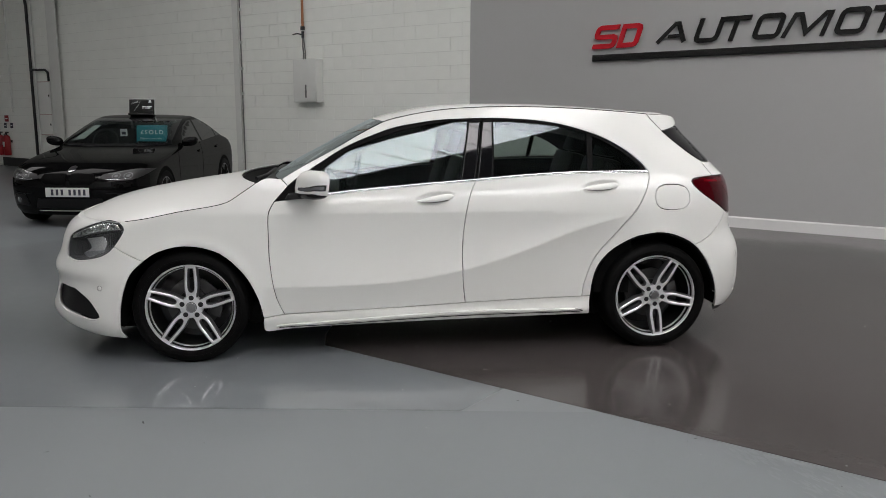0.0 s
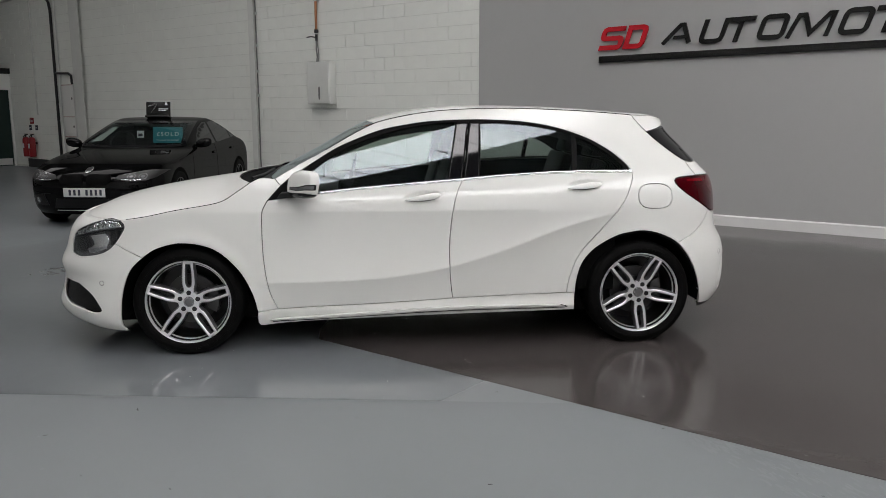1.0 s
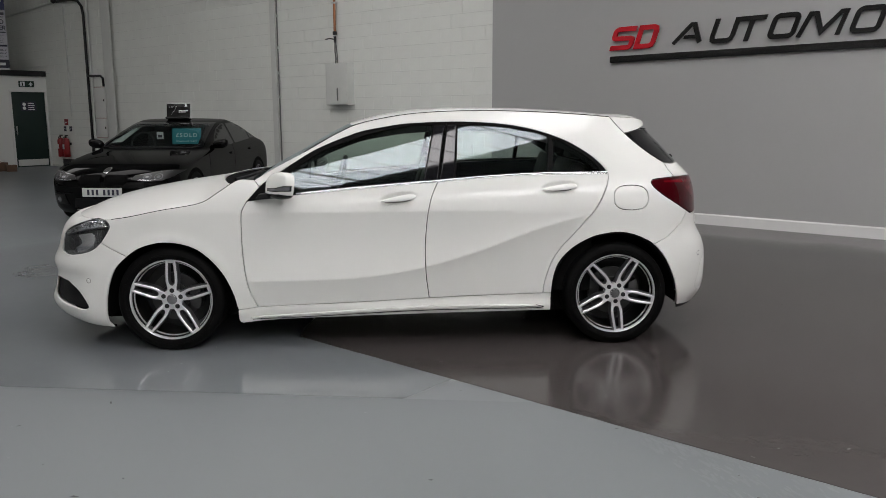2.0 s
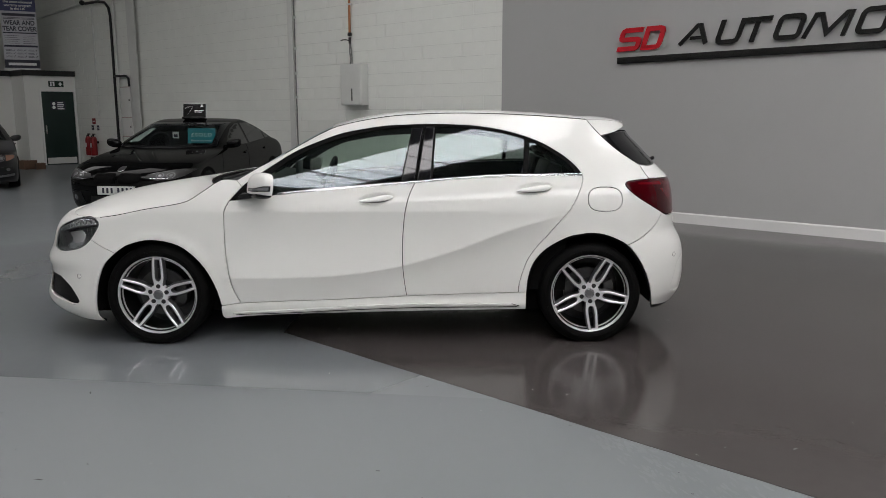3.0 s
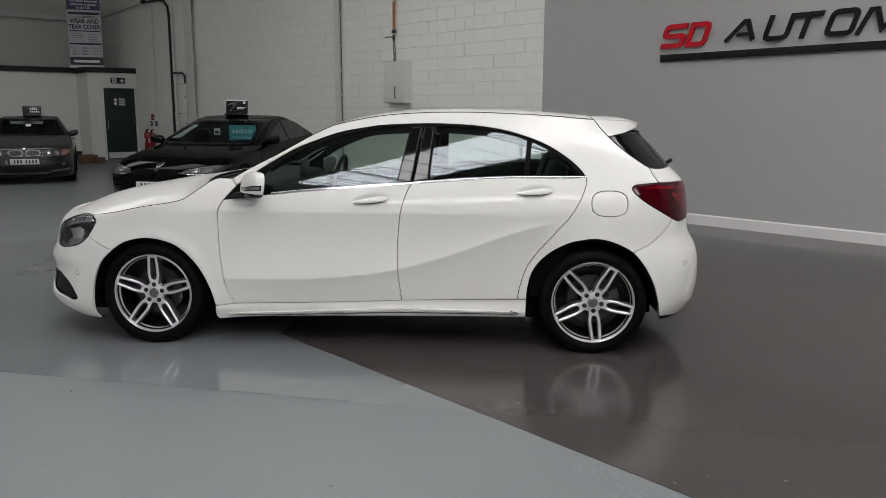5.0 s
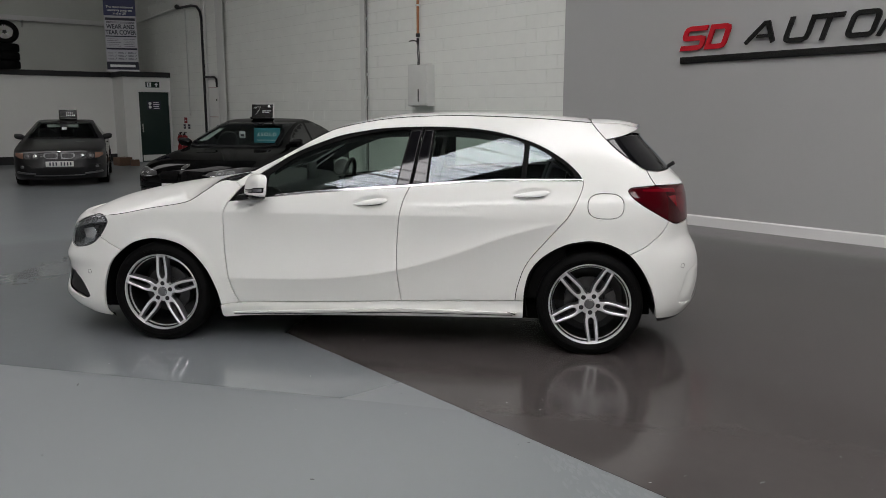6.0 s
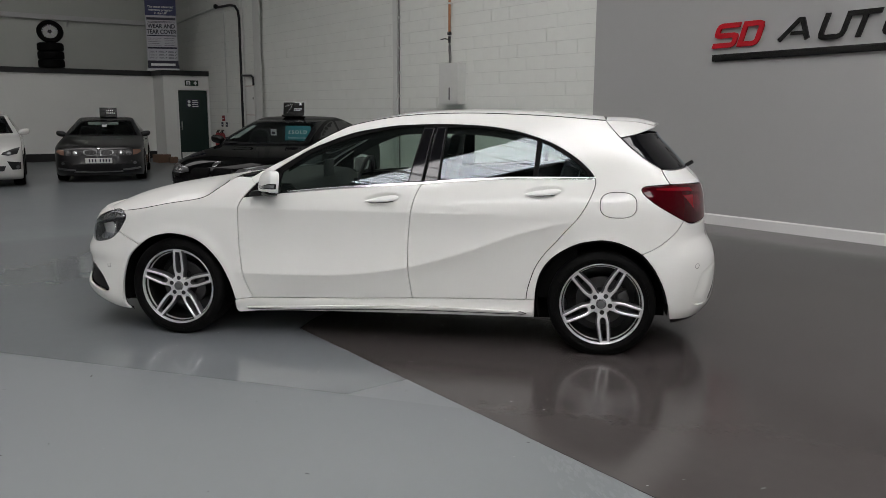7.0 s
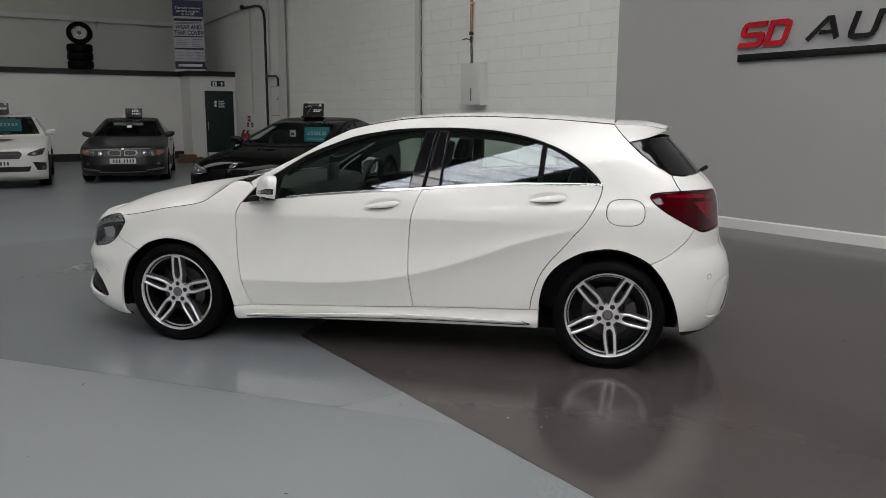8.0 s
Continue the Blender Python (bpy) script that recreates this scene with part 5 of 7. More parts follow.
def wall_sign():
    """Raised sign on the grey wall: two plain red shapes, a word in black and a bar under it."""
    s = tagged(new("wall_sign"), "raised red and black sign letters above a black bar", "sign")
    s.matrix_basis = Matrix.Translation((GREY_X, GREY_Y - 0.015, 2.2)) @ Matrix.Rotation(radians(1.8), 4, 'Z') @ Matrix.Rotation(radians(-0.75), 4, 'Y') @ Matrix.Translation((-GREY_X, 0, -2.225))
    H, Z = 0.235, 2.235
    t = 0.055

    def at(x):
        return Matrix.Translation((x, 0, Z + 0.02))
    # red shapes
    h = H / 2
    bent = [(0.285, H), (0.04, H), (0.014, H - 0.012), (0.004, H - 0.035), (0.004, h + 0.03), (0.014, h + 0.010), (0.04, h),
            (0.235, h), (0.262, h - 0.010), (0.272, h - 0.03), (0.272, 0.035), (0.262, 0.012), (0.235, 0.0), (-0.01, 0.0)]
    stroke("red_shape", bent, 0.062, False, 0.03, M_SIGNRED, s, at(-4.75))
    stroke("red_shape", [(0.03, 0.0), (0.20, 0.0), (0.232, 0.012), (0.245, 0.045), (0.245, H - 0.045), (0.232, H - 0.012), (0.20, H), (0.03, H)], 0.062, True, 0.03, M_SIGNRED, s, at(-4.42))

    def glyph(x, w, kind):
        m = at(x)
        b = t / 2
        if kind == "A":
            stroke("letter_a", [(b - 0.055, 0), (w * 0.58 - 0.06, H - 0.012), (w * 0.70 - 0.06, H - 0.012), (w - b - 0.0, 0)], t * 0.9, False, 0.03, M_SIGNBLACK, s, m)
            stroke("letter_a_bar", [(w * 0.27, 0.075), (w * 0.84, 0.075)], t * 0.75, False, 0.029, M_SIGNBLACK, s, m)
        elif kind == "U":
            stroke("letter_u", [(b, H + b), (b, 0.05), (b + 0.012, 0.014), (b + 0.04, 0), (w - b - 0.05, 0), (w - b - 0.012, 0.016), (w - b, 0.06), (w - b, H + b)], t, False, 0.03, M_SIGNBLACK, s, m)
        elif kind == "T":
            stroke("letter_t", [(0, H), (w, H)], t, False, 0.03, M_SIGNBLACK, s, m)
            stroke("letter_t_stem", [(w / 2, H - b), (w / 2, -b)], t, False, 0.03, M_SIGNBLACK, s, m)
        elif kind == "O":
            stroke("letter_o", rounded(b, w - b, 0, H, 0.05), t, True, 0.03, M_SIGNBLACK, s, m)
        elif kind == "M":
            stroke("letter_m", [(b - 0.04, -b), (b + 0.01, H - 0.01), (b + 0.075, H - 0.01), (w * 0.52 - 0.02, 0.02), (w - 0.10, H - 0.01), (w - b - 0.02, H - 0.01), (w - b - 0.03, -b)], t * 0.9, False, 0.03, M_SIGNBLACK, s, m)
        elif kind == "I":
            stroke("letter_i", [(b, H + b), (b, -b)], t, False, 0.03, M_SIGNBLACK, s, m)
        elif kind == "V":
            stroke("letter_v", [(0, H + b), (w * 0.40, 0), (w * 0.52, 0), (w, H + b)], t * 0.9, False, 0.03, M_SIGNBLACK, s, m)
        elif kind == "E":
            stroke("letter_e", [(w, H), (b, H), (b, 0), (w, 0)], t, False, 0.03, M_SIGNBLACK, s, m)
            stroke("letter_e_bar", [(b, H / 2), (w, H / 2)], t, False, 0.03, M_SIGNBLACK, s, m)
    for x, w, kind in ((-3.86, 0.34, "A"), (-3.43, 0.30, "U"), (-3.13, 0.31, "T"), (-2.74, 0.31, "O"), (-2.37, 0.46, "M"), (-1.86, 0.31, "O"), (-1.54, 0.31, "T"), (-1.15, 0.06, "I"), (-1.02, 0.34, "V"), (-0.62, 0.28, "E")):
        glyph(x, w, kind)
    box("sign_bar", -4.76, 0.1, -0.025, 0.0, 2.065, 2.15, M_SIGNBLACK, s, "black bar under the letters", 0.002)
    for x in (-4.5, -3.5, -2.5, -1.5, -0.5):
        box("stand_off", x, x + 0.02, 0.0, 0.015, 2.1, 2.12, M_STEEL, s)


wall_sign()


def column(name, x0, x1, depth, label):
    c = tagged(new(name), label, "column")
    box("flange", x0, x1, WALL_Y - depth, WALL_Y - depth + 0.014, 0, ROOF_Z - 0.002, M_STEEL, c, "", 0.003)
    box("web", (x0 + x1) / 2 - 0.01, (x0 + x1) / 2 + 0.01, WALL_Y - depth + 0.014, WALL_Y - 0.001, 0, ROOF_Z - 0.002, M_STEEL, c)
    return c


column("steel_column", -18.48, -18.05, 0.10, "white painted steel column against the block wall")
column("steel_column", -11.99, -11.83, 0.05, "narrow white painted steel column on the block wall")
c = tagged(tube("conduit", [(-11.805, WALL_Y - 0.02, 0.2), (-11.805, WALL_Y - 0.02, 6.3)], 0.011, M_CONDUIT), "thin dark cable conduit beside the column", "conduit")
for z in (1.7, 2.15, 2.62, 3.2):
    box("clip", -11.83, -11.78, WALL_Y - 0.036, WALL_Y - 0.002, z, z + 0.05, M_STEEL, c)

gas = tagged(new("copper_pipe"), "vertical copper pipe with a black valve on the block wall", "pipe")
PY, PX0 = WALL_Y - 0.05, -10.155
tube("pipe", [(PX0, PY, 2.83), (PX0, PY, 6.4)], 0.022, M_COPPER, gas)
tube("lower_pipe", [(PX0, PY, 2.27), (PX0 + 0.012, PY, 2.38), (PX0 - 0.008, PY, 2.50), (PX0, PY, 2.66)], 0.013, M_CONDUIT, gas)
tube("lower_pipe", [(PX0 + 0.045, PY, 2.27), (PX0 + 0.050, PY, 2.40), (PX0 + 0.030, PY, 2.56), (PX0 + 0.012, PY, 2.66)], 0.009, M_CONDUIT, gas)
tube("valve", [(PX0, PY, 2.64), (PX0, PY, 2.68), (PX0, PY, 2.75)], 0.024, M_BLACK, gas, "black valve body")
lathe("nut", [(0, -0.03), (0.036, -0.03), (0.04, 0), (0.036, 0.03), (0, 0.03)], M_BLACK, gas, "", 8, Matrix.Translation((PX0, PY, 2.80)) @ Matrix.Rotation(radians(90), 4, 'X'))
tube("lever", [(PX0, PY - 0.03, 2.695), (PX0 - 0.09, PY - 0.035, 2.715), (PX0 - 0.20, PY - 0.04, 2.705)], 0.010, M_BLACK, gas)
for z in (3.3, 4.4):
    box("pipe_clip", PX0 - 0.035, PX0 + 0.035, PY - 0.03, WALL_Y - 0.002, z, z + 0.03, M_STEEL, gas)

cab = tagged(new("meter_cabinet"), "white metal meter cabinet mounted on the block wall", "cabinet")
box("body", -10.30, -9.74, WALL_Y - 0.165, WALL_Y - 0.001, 1.555, 2.275, M_STEEL, cab, "", 0.008)
dr = box("door", -10.285, -9.755, WALL_Y - 0.178, WALL_Y - 0.166, 1.57, 2.26, M_STEEL, cab, "", 0.005)
box("handle", -9.985, -9.965, WALL_Y - 0.192, WALL_Y - 0.178, 1.63, 1.85, M_CONDUIT, dr, "slim grey handle", 0.004)
box("handle_slot", -10.000, -9.988, WALL_Y - 0.182, WALL_Y - 0.178, 1.64, 1.84, M_BLACK, dr)

pipe = tagged(new("black_pipe"), "black cable trunk with a bend on the wall", "pipe")
tube("riser", [(-19.40, WALL_Y - 0.07, 0.05), (-19.40, WALL_Y - 0.07, 3.85), (-19.46, WALL_Y - 0.07, 4.05), (-19.65, WALL_Y - 0.07, 4.2), (-20.0, WALL_Y - 0.07, 4.26), (-20.8, WALL_Y - 0.07, 4.28)], 0.034, M_BLACK, pipe)
tube("side_branch", [(-19.40, WALL_Y - 0.07, 2.36), (-18.75, WALL_Y - 0.07, 2.34), (-18.64, WALL_Y - 0.07, 2.28), (-18.62, WALL_Y - 0.07, 2.08)], 0.028, M_BLACK, pipe)
lathe("end_ball", [(0, -0.07), (0.05, -0.05), (0.07, 0), (0.05, 0.05), (0, 0.07)], M_BLACK, pipe, "", 20, Matrix.Translation((-20.85, WALL_Y - 0.13, 4.30)))
tagged(tube("white_pipe", [(-19.26, WALL_Y - 0.05, 0.05), (-19.26, WALL_Y - 0.05, 6.4)], 0.028, M_STEEL), "thin white pipe up the wall", "pipe")
tagged(tube("white_pipe", [(-20.55, WALL_Y - 0.03, 1.35), (-20.55, WALL_Y - 0.03, 4.2)], 0.018, M_STEEL), "thin white conduit up the wall", "pipe")

ap = tagged(new("access_panel"), "off-white access panel with pinkish edges on the wall", "panel")
box("board", -19.16, -18.62, WALL_Y - 0.06, WALL_Y - 0.002, 0.82, 2.08, M_WHITEWALL, ap, "", 0.004)
for z in (0.82, 1.30, 2.06):
    box("edge_tape", -19.16, -18.62, WALL_Y - 0.064, WALL_Y - 0.060, z, z + 0.02, M_TAPE, ap)
for z in (1.05, 1.72):
    box("latch", -18.70, -18.67, WALL_Y - 0.075, WALL_Y - 0.060, z, z + 0.05, M_BLACK, ap, "", 0.003)


def extinguisher(x):
    e = tagged(new("fire_extinguisher"), "red fire extinguisher hung low on the wall", "fire extinguisher", "fire extinguishers by the door")
    T = Matrix.Translation((x, WALL_Y - 0.12, 0)) @ Matrix.Rotation(radians(90), 4, 'X')
    lathe("cylinder", [(0, -0.28), (0.075, -0.28), (0.085, -0.31), (0.085, -0.70), (0.07, -0.76), (0.03, -0.79), (0, -0.79)][::-1], M_RED, e, "", 28, Matrix.Translation((x, WALL_Y - 0.12, 0)) @ Matrix.Rotation(radians(-90), 4, 'X'))
    tube("neck", [(x, WALL_Y - 0.12, 0.78), (x, WALL_Y - 0.12, 0.85)], 0.022, M_BLACK, e)
    box("lever", x - 0.02, x + 0.10, WALL_Y - 0.14, WALL_Y - 0.10, 0.84, 0.87, M_BLACK, e, "", 0.005)
    tube("hose", [(x - 0.02, WALL_Y - 0.12, 0.83), (x - 0.09, WALL_Y - 0.13, 0.80), (x - 0.105, WALL_Y - 0.13, 0.65), (x - 0.10, WALL_Y - 0.13, 0.45)], 0.013, M_BLACK, e)
    box("label", x - 0.04, x + 0.05, WALL_Y - 0.208, WALL_Y - 0.202, 0.5, 0.62, M_WHITEINK, e)
    box("bracket", x - 0.05, x + 0.05, WALL_Y - 0.05, WALL_Y - 0.001, 0.6, 0.66, M_BLACK, e)


extinguisher(-21.12)
extinguisher(-20.80)
for x, z, w, h, mt, lb in ((-20.95, 1.12, 0.20, 0.16, M_RED, "small red safety sign on the wall"), (-21.05, 0.96, 0.13, 0.13, M_DARKINK, "small dark safety sign on the wall"), (-20.72, 0.96, 0.13, 0.13, M_DARKINK, "small dark safety sign on the wall")):
    sg = tagged(box("safety_sign", x - w / 2, x + w / 2, WALL_Y - 0.012, WALL_Y - 0.002, z, z + h, mt, bevel=0.002), lb, "sign")
    box("print_bar", x - w * 0.3, x + w * 0.3, WALL_Y - 0.015, WALL_Y - 0.012, z + h * 0.4, z + h * 0.55, M_WHITEINK, sg)

# ---- the low end partition with its lobby and door ----
PX, LX, LY = -22.9, -22.0, 8.55
setting(prism("wall_partition", [(PX, -9.0), (PX, LY), (LX, LY), (LX, LY + 0.38), (LX - 0.12, LY + 0.38), (LX - 0.12, LY + 0.12), (PX - 0.12, LY + 0.12), (PX - 0.12, -9.0)], 'z', 0, 2.42, M_WHITEWALL), "low white painted partition with a projecting lobby", "wall")
setting(box("wall_lobby", LX - 0.12, LX, 9.87, WALL_Y, 0, 2.42, M_WHITEWALL), "white painted lobby wall beside the door", "wall")
setting(box("wall_over_door", LX - 0.12, LX, LY + 0.38, 9.87, 2.03, 2.42, M_WHITEWALL), "white painted wall over the door", "wall")
setting(prism("ledge", [(PX + 0.05, -9.0), (PX + 0.05, LY - 0.05), (LX + 0.05, LY - 0.05), (LX + 0.05, WALL_Y - 0.002), (-24.9, WALL_Y - 0.002), (-24.9, -9.0)], 'z', 2.42, 2.565, M_BLACK), "black-edged flat top of the partition", "ledge")
door = setting(new("door_1"), "closed dark green door in a white frame", "door")
leaf = box("leaf", LX - 0.06, LX - 0.02, LY + 0.42, 9.835, 0.006, 2.0, M_DOOR, door, "", 0.003)
for y0, y1, z0, z1 in ((LY + 0.36, LY + 0.415, 0, 2.06), (9.84, 9.88, 0, 2.06), (LY + 0.415, 9.84, 2.005, 2.06)):
    box("frame", LX - 0.08, LX + 0.02, y0, y1, z0, z1, M_TRIMWHITE, door, "white door frame", 0.003)
box("handle", LX - 0.02, LX + 0.05, LY + 0.46, LY + 0.49, 0.85, 1.10, M_CHROME, leaf, "steel pull handle", 0.006)
box("kick_plate", LX - 0.02, LX - 0.016, LY + 0.46, 9.80, 0.03, 0.20, M_STEEL, leaf)


def safety_plate(name, y, z, w, h, mat, label):
    p = tagged(box(name, LX + 0.001 if name == "exit_sign" else LX - 0.0195, LX + 0.012 if name == "exit_sign" else LX - 0.014, y - w / 2, y + w / 2, z, z + h, mat, bevel=0.002), label, "sign")
    return p


EY, DY = 9.38, 9.40
ex = safety_plate("exit_sign", EY, 2.13, 0.40, 0.16, M_EXITGREEN, "dark green exit sign with a white arrow over the door")
prism("arrow", [(EY + 0.05, 2.20), (EY + 0.09, 2.20), (EY + 0.09, 2.155), (EY + 0.13, 2.155), (EY + 0.13, 2.20), (EY + 0.17, 2.20), (EY + 0.11, 2.265)], 'x', LX + 0.012, LX + 0.014, M_WHITEINK, ex)
box("pictogram", LX + 0.012, LX + 0.014, EY - 0.16, EY - 0.04, 2.15, 2.27, M_WHITEINK, ex)
box("pictogram_mark", LX + 0.014, LX + 0.0155, EY - 0.12, EY - 0.09, 2.16, 2.25, M_EXITGREEN, ex)
ds = safety_plate("door_sign", DY, 1.50, 0.40, 0.25, M_DARKINK, "small sign with white print on the dark door")
for k in range(4):
    box("print_bar", LX - 0.014, LX - 0.012, DY - 0.02, DY + 0.16 - 0.02 * (k % 2), 1.525 + 0.055 * k, 1.55 + 0.055 * k, M_WHITEINK, ds)
for z in (1.53, 1.63):
    prism("pictogram", [(DY - 0.115 + 0.045 * math.cos(radians(30 * k)), z + 0.045 + 0.045 * math.sin(radians(30 * k))) for k in range(12)], 'x', LX - 0.014, LX - 0.012, M_WHITEINK, ds)
setting(box("baseboard_partition", PX, PX + 0.02, -9.0, LY, 0, 0.22, M_BLACK), "black skirting along the partition", "skirting board")
setting(box("baseboard_north", -21.3, -12.2, WALL_Y - 0.02, WALL_Y - 0.001, 0, 0.22, M_BLACK), "dark skirting along the block wall", "skirting board")
for x, y, w, d, h, a in ((-20.9, 8.05, 0.40, 0.35, 0.22, 8), (-20.55, 8.25, 0.26, 0.22, 0.16, -12), (-21.25, 8.15, 0.36, 0.30, 0.20, 3)):
    cb = tagged(new("cardboard_box"), "brown cardboard box on the floor by the lobby", "box", "cardboard boxes by the lobby")
    box("body", -w / 2, w / 2, -d / 2, d / 2, 0, h, M_CARD, cb, "", 0.006)
    box("flap", -w / 2, w / 2, -0.01, 0.01, h, h + 0.004, M_TAPE, cb)
    cb.matrix_basis = pose(x, y, 0, 0, 0, a)

# upper end wall rail, tyres and banner on the ledge
rail = tagged(new("wall_rail"), "grey steel rail along the upper end wall", "rail")
box("beam", -24.88, -24.74, -9.0, WALL_Y - 0.01, 4.04, 4.18, M_TRIMWHITE, rail, "", 0.004)
for y in (0.5, 3.2, 6.7):
    prism("bracket", [(-24.88, 3.86), (-24.88, 4.06), (-24.72, 4.06)], 'y', y, y + 0.04, M_STEEL, rail)
tube("side_run", [(-24.8, WALL_Y - 0.06, 4.12), (-20.9, WALL_Y - 0.06, 4.30)], 0.03, M_STEEL, rail)
tube("brace", [(-24.7, 9.0, 4.2), (-24.2, WALL_Y - 0.1, 6.0)], 0.03, M_STEEL, rail)


def loose_tyre(name, label, mat_rim=None):
    t = new(name)
    t["label"] = label
    lathe("ring", [(0.21, -0.09), (0.235, -0.115), (0.29, -0.122), (0.325, -0.10), (0.335, -0.06), (0.335, 0.06), (0.325, 0.10), (0.29, 0.122), (0.235, 0.115), (0.21, 0.09)], M_RUBBER, t, "", 40, closed=True)
    if mat_rim:
        lathe("rim", [(0.212, -0.10), (0.212, -0.112), (0.20, -0.105), (0.19, -0.05), (0.19, 0.10)], M_ALLOYDARK, t, "", 40)
        for i in range(5):
            a = radians(20 + 72 * i)
            for da in (-0.17, 0.17):
                tube("spoke", [(0.05 * math.cos(a), -0.085, 0.05 * math.sin(a)), (0.205 * math.cos(a + da), -0.10, 0.205 * math.sin(a + da))], 0.016, M_ALLOY, t, "bright thin spoke", 8)
        lathe("hub", [(0, -0.095), (0.05, -0.092), (0.06, -0.07)], M_ALLOYDARK, t, "", 20)
    return t


stack = tagged(new("tyre_stack"), "three stacked black tyres with a spoked wheel standing on top", "tyre stack")
for k in range(3):
    t = loose_tyre("tyre", "black tyre lying flat")
    t.parent = stack
    t.matrix_basis = pose(0, 0, 0.123 + 0.246 * k, 90, 0, 20 * k)
t = loose_tyre("standing_wheel", "black tyre with a bright spoked rim", True)
t.parent = stack
t.matrix_basis = pose(0, 0.02, 0.738 + 0.335, 0, 0, 75)
stack.matrix_basis = pose(-22.9, 5.83, 2.565) @ Matrix.Diagonal((1, 1, 0.90, 1))
t = tagged(loose_tyre("car_tyre", "black tyre lying at the back of the ledge"), "black tyre lying at the back of the ledge", "tyre")
t.matrix_basis = pose(-23.6, 9.25, 2.565 + 0.123, 90, 0, 0)

ban = tagged(new("pull_up_banner"), "pull-up banner with navy and white warranty print on the ledge", "banner")
BW, BH = 0.86, 2.05
box("sheet", -BW / 2, BW / 2, -0.004, 0.004, 0.06, BH, M_PAPER, ban)
box("base", -BW / 2 - 0.02, BW / 2 + 0.02, -0.09, 0.09, 0, 0.06, M_STEEL, ban, "", 0.01)
box("header", -BW / 2, BW / 2, -0.007, -0.0045, BH - 0.46, BH, M_BLUE, ban, "navy header")
box("footer", -BW / 2, BW / 2, -0.007, -0.0045, 0.08, 0.30, M_DARKINK, ban, "dark footer")


def bword(txt, z, size, width, mat, bold=0.012):
    lettering("print_line", txt, size, mat, ban, Matrix.Translation((0, -0.009, z)), width, 0.002, bold)


bword("The most advanced", BH - 0.22, 0.09, 0.72, M_WHITEINK)
bword("warranty program", BH - 0.31, 0.09, 0.66, M_WHITEINK)
bword("in the UK", BH - 0.40, 0.09, 0.36, M_WHITEINK)
bword("WEAR AND", 1.28, 0.17, 0.76, M_DARKINK, 0.028)
bword("TEAR COVER", 1.12, 0.17, 0.83, M_DARKINK, 0.028)
box("print_bar", -0.40, 0.40, -0.007, -0.0045, 1.46, 1.53, M_DARKINK, ban)
box("print_bar", -0.41, 0.41, -0.007, -0.0045, 0.64, 0.69, M_DARKINK, ban)
for z in (1.41, 1.38):
    box("print_bar", -0.38, 0.38, -0.007, -0.0045, z, z + 0.012, M_DARKINK, ban)
box("print_bar", -0.41, 0.41, -0.007, -0.0045, 1.00, 1.03, M_DARKINK, ban)
for k in range(5):
    box("print_bar", 0.06, 0.36 - 0.04 * (k % 2), -0.007, -0.0045, 0.735 + 0.05 * k, 0.743 + 0.05 * k, M_DARKINK, ban)
    box("print_bar", -0.38, -0.02 - 0.05 * (k % 2), -0.007, -0.0045, 0.735 + 0.05 * k, 0.743 + 0.05 * k, M_DARKINK, ban)
for k in range(3):
    for q in range(3):
        box("print_bar", -0.38 + 0.27 * q, -0.22 + 0.27 * q, -0.007, -0.0045, 0.365 + 0.085 * k, 0.374 + 0.085 * k, M_DARKINK, ban)
        box("print_bar", -0.38 + 0.27 * q, -0.24 + 0.27 * q, -0.007, -0.0045, 0.390 + 0.085 * k, 0.399 + 0.085 * k, M_DARKINK, ban)
        tube("tick", [(-0.20 + 0.27 * q, -0.006, 0.385 + 0.085 * k), (-0.185 + 0.27 * q, -0.006, 0.365 + 0.085 * k), (-0.155 + 0.27 * q, -0.006, 0.41 + 0.085 * k)], 0.006, M_DARKINK, ban, "", 6)
box("print_bar", -0.34, 0.34, -0.010, -0.0072, 0.15, 0.22, M_WHITEINK, ban)
ban.matrix_basis = pose(-22.7, 8.82, 2.565, 0, 0, 68)

# ---- the other cars ----
M_BLACKPAINT = material("black_car_paint", (0.0018, 0.0018, 0.002), 0.4, spec=0.0, var=0.05, scale=3, coat=0.42, coat_rough=0.01)
M_GREYPAINT = material("dark_grey_metallic_paint", (0.017, 0.0165, 0.018), 0.34, metal=0.5, var=0.06, scale=40, coat=0.9, coat_rough=0.02)
M_WHITEPAINT = material("plain_white_car_paint", (0.62, 0.62, 0.60), 0.5, spec=0.0, var=0.015, scale=2, coat=1.0, coat_rough=0.02)
M_DARKGLASS = material("dark_side_glass", (0.004, 0.005, 0.005), 0.04, var=0.1, scale=2, spec=0.5)
M_SCREEN = glass_material("tinted_windscreen", (0.72, 0.77, 0.75), 0.9)
M_AMBER = material("amber_lamp", (0.22, 0.12, 0.085), 0.15, var=0.1, scale=9, coat=0.8)
M_PLATE = material("white_number_plate", (0.62, 0.62, 0.60), 0.4, var=0.03, scale=9)
# pale colour that paints daylight through the cabin onto opaque patches
M_CABINLIGHT = material("painted_cabin_light", (0.16, 0.20, 0.18), 0.1, var=0.1, scale=2)


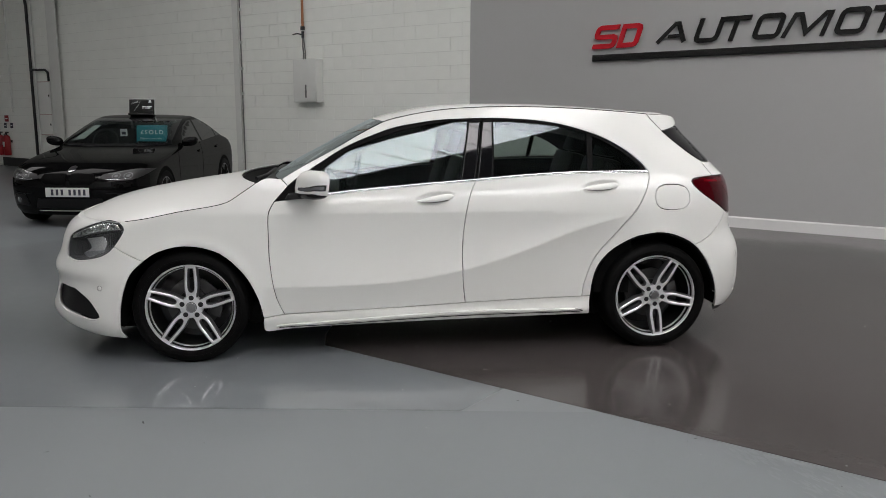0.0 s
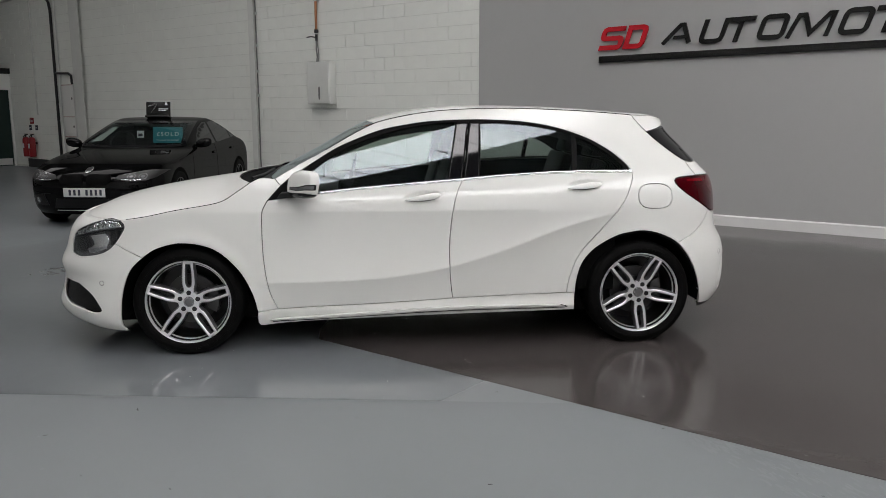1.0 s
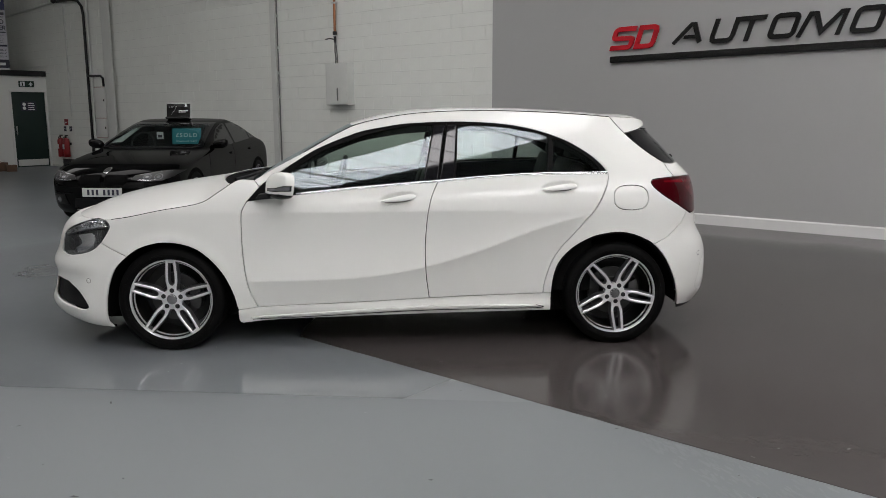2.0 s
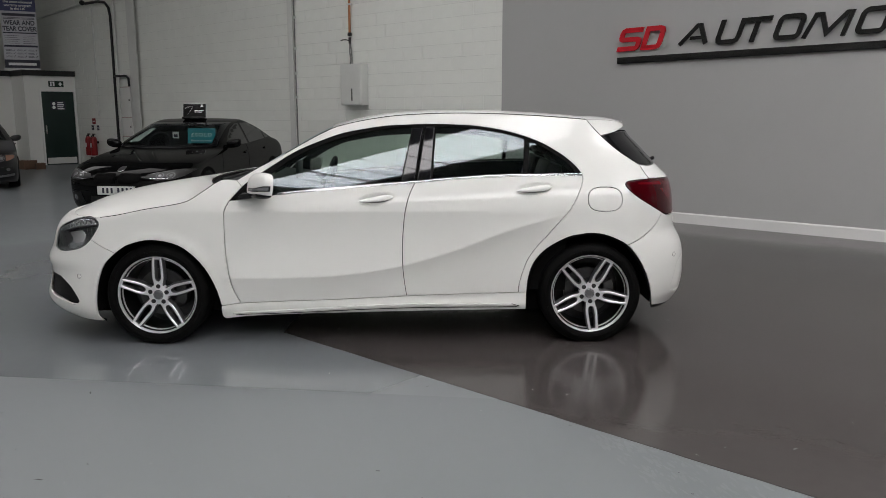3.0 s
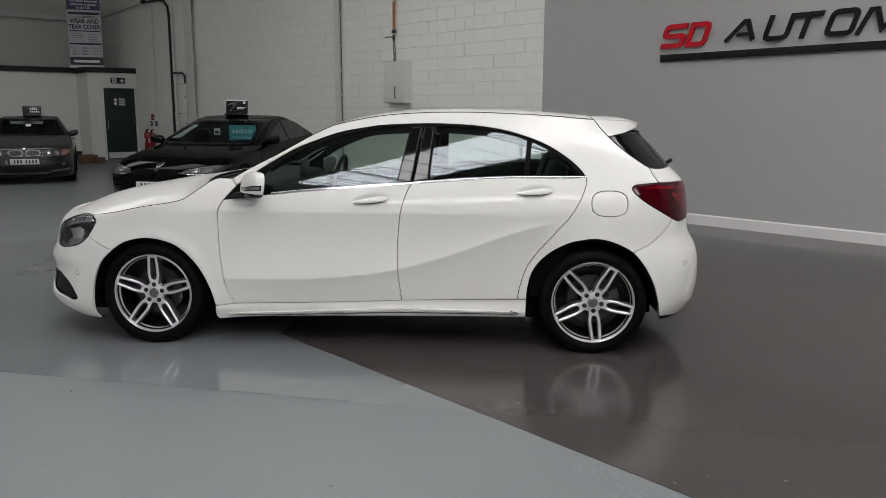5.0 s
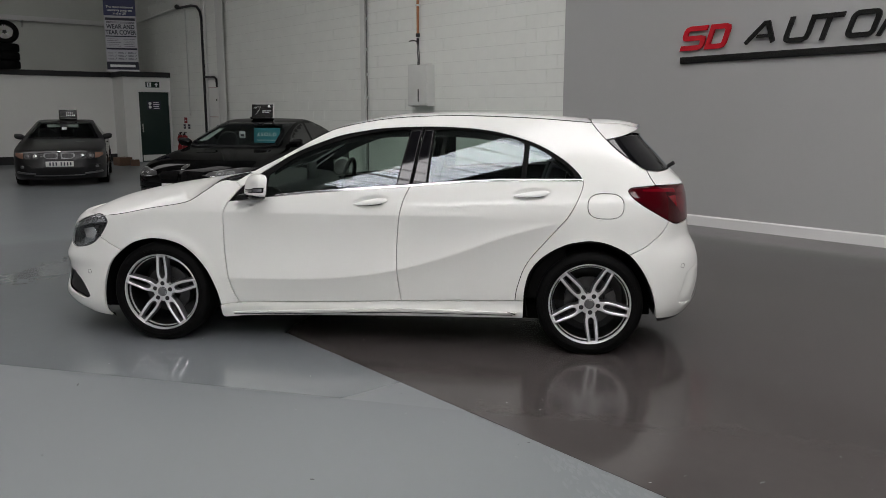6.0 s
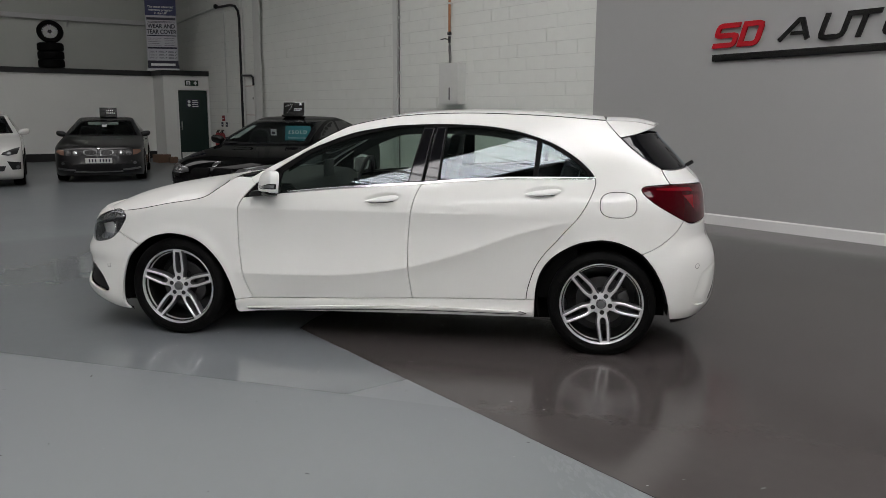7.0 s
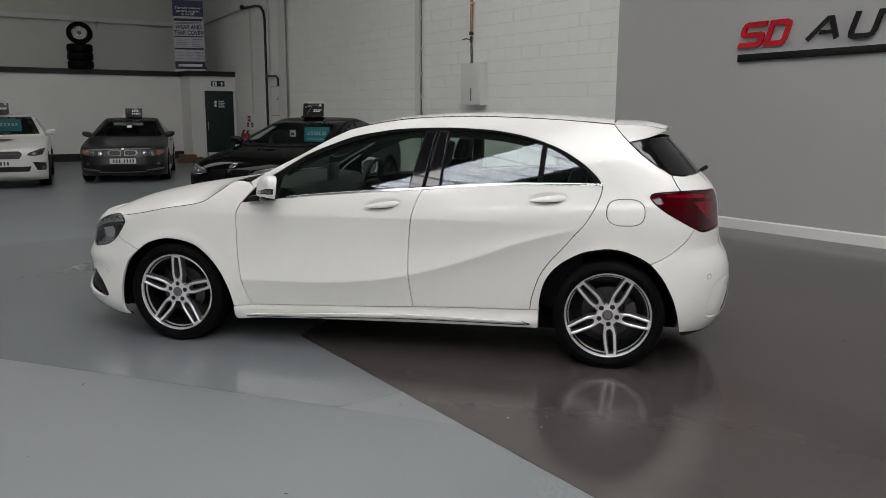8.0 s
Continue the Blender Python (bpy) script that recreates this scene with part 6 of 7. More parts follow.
class Shape:
    """The form of a car's body: nose and tail lines by height, width, and how it draws in."""

    def __init__(self, nose, tail, width, belt, lean, lf=0.62, lr=0.6, p=2.5):
        self.nose, self.tail, self.width, self.belt, self.lean, self.lf, self.lr, self.p = nose, tail, width, belt, lean, lf, lr, p

    def wide(self, z):
        return self.width - 0.10 * soft(z - self.belt + 0.12, 0.04) * 1.2 - self.lean * soft(z - self.belt, 0.03) - 0.25 * max(0.0, 0.42 - z) ** 2

    def round_front(self, z):
        """How far back the rounding of the nose reaches; less at the windscreen."""
        return self.lf * (1 - 0.38 * smooth_step(self.belt, self.belt + 0.16, z))

    def half(self, x, z):
        y = self.wide(z)
        k = min(1.0, max(0.0, x - along(self.nose, z)) / self.round_front(z))
        y *= max(0.0, 1 - (1 - k) ** self.p) ** (1 / self.p)
        k = min(1.0, max(0.0, along(self.tail, z) - x) / self.lr)
        return y * max(0.0, 1 - (1 - k) ** self.p) ** (1 / self.p)

    def front(self, y, z):
        """The place along the car of the nose at a place across it and a height."""
        q = min(0.999, abs(y) / self.wide(z))
        return along(self.nose, z) + self.round_front(z) * (1 - (1 - q ** self.p) ** (1 / self.p))


def levels(S, z0, z1, step=0.022):
    """Heights so close that no row of the body is long."""
    out, z = [z0], z0
    while z < z1 - 1e-4:
        dz = step
        while dz > 0.0012 and (abs(along(S.nose, z + dz) - along(S.nose, z)) > 0.06 or abs(along(S.tail, z + dz) - along(S.tail, z)) > 0.06):
            dz *= 0.7
        z = min(z1, z + dz)
        out.append(z)
    return out


def shell(S, z0, z1, mat, car, n=22, screen=None):
    verts, faces = [], []
    zs = levels(S, z0, z1)
    m = 0
    for z in zs:
        a, b = along(S.nose, z), along(S.tail, z)
        ring = []
        xs = [a + min(S.lf, (b - a) / 2) * (i / n) ** 2.2 for i in range(n + 1)]
        xe = [b - min(S.lr, (b - a) / 2) * (i / n) ** 2.2 for i in range(n + 1)]
        mid = [xs[-1] + (xe[-1] - xs[-1]) * i / 14 for i in range(1, 14)]
        line = xs + mid + xe[::-1]
        for x in line:
            ring.append((x, -S.half(x, z), z))
        for x in line[::-1][1:-1]:
            ring.append((x, S.half(x, z), z))
        m = len(ring)
        verts += ring
    for i in range(len(zs) - 1):
        for j in range(m):
            k = (j + 1) % m
            if screen:
                za, zb, ya, yb = screen
                c = [sum(verts[q][w] for q in (i * m + j, i * m + k, (i + 1) * m + k, (i + 1) * m + j)) / 4 for w in range(3)]
                if za < c[2] < zb and c[0] < 0.45 and abs(c[1]) < ya + (yb - ya) * (c[2] - za) / (zb - za):
                    continue
            faces.append((i * m + j, i * m + k, (i + 1) * m + k, (i + 1) * m + j))
    top = (len(zs) - 1) * m
    faces.append(tuple(range(top, top + m)))
    bm = bmesh.new()
    bv = [bm.verts.new(v) for v in verts]
    for f in faces:
        bm.faces.new([bv[i] for i in f])
    bmesh.ops.remove_doubles(bm, verts=bm.verts, dist=1e-5)
    return part("body", bm, mat, car)


def on_side(name, S, loop, mat, car, off=0.003, sd=-1, label="", step=0.05, lip=0.002, depth=0.006, holes=()):
    return panel(name, [loop] + list(holes), mat, car, S.half, off=off, gap=0, lip=lip, depth=depth, step=step, side=sd, label=label)


def on_front(name, S, loop, mat, car, off=0.004, label="", step=0.03, lip=0.002, depth=0.008, holes=(), bulge=None):
    """A piece laid on the nose: its outline is given across the car and in height."""
    ob = panel(name, [loop] + list(holes), mat, car, lambda a, c: -S.front(a, c), off=off + 0.007, gap=0, lip=lip, depth=depth + 0.007, step=step, side=1, label=label, bulge=bulge)
    if car.type != 'MESH':
        ob.rotation_euler = (0, 0, radians(90))
    return ob


def poly(*pts, step=0.02):
    segs = []
    for a, b in zip(pts, pts[1:] + pts[:1]):
        segs.append([a, b])
    return loop_of(*segs, step=step)


def flipped(loop):
    return [Vector((-p.x, p.y)) for p in loop]


def far_wheel(car, cx, sd, yo, r, mat, spokes=5, angle=0, double=True):
    w = new("wheel")
    w.parent = car
    T = Matrix.Translation((cx, 0, r))
    ri = r * 0.74

    def L(name, prof, mt, seg=48, lab=""):
        return lathe(name, [(q, sd * (yo + y)) for q, y in prof], mt, w, lab, seg, T)
    L("tyre", [(ri, -0.2), (r * 0.94, -0.21), (r, -0.18), (r, -0.03), (r * 0.97, -0.005), (r * 0.86, 0.004), (ri * 1.02, -0.004), (ri * 0.97, -0.02)], M_RUBBER, 48, "black tyre")
    L("rim", [(ri * 1.01, -0.012), (ri * 0.97, -0.004), (ri * 0.93, -0.02), (ri * 0.88, -0.12)], mat)
    L("well", [(ri * 0.9, -0.10), (ri * 0.5, -0.11), (0, -0.11)], M_VOID)
    for i in range(spokes):
        a = radians(angle + 360 / spokes * i)
        for da in ((-0.16, 0.16) if double else (0,)):
            tube("spoke", [(cx + 0.03 * math.cos(a), sd * (yo - 0.03), r + 0.03 * math.sin(a)), (cx + ri * 0.96 * math.cos(a + da), sd * (yo - 0.018), r + ri * 0.96 * math.sin(a + da))], 0.014 if double else 0.022, mat, w, "", 8)
    L("hub", [(0, -0.012), (0.05, -0.014), (0.06, -0.04)], mat, 24)
    return w


def side_details(S, car, axles, r, yo, paint, wheel_mat, glass, mirror_at, handles, angle=0, spokes=5, double=True, mirror_mat=None):
    """What both flanks of a far car have: wheels, arches, windows, mirrors, handles, door gaps."""
    for sd in (-1, 1):
        for k, cx in enumerate(axles):
            # the body is not cut: a dark disc paints the shade of the arch
            lp = [Vector((cx + (r + 0.05) * math.cos(radians(a)), r + (r + 0.05) * math.sin(radians(a)))) for a in range(-24, 205, 6)]
            on_side("wheel_arch_disc", S, lp, M_VOID, car, 0.002, sd, "dark disc laid on the flank in place of a shaded wheel arch", 0.05)
            far_wheel(car, cx, sd, yo, r, wheel_mat, spokes, angle + 17 * k, double)
        for lp in glass:
            on_side("side_window", S, lp, M_DARKGLASS, car, 0.003, sd, "dark side window")
        for x, z, w in handles:
            on_side("door_handle", S, oval(x, z, w, 0.016, 2.4, 24), paint, car, 0.022, sd, "", 0.03, 0.004, 0.03)
        m = new("door_mirror")
        m.parent = car
        x, y, z = mirror_at
        bm = bmesh.new()
        bmesh.ops.create_uvsphere(bm, u_segments=20, v_segments=12, radius=1)
        for v in bm.verts:
            c = v.co
            v.co = Vector((x + 0.070 * math.copysign(abs(c.x) ** 0.8, c.x), sd * (y - 0.015 + 0.110 * math.copysign(abs(c.y) ** 0.75, c.y)), z + 0.064 * math.copysign(abs(c.z) ** 0.75, c.z) + 0.02 * c.y))
        part("shell", bm, mirror_mat or paint, m)
        tube("arm", [(x + 0.02, sd * (y - 0.20), z - 0.05), (x + 0.01, sd * (y - 0.06), z - 0.035)], 0.022, M_BLACKPLASTIC, m)


def windscreen(S, car, z0, z1, y0, y1, label):
    def ring(d):
        a, b, c, e = y0 - d, y1 - d, z0 + 0.35 * d, z1 - 0.5 * d
        return loop_of([(-a, c), (0, c - 0.012), (a, c)], [(a, c), (b, e)], [(b, e), (0, e + 0.004), (-b, e)], [(-b, e), (-a, c)], step=0.03)
    g = on_front("windscreen", S, ring(0.02), M_SCREEN, car, 0.002, label, 0.05, 0, 0)
    on_front("screen_border", S, ring(-0.02), M_GLOSSBLACK, g, 0.004, "black border of the windscreen", 0.05, 0.001, 0.004, holes=[ring(0.05)])
    xa = S.front(0, z0)
    box("dashboard", xa + 0.12, xa + 0.55, -y0 + 0.06, y0 - 0.06, z0 - 0.30, z0 - 0.02, M_BLACKPLASTIC, car, "", 0.03)
    for cy in (-0.36, 0.36):
        prism("seat_back", [(xa + 1.15, z0 - 0.4), (xa + 1.25, z0 - 0.4), (xa + 1.42, z0 + 0.17), (xa + 1.33, z0 + 0.19)], 'y', cy - 0.22, cy + 0.22, M_BLACKPLASTIC, car, "", 0.02)
        prism("headrest", [(xa + 1.33, z0 + 0.18), (xa + 1.43, z0 + 0.18), (xa + 1.45, z0 + 0.30), (xa + 1.37, z0 + 0.30)], 'y', cy - 0.12, cy + 0.12, M_BLACKPLASTIC, car, "", 0.02)
    pts = [(xa + 0.66 + 0.06 * math.cos(a), 0.36 + 0.18 * math.sin(a), z0 + 0.02 + 0.16 * math.cos(a)) for a in [2 * math.pi * i / 28 for i in range(28)]]
    tube("steering_wheel", pts, 0.015, M_BLACKPLASTIC, car, "", 8, True)
    return g


def plate(S, car, y, z, w=0.52, h=0.11, x=None):
    """A white plate whose characters are plain dark bars."""
    p = new("number_plate")
    p.parent = car
    x = min(S.front(y - w / 2, z), S.front(y + w / 2, z), S.front(y, z)) - 0.012 if x is None else x
    box("board", x - 0.008, x, y - w / 2, y + w / 2, z - h / 2, z + h / 2, M_PLATE, p, "", 0.003)
    for k in range(7):
        u = y - w / 2 + 0.055 + k * 0.058 + (0.035 if k > 3 else 0)
        box("character_bar", x - 0.011, x - 0.008, u - 0.014, u + 0.014, z - h * 0.32, z + h * 0.32, M_DARKINK, p)
    return p


def roof_sign(x, y, z, rz, w, h, label, grid=False):
    s = tagged(new("roof_sign"), label, "sign")
    box("board", -w / 2, w / 2, -0.012, 0.012, 0.03, h, M_SIGNBLACK, s, "", 0.004)
    box("edge", -w / 2 - 0.012, w / 2 + 0.012, 0.0125, 0.02, 0.025, h + 0.012, M_STEEL, s)
    box("foot", -w * 0.48, w * 0.48, -0.09, 0.09, 0.0, 0.03, M_SIGNBLACK, s, "", 0.006)
    if grid:
        for i in range(5):
            for j in range(2):
                if i + j < 5:
                    box("print_block", (-0.10 + 0.105 * i) * w, (-0.035 + 0.105 * i) * w, -0.0145, -0.012, (0.36 + 0.26 * j) * h, (0.52 + 0.26 * j) * h, M_WHITEINK, s)
        box("print_bar", 0.0, 0.18 * w, -0.0145, -0.012, 0.86 * h, 0.88 * h, M_WHITEINK, s)
    else:
        for u0, u1, v in ((0.02, 0.20, 0.53), (0.22, 0.42, 0.53), (0.02, 0.10, 0.44), (0.13, 0.34, 0.44), (0.28, 0.40, 0.80)):
            box("print_bar", u0 * w, u1 * w, -0.0145, -0.012, v * h, v * h + 0.013, M_WHITEINK, s)
        prism("print_mark", [((0.34 + 0.045 * math.cos(radians(45 * k))) * w, 0.90 * h + 0.016 * math.sin(radians(45 * k))) for k in range(8)], 'y', -0.0145, -0.012, M_WHITEINK, s)
        tube("scrawl", [((-0.40 + 0.035 * i) * w, -0.0135, (0.74 + 0.015 * i + (0.05 if i % 2 else -0.05)) * h) for i in range(9)], 0.0022, M_WHITEINK, s, "", 6)
        tube("scrawl", [(-w * 0.3, -0.0135, h * 0.30), (-w * 0.15, -0.0135, h * 0.6), (-w * 0.05, -0.0135, h * 0.88)], 0.0015, M_STEEL, s, "", 6)
    s.matrix_basis = pose(x, y, z, -8, 0, rz)
    return s


def price_card(S, car_m, y, z, w, h, words, small, label):
    """A printed card that stands behind the windscreen's glass."""
    c = tagged(new("price_card"), label, "card")
    box("card", -w / 2, w / 2, -0.003, 0.003, -h / 2, h / 2, M_TEAL, c, "", 0.002)
    lettering("words", words, h * 0.34, M_WHITEINK, c, Matrix.Translation((0, -0.005, 0.012)), w * 0.74, 0.002, 0.016, 1.35)
    if small:
        lettering("words", small, h * 0.17, M_WHITEINK, c, Matrix.Translation((0, -0.005, -h * 0.32)), w * 0.74, 0.002)
    m = pose(S.front(y, z + h / 2) + 0.05, y, z, 0, 0, -90) @ pose(0, 0, 0, -8, 0, 0)
    c.matrix_basis = car_m @ m
    return c


# black four-door coupe
def black_saloon(m):
    car = tagged(new("saloon_car"), "glossy black four-door coupe parked by the block wall", "car")
    S = Shape([(0.15, -2.06), (0.22, -2.15), (0.36, -2.19), (0.52, -2.20), (0.62, -2.17), (0.70, -2.05), (0.77, -1.85), (0.85, -1.42), (0.905, -1.05), (0.925, -0.96), (1.06, -0.62), (1.20, -0.24), (1.28, 0.02), (1.325, 0.28), (1.345, 0.55)],
              [(0.2, 2.14), (0.4, 2.26), (0.7, 2.28), (0.90, 2.25), (0.965, 2.14), (1.01, 1.94), (1.10, 1.70), (1.20, 1.41), (1.28, 1.10), (1.325, 0.84), (1.345, 0.64)], 0.885, 0.86, 0.31, lr=0.50)
    shell(S, 0.15, 1.345, M_BLACKPAINT, car, 22, (0.965, 1.268, 0.70, 0.57))
    car.matrix_basis = m
    win_f = poly((-0.56, 0.93), (-0.30, 1.08), (-0.04, 1.19), (0.20, 1.262), (0.30, 1.270), (0.36, 0.96))
    win_r = poly((0.43, 0.965), (0.37, 1.272), (0.66, 1.276), (0.92, 1.252), (1.14, 1.20), (1.19, 1.01))
    win_q = poly((1.225, 1.015), (1.185, 1.17), (1.36, 1.09), (1.42, 1.03))
    side_details(S, car, (-1.36, 1.37), 0.325, 0.897, M_BLACKPAINT, M_ALLOYGREY, (win_f, win_r, win_q), (-0.50, 0.955, 0.985), ((0.18, 0.83, 0.10), (1.08, 0.86, 0.10)), 10, 5, True)
    windscreen(S, car, 0.955, 1.278, 0.73, 0.60, "dark raked windscreen with cards behind it")
    # opaque patch on the glass, painted as daylight coming through the far side window
    on_front("cabin_light_patch", S, poly((0.62, 1.00), (0.44, 1.02), (0.40, 1.20), (0.50, 1.20)), M_CABINLIGHT, car, 0.006, "pale green patch painted on the windscreen as light through the cabin", 0.04, 0, 0.001)
    for sd in (1, -1):
        def F(lp):
            return lp if sd > 0 else flipped(lp)[::-1]
        lamp = F(loop_of([(0.36, 0.600), (0.55, 0.570), (0.70, 0.575)], [(0.70, 0.575), (0.80, 0.62), (0.870, 0.690)], [(0.870, 0.690), (0.70, 0.700), (0.40, 0.650)], [(0.40, 0.650), (0.36, 0.600)]))
        h = on_front("headlamp", S, lamp, M_BLACK, car, 0.004, "slim headlamp with two ringed lenses")
        for cy in (0.545, 0.665):
            on_front("lens_ring", S, F(oval(cy, 0.628, 0.046, 0.037, 2.0, 24)), M_LAMPGLASS, h, 0.008, "", 0.02, holes=[F(oval(cy, 0.628, 0.036, 0.029, 2.0, 24))])
            on_front("lens", S, F(oval(cy, 0.628, 0.020, 0.016, 2.0, 16)), M_LAMPGLASS, h, 0.008, "", 0.02)
        on_front("light_strip", S, F(loop_of([(0.45, 0.660), (0.70, 0.695), (0.82, 0.682)], [(0.82, 0.682), (0.70, 0.686), (0.45, 0.650)], [(0.45, 0.650), (0.45, 0.660)])), M_LAMPGLASS, h, 0.009, "pale light strip", 0.02)
        on_front("light_strip", S, F(loop_of([(0.44, 0.598), (0.56, 0.592), (0.70, 0.598)], [(0.70, 0.598), (0.56, 0.584), (0.44, 0.590)], [(0.44, 0.590), (0.44, 0.598)])), M_CHROME, h, 0.007, "", 0.02)
        kid = F(loop_of([(0.03, 0.525), (0.27, 0.535)], [(0.27, 0.535), (0.32, 0.59), (0.30, 0.655)], [(0.30, 0.655), (0.06, 0.660), (0.025, 0.645)], [(0.025, 0.645), (0.03, 0.525)]))
        g = on_front("grille", S, kid, M_VOID, car, 0.010, "black kidney-shaped grille half", 0.03, 0.006, 0.012)
        for k in range(6):
            u = 0.06 + 0.04 * k
            on_front("slat", S, F(poly((u, 0.545), (u + 0.010, 0.545), (u + 0.010, 0.645), (u, 0.645))), M_VOID, g, 0.012, "", 0.05, 0, 0.004)
        fog = F(oval(0.66, 0.335, 0.040, 0.034, 2.0, 24))
        on_front("fog_lamp", S, fog, M_LAMPGLASS, car, 0.006, "small round fog lamp")
        on_front("bumper_intake", S, F(poly((0.50, 0.27), (0.76, 0.28), (0.74, 0.40), (0.56, 0.41))), M_BLACKPLASTIC, car, 0.003, "dark side intake")
        on_front("bumper_blade", S, F(loop_of([(0.44, 0.43), (0.60, 0.425), (0.76, 0.44)], [(0.76, 0.44), (0.60, 0.418), (0.44, 0.42)], [(0.44, 0.42), (0.44, 0.43)])), M_GLOSSBLACK, car, 0.014, "", 0.03)
    on_front("lower_grille", S, poly((-0.42, 0.24), (0.42, 0.24), (0.38, 0.36), (-0.38, 0.36)), M_BLACKPLASTIC, car, 0.003, "dark lower grille")
    on_front("splitter", S, poly((-0.40, 0.205), (0.40, 0.205), (0.40, 0.214), (-0.40, 0.214)), M_STEEL, car, 0.006, "pale lower bar")
    on_front("badge", S, oval(0.0, 0.708, 0.044, 0.034, 2.0, 28), M_CHROME, car, 0.006, "round metal badge with a plain face")
    plate(S, car, 0.0, 0.44)
    for sd in (-1, 1):
        gap = loop_of([(-0.78, 0.86), (-0.80, 0.6), (-0.74, 0.30)], [(-0.74, 0.30), (-0.735, 0.30)], [(-0.735, 0.30), (-0.793, 0.6), (-0.774, 0.86)], [(-0.774, 0.86), (-0.78, 0.86)])
        on_side("door_gap", S, gap, M_VOID, car, 0.0015, sd, "", 0.05, 0, 0.001)
        gap = loop_of([(0.27, 0.95), (0.25, 0.6), (0.27, 0.28)], [(0.27, 0.28), (0.276, 0.28)], [(0.276, 0.28), (0.256, 0.6), (0.276, 0.95)], [(0.276, 0.95), (0.27, 0.95)])
        on_side("door_gap", S, gap, M_VOID, car, 0.0015, sd, "", 0.05, 0, 0.001)
        on_side("sill_shine", S, poly((-0.95, 0.24), (0.95, 0.26), (0.95, 0.29), (-0.95, 0.27)), M_BLACKPAINT, car, 0.02, sd, "", 0.06, 0.004, 0.03)
    return car, S


HB = radians(-54)
front_at = Vector((-9.15, 4.97, 0))
m_black = Matrix.Translation(front_at + Vector((-math.cos(HB), -math.sin(HB), 0)) * 2.20) @ Matrix.Rotation(HB + math.pi, 4, 'Z')
black_car, SB = black_saloon(m_black)
sgn = m_black @ Vector((0.28, 0.0, 1.33))
roof_sign(sgn.x, sgn.y, sgn.z, -54 + 90 + 3, 0.36, 0.24, "small black display board standing on the car roof")
price_card(SB, m_black, -0.30, 1.085, 0.44, 0.23, "\u00a3SOLD", "Finance me today!", "teal card with white print behind the windscreen")
c = tagged(box("permit_card", -0.05, 0.05, -0.003, 0.003, -0.05, 0.05, M_WHITEINK, bevel=0.001), "small white card behind the windscreen", "card")
box("print_bar", -0.03, 0.03, -0.006, -0.003, -0.03, 0.01, M_DARKINK, c)
px = SB.front(0.04, 1.11)
c.matrix_basis = m_black @ pose(px + 0.16, 0.04, 1.10, 0, 0, -90)


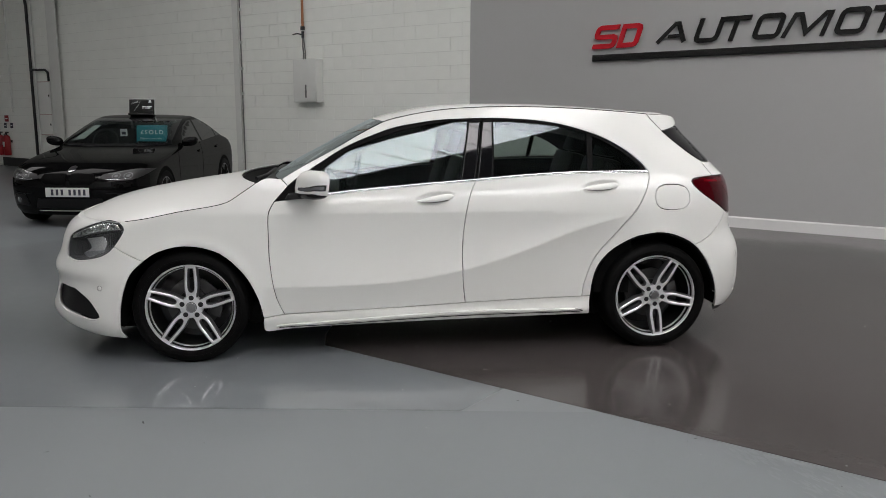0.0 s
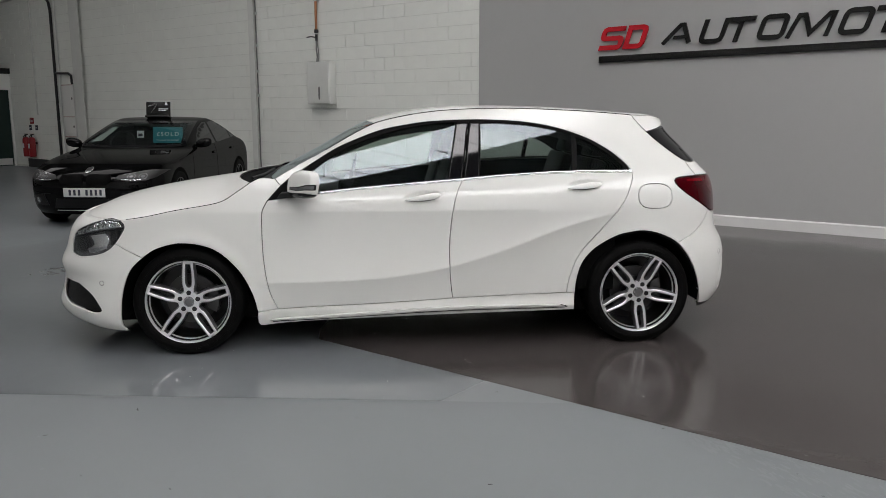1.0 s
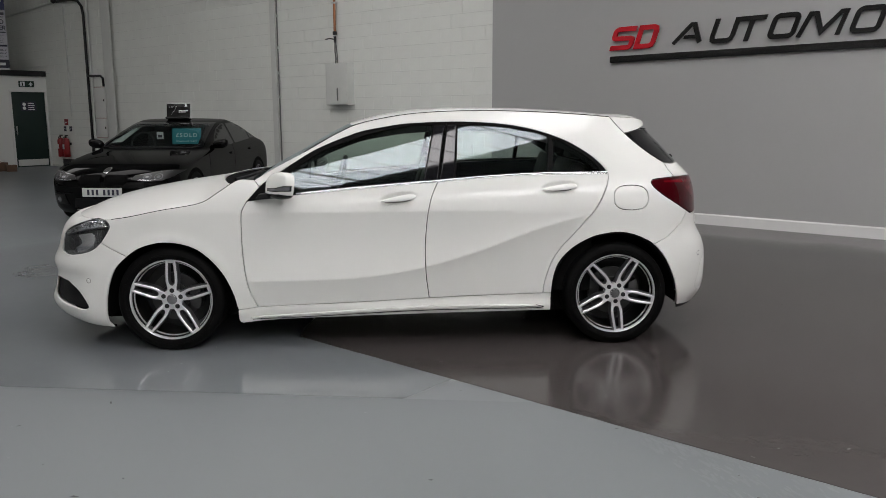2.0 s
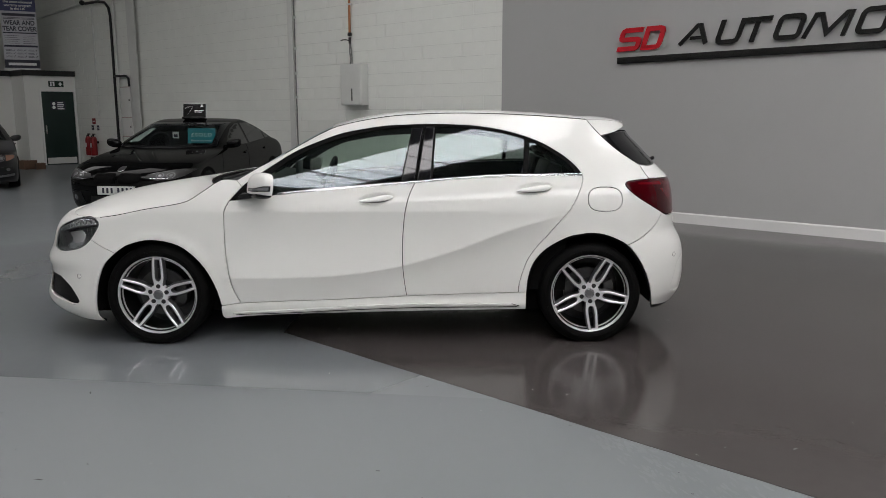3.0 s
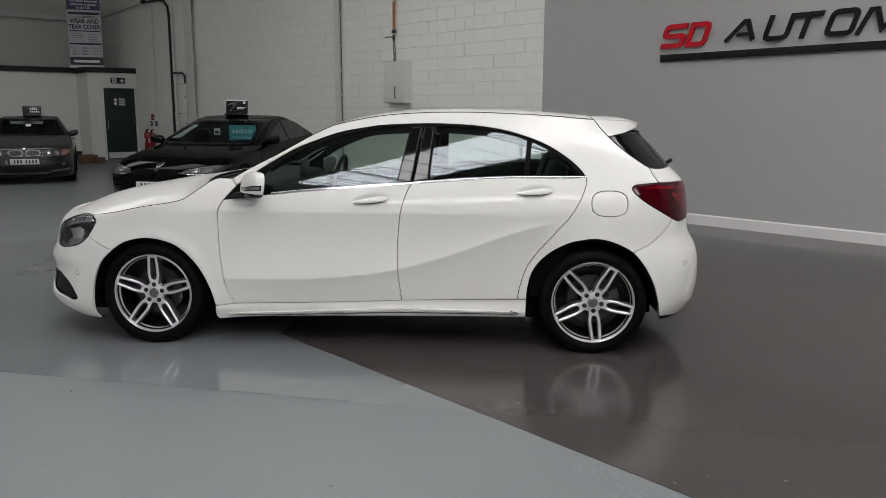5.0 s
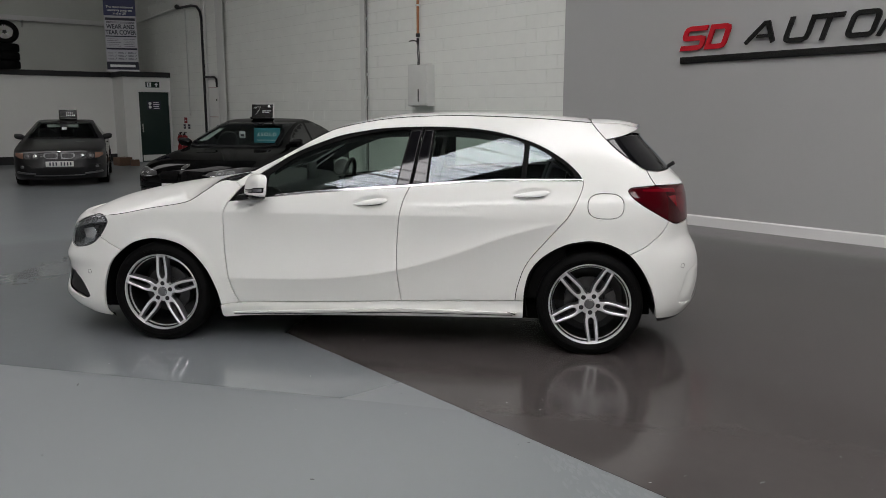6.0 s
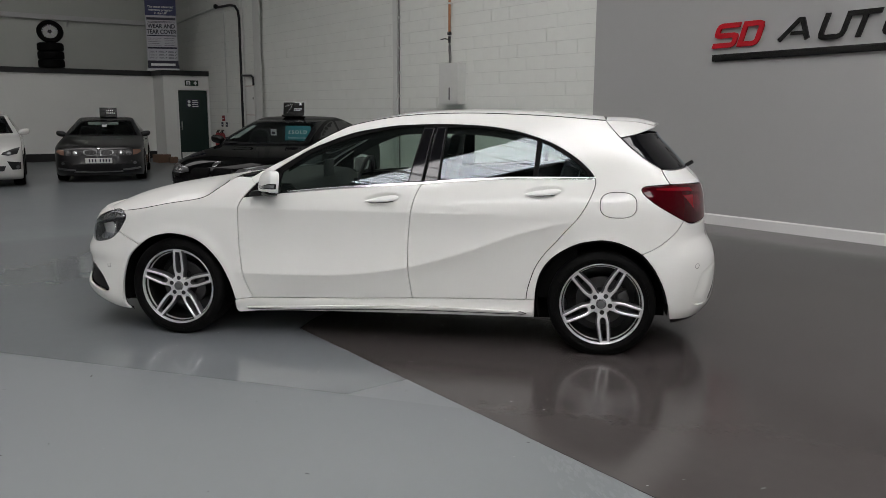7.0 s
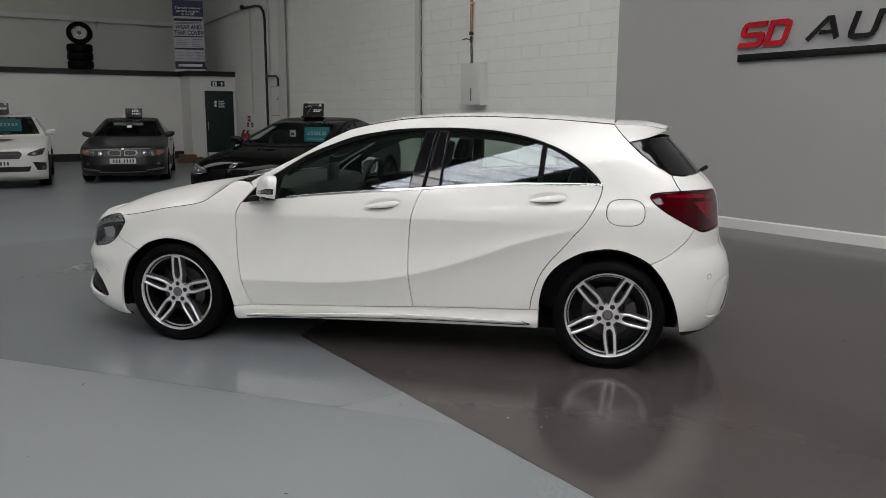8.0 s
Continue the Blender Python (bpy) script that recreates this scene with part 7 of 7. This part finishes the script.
# dark grey coupe
def grey_coupe(m):
    car = tagged(new("coupe_car"), "dark grey metallic coupe with round twin headlamps facing the hall", "car")
    S = Shape([(0.14, -2.02), (0.20, -2.14), (0.34, -2.20), (0.50, -2.19), (0.60, -2.18), (0.69, -2.14), (0.74, -2.06), (0.79, -1.86), (0.86, -1.42), (0.92, -1.00), (0.94, -0.90), (1.08, -0.55), (1.22, -0.18), (1.30, 0.06), (1.345, 0.32), (1.36, 0.55)],
              [(0.2, 2.12), (0.4, 2.24), (0.7, 2.25), (0.90, 2.20), (0.97, 2.05), (1.02, 1.70), (1.14, 1.45), (1.24, 1.22), (1.32, 0.95), (1.36, 0.65)], 0.88, 0.88, 0.50, lf=0.50, p=2.9)
    shell(S, 0.14, 1.36, M_GREYPAINT, car, 22, (0.975, 1.275, 0.67, 0.49))
    car.matrix_basis = m
    win = poly((-0.55, 0.95), (-0.28, 1.10), (0.02, 1.235), (0.40, 1.28), (0.90, 1.24), (1.25, 1.02), (0.4, 0.98))
    side_details(S, car, (-1.35, 1.36), 0.325, 0.892, M_GREYPAINT, M_ALLOY, (win,), (-0.50, 0.90, 0.985), ((0.25, 0.84, 0.10),), 20, 5, True, M_BLACK)
    windscreen(S, car, 0.965, 1.285, 0.70, 0.52, "dark windscreen with a paper permit")
    # opaque patch on the glass, painted as the bright rear window behind
    on_front("rear_window_light_patch", S, poly((-0.30, 1.185), (0.34, 1.185), (0.36, 1.245), (-0.28, 1.245)), M_CABINLIGHT, car, 0.006, "pale patch painted on the windscreen as light from the rear window", 0.05, 0, 0.001)
    on_front("mirror_back", S, oval(0.0, 1.215, 0.09, 0.032, 2.6, 24), M_BLACK, car, 0.010, "inside mirror seen through the glass")
    on_front("permit", S, poly((-0.055, 1.135), (0.045, 1.135), (0.045, 1.19), (-0.055, 1.19)), M_WHITEINK, car, 0.010, "small white permit")
    for sd in (1, -1):
        def F(lp):
            return lp if sd > 0 else flipped(lp)[::-1]
        lamp = F(loop_of([(0.36, 0.575), (0.56, 0.562), (0.74, 0.585)], [(0.74, 0.585), (0.83, 0.640), (0.82, 0.700)], [(0.82, 0.700), (0.60, 0.705), (0.40, 0.690)], [(0.40, 0.690), (0.35, 0.64), (0.36, 0.575)]))
        h = on_front("headlamp", S, lamp, M_BLACK, car, 0.004, "headlamp with two round lenses and an amber corner")
        for cy, r in ((0.445, 0.060), (0.590, 0.060)):
            on_front("lens_ring", S, F(oval(cy, 0.632, r, r, 2.0, 24)), M_LAMPGREY, h, 0.008, "", 0.02, holes=[F(oval(cy, 0.632, r * 0.84, r * 0.84, 2.0, 24))])
            on_front("lens", S, F(oval(cy, 0.632, r * 0.66, r * 0.66, 2.0, 20)), M_LAMPGREY if cy > 0.5 else M_CHROME, h, 0.010, "", 0.02, bulge=lambda a, c, cy=cy: 0.012 * (1 - (((abs(a) - cy) ** 2 + (c - 0.632) ** 2) / 0.0016)))
        on_front("indicator", S, F(loop_of([(0.672, 0.582), (0.74, 0.590)], [(0.74, 0.590), (0.822, 0.645), (0.81, 0.692)], [(0.81, 0.692), (0.672, 0.697)], [(0.672, 0.697), (0.672, 0.582)])), M_AMBER, h, 0.009, "amber corner indicator", 0.02)
        kid = F(loop_of([(0.035, 0.570), (0.23, 0.578)], [(0.23, 0.578), (0.295, 0.628), (0.275, 0.692)], [(0.275, 0.692), (0.06, 0.702), (0.025, 0.680)], [(0.025, 0.680), (0.035, 0.570)]))
        inner = F(oval(0.155, 0.636, 0.108, 0.046, 3.2, 32))
        g = on_front("grille", S, kid, M_ALLOYGREY, car, 0.010, "bright kidney-shaped grille surround", 0.03, 0.003, 0.012, holes=[inner])
        on_front("grille_mesh", S, inner, M_BLACK, g, 0.004, "", 0.03)
        for k in range(7):
            u = 0.065 + 0.026 * k
            on_front("slat", S, F(poly((u, 0.600), (u + 0.006, 0.600), (u + 0.006, 0.674), (u, 0.674))), M_DISC, g, 0.007, "", 0.05, 0, 0.003)
        on_front("side_intake", S, F(loop_of([(0.50, 0.36), (0.72, 0.355)], [(0.72, 0.355), (0.79, 0.40), (0.78, 0.455)], [(0.78, 0.455), (0.58, 0.45), (0.50, 0.36)])), M_BLACKPLASTIC, car, 0.003, "dark side intake")
        on_front("fog_lamp", S, F(oval(0.70, 0.41, 0.036, 0.030, 2.0, 24)), M_LAMPGLASS, car, 0.010, "small round fog lamp")
        on_front("lip_corner", S, F(loop_of([(0.46, 0.285), (0.62, 0.300), (0.80, 0.325)], [(0.80, 0.325), (0.80, 0.285), (0.62, 0.262), (0.46, 0.255)], [(0.46, 0.255), (0.46, 0.285)])), M_ALLOYGREY, car, 0.03, "pale lower corner of the bumper", 0.03, 0.006, 0.03)
        on_front("bonnet_vent", S, F(oval(0.36, 0.885, 0.10, 0.010, 2.0, 24)), M_BLACK, car, 0.004, "dark bonnet vent", 0.03)
    on_front("lower_intake", S, loop_of([(-0.46, 0.40), (-0.38, 0.28), (-0.25, 0.265)], [(-0.25, 0.265), (0.25, 0.265)], [(0.25, 0.265), (0.38, 0.28), (0.46, 0.40)], [(0.46, 0.40), (-0.46, 0.40)]), M_BLACKPLASTIC, car, 0.003, "wide black lower intake")
    on_front("lip", S, loop_of([(-0.46, 0.25), (0, 0.238), (0.46, 0.25)], [(0.46, 0.25), (0.46, 0.225), (0, 0.215), (-0.46, 0.225)], [(-0.46, 0.225), (-0.46, 0.25)]), M_ALLOYGREY, car, 0.02, "pale front lip", 0.03)
    on_front("badge", S, oval(0.0, 0.735, 0.036, 0.030, 2.0, 24), M_CHROME, car, 0.006, "round metal badge with a plain face")
    plate(S, car, 0.0, 0.470)
    return car, S


HG = radians(-18.5)
front_at = Vector((-15.25, 5.02, 0))
m_grey = Matrix.Translation(front_at + Vector((-math.cos(HG), -math.sin(HG), 0)) * 2.2) @ Matrix.Rotation(HG + math.pi, 4, 'Z') @ Matrix.Diagonal((0.97, 0.95, 0.94, 1))
grey_car, SG = grey_coupe(m_grey)
sgn = m_grey @ Vector((0.30, -0.06, 1.345))
roof_sign(sgn.x, sgn.y, sgn.z, -18.5 + 90, 0.36, 0.22, "small black display board on the grey coupe", True)


# white saloon
def white_saloon(m):
    car = tagged(new("saloon_car"), "white saloon with a bonnet scoop facing the hall", "car")
    S = Shape([(0.16, -2.04), (0.22, -2.16), (0.36, -2.20), (0.54, -2.19), (0.68, -2.15), (0.78, -2.02), (0.86, -1.75), (0.94, -1.35), (1.00, -1.00), (1.02, -0.92), (1.16, -0.55), (1.30, -0.20), (1.38, 0.05), (1.43, 0.35), (1.45, 0.60)],
              [(0.2, 2.12), (0.4, 2.24), (0.7, 2.25), (0.98, 2.20), (1.04, 2.05), (1.10, 1.75), (1.25, 1.40), (1.38, 1.0), (1.45, 0.70)], 0.89, 0.95, 0.42, lf=0.48, p=3.0)
    shell(S, 0.16, 1.45, M_WHITEPAINT, car, 22, (1.055, 1.365, 0.69, 0.52))
    car.matrix_basis = m
    win = poly((-0.55, 1.03), (-0.25, 1.20), (0.05, 1.33), (0.5, 1.37), (1.0, 1.30), (1.3, 1.10), (0.4, 1.06))
    side_details(S, car, (-1.33, 1.32), 0.325, 0.902, M_WHITEPAINT, M_ALLOYDARK, (win,), (-0.50, 0.95, 1.06), ((0.1, 0.92, 0.10), (1.0, 0.93, 0.10)), 0, 5, True)
    windscreen(S, car, 1.045, 1.375, 0.72, 0.55, "dark windscreen with a price card")
    sc = on_front("bonnet_scoop", S, loop_of([(-0.36, 0.925), (0, 0.915), (0.36, 0.925)], [(0.36, 0.925), (0.31, 0.965), (0, 0.972), (-0.31, 0.965)], [(-0.31, 0.965), (-0.36, 0.925)]), M_WHITEPAINT, car, 0.07, "", 0.03, 0.012, 0.09)
    on_front("scoop_mouth", S, loop_of([(-0.31, 0.930), (0, 0.922), (0.31, 0.930)], [(0.31, 0.930), (0.28, 0.950), (0, 0.956), (-0.28, 0.950)], [(-0.28, 0.950), (-0.31, 0.930)]), M_BLACK, sc, 0.078, "dark scoop mouth", 0.03)
    on_front("grille", S, loop_of([(-0.40, 0.59), (0.40, 0.59)], [(0.40, 0.59), (0.45, 0.68), (0.40, 0.735)], [(0.40, 0.735), (-0.40, 0.735)], [(-0.40, 0.735), (-0.45, 0.68), (-0.40, 0.59)]), M_BLACK, car, 0.004, "black six-sided grille", 0.03)
    on_front("grille_bar", S, poly((-0.42, 0.668), (0.42, 0.668), (0.42, 0.684), (-0.42, 0.684)), M_DISC, car, 0.012, "", 0.03)
    on_front("badge", S, oval(0.0, 0.690, 0.075, 0.040, 2.0, 28), M_CHROME, car, 0.016, "oval metal badge with a plain face")
    on_front("lower_grille", S, poly((-0.56, 0.34), (0.56, 0.34), (0.60, 0.44), (-0.60, 0.44)), M_BLACK, car, 0.004, "black lower grille", 0.03)
    for sd in (1, -1):
        def F(lp):
            return lp if sd > 0 else flipped(lp)[::-1]
        lamp = F(loop_of([(0.53, 0.655), (0.66, 0.64), (0.80, 0.665)], [(0.80, 0.665), (0.855, 0.79)], [(0.855, 0.79), (0.74, 0.765), (0.56, 0.70)], [(0.56, 0.70), (0.53, 0.655)]))
        h = on_front("headlamp", S, lamp, M_BLACK, car, 0.004, "swept-back headlamp with a dark inside")
        on_front("lens_ring", S, F(oval(0.66, 0.685, 0.036, 0.032, 2.0, 24)), M_LAMPGLASS, h, 0.008, "", 0.02)
        on_front("light_strip", S, F(loop_of([(0.60, 0.650), (0.70, 0.648), (0.79, 0.67)], [(0.79, 0.67), (0.70, 0.660), (0.60, 0.662)], [(0.60, 0.662), (0.60, 0.650)])), M_LAMPGLASS, h, 0.009, "", 0.02)
        on_front("fog_pocket", S, F(loop_of([(0.70, 0.36), (0.85, 0.36)], [(0.85, 0.36), (0.855, 0.50)], [(0.855, 0.50), (0.62, 0.53)], [(0.62, 0.53), (0.70, 0.36)])), M_BLACKPLASTIC, car, 0.003, "black fog lamp pocket", 0.03)
        on_front("fog_lamp", S, F(oval(0.80, 0.41, 0.034, 0.034, 2.0, 20)), M_LAMPGLASS, car, 0.008, "round fog lamp", 0.02)
    plate(S, car, 0.0, 0.505)
    return car, S


HW = radians(-10)
front_at = Vector((-15.05, 2.78, 0))
m_white = Matrix.Translation(front_at + Vector((-math.cos(HW), -math.sin(HW), 0)) * 2.2) @ Matrix.Rotation(HW + math.pi, 4, 'Z') @ Matrix.Diagonal((0.97, 0.96, 0.94, 1))
white_car, SW = white_saloon(m_white)
sgn = m_white @ Vector((0.35, 0.05, 1.43))
roof_sign(sgn.x, sgn.y, sgn.z, -10 + 90, 0.36, 0.24, "small black display board on the white saloon")
price_card(SW, m_white, -0.10, 1.20, 0.56, 0.26, "\u00a322985", "", "teal price card with pale figures behind the windscreen")

# ---- the blocks of the wall ----
BL, BH_, JT = 0.44, 0.205, 0.006
Z0 = 1.89 - 9 * BH_


def block_mesh(name, length):
    bm = bmesh.new()
    x0, x1, z0, z1, b, d = 0, length - 0.002, 0, BH_ - JT, 0.0022, 0.012
    fr = [bm.verts.new(p) for p in ((x0 + b, -d, z0 + b), (x1 - b, -d, z0 + b), (x1 - b, -d, z1 - b), (x0 + b, -d, z1 - b))]
    bk = [bm.verts.new(p) for p in ((x0, -d + b, z0), (x1, -d + b, z0), (x1, -d + b, z1), (x0, -d + b, z1))]
    bb_ = [bm.verts.new(p) for p in ((x0, 0, z0), (x1, 0, z0), (x1, 0, z1), (x0, 0, z1))]
    bm.faces.new(fr)
    for i in range(4):
        j = (i + 1) % 4
        bm.faces.new((fr[i], bk[i], bk[j], fr[j]))
        bm.faces.new((bk[i], bb_[i], bb_[j], bk[j]))
    me = bpy.data.meshes.new(name)
    bmesh.ops.recalc_face_normals(bm, faces=bm.faces)
    bm.to_mesh(me)
    bm.free()
    return me


block_me = block_mesh("block", BL)
block_me.materials.append(M_BLOCK)
rest_v, rest_f = [], []
rng = random.Random(5)
tv = [tuple(v.co) for v in block_me.vertices]
tf = [tuple(p.vertices) for p in block_me.polygons]
count = 0
for r in range(-1, 32):
    z = Z0 + r * BH_
    if z < 0 or z + BH_ > ROOF_Z:
        continue
    x = -24.9 + (BL / 2 if r % 2 else 0)
    while x < GREY_X - 0.005:
        ln = min(BL, GREY_X - x)
        dy = rng.uniform(-0.0018, 0.0018)
        near = -13.2 < x < GREY_X and 0.9 < z < 4.2
        if near and ln > BL - 0.001 and count < 300:
            ob = bpy.data.objects.new("block", block_me)
            scene.collection.objects.link(ob)
            ob.parent = wall_north
            ob.location = (x, WALL_Y + 0.0119 + dy, z)
            count += 1
        else:
            k = ln / BL
            b = len(rest_v)
            rest_v += [(x + a * k, WALL_Y + 0.0119 + dy + c, z + d) for a, c, d in tv]
            rest_f += [tuple(b + i for i in f) for f in tf]
        x += BL
rest = raw("block_courses", rest_v, rest_f, M_BLOCK_REST, wall_north, "white painted blocks of the further wall", smooth=False)
rest["kind"] = "stuff"

# specks, chips and a rubbed swath on the painted floor
M_CHIP = material("pale_floor_chip", (0.30, 0.31, 0.31), 0.6, var=0.2, scale=30)
M_RUBBED = material("rubbed_pale_floor_paint", (0.196, 0.210, 0.217), 0.42, var=0.22, scale=9, rvar=0.12)


def chips(name, mat, seed, count, sizes, longest, label):
    """Flat uneven flakes strewn over the floor near the car."""
    rng = random.Random(seed)
    fv, ff = [], []
    for k in range(count):
        x, y = rng.uniform(-4.6, 2.6), rng.uniform(0.6, 6.2)
        r = rng.choice(sizes)
        n, b = 7, len(fv)
        sx, a0 = rng.uniform(1.0, longest), rng.uniform(0, 3.1)
        for i in range(n):
            a = 2 * math.pi * i / n
            u, v = r * sx * math.cos(a) * rng.uniform(0.5, 1.2), r * math.sin(a) * rng.uniform(0.5, 1.2)
            fv.append((x + u * math.cos(a0) - v * math.sin(a0), y + u * math.sin(a0) + v * math.cos(a0), 0.0036 if y > 3.3 else 0.0026))
        ff.append(tuple(range(b, b + n)))
    tagged(raw(name, fv, ff, mat, smooth=False), label, "floor marks", kind="stuff")


chips("floor_specks", M_BLACK, 11, 190, (0.0025, 0.003, 0.004, 0.006), 3.5, "tiny dark chips and scuffs on the painted floor")
chips("floor_chips", M_CHIP, 23, 130, (0.002, 0.003, 0.004), 5.0, "tiny pale chips and scratches on the painted floor")
rng = random.Random(31)
sv, sf = [], []
for k in range(260):
    f = rng.random()
    x = -0.86 + 1.15 * f
    y = 3.30 - rng.random() ** 1.4 * (0.08 + 0.26 * min(1.0, 2.2 * f))
    n, b, r, a0 = 9, len(sv), rng.uniform(0.004, 0.012), radians(-35) + rng.uniform(-0.3, 0.3)
    for i in range(n):
        a = 2 * math.pi * i / n
        u, v = r * rng.uniform(1.6, 3.6) * math.cos(a), r * rng.uniform(0.4, 1.0) * math.sin(a)
        sv.append((x + u * math.cos(a0) - v * math.sin(a0), min(3.325, y + u * math.sin(a0) + v * math.cos(a0)), 0.0018 + 0.000004 * k))
    sf.append(tuple(range(b, b + n)))
tagged(raw("rubbed_swath", sv, sf, M_RUBBED, smooth=False), "pale rubbed swath in the blue-grey floor paint", "floor marks", kind="stuff")
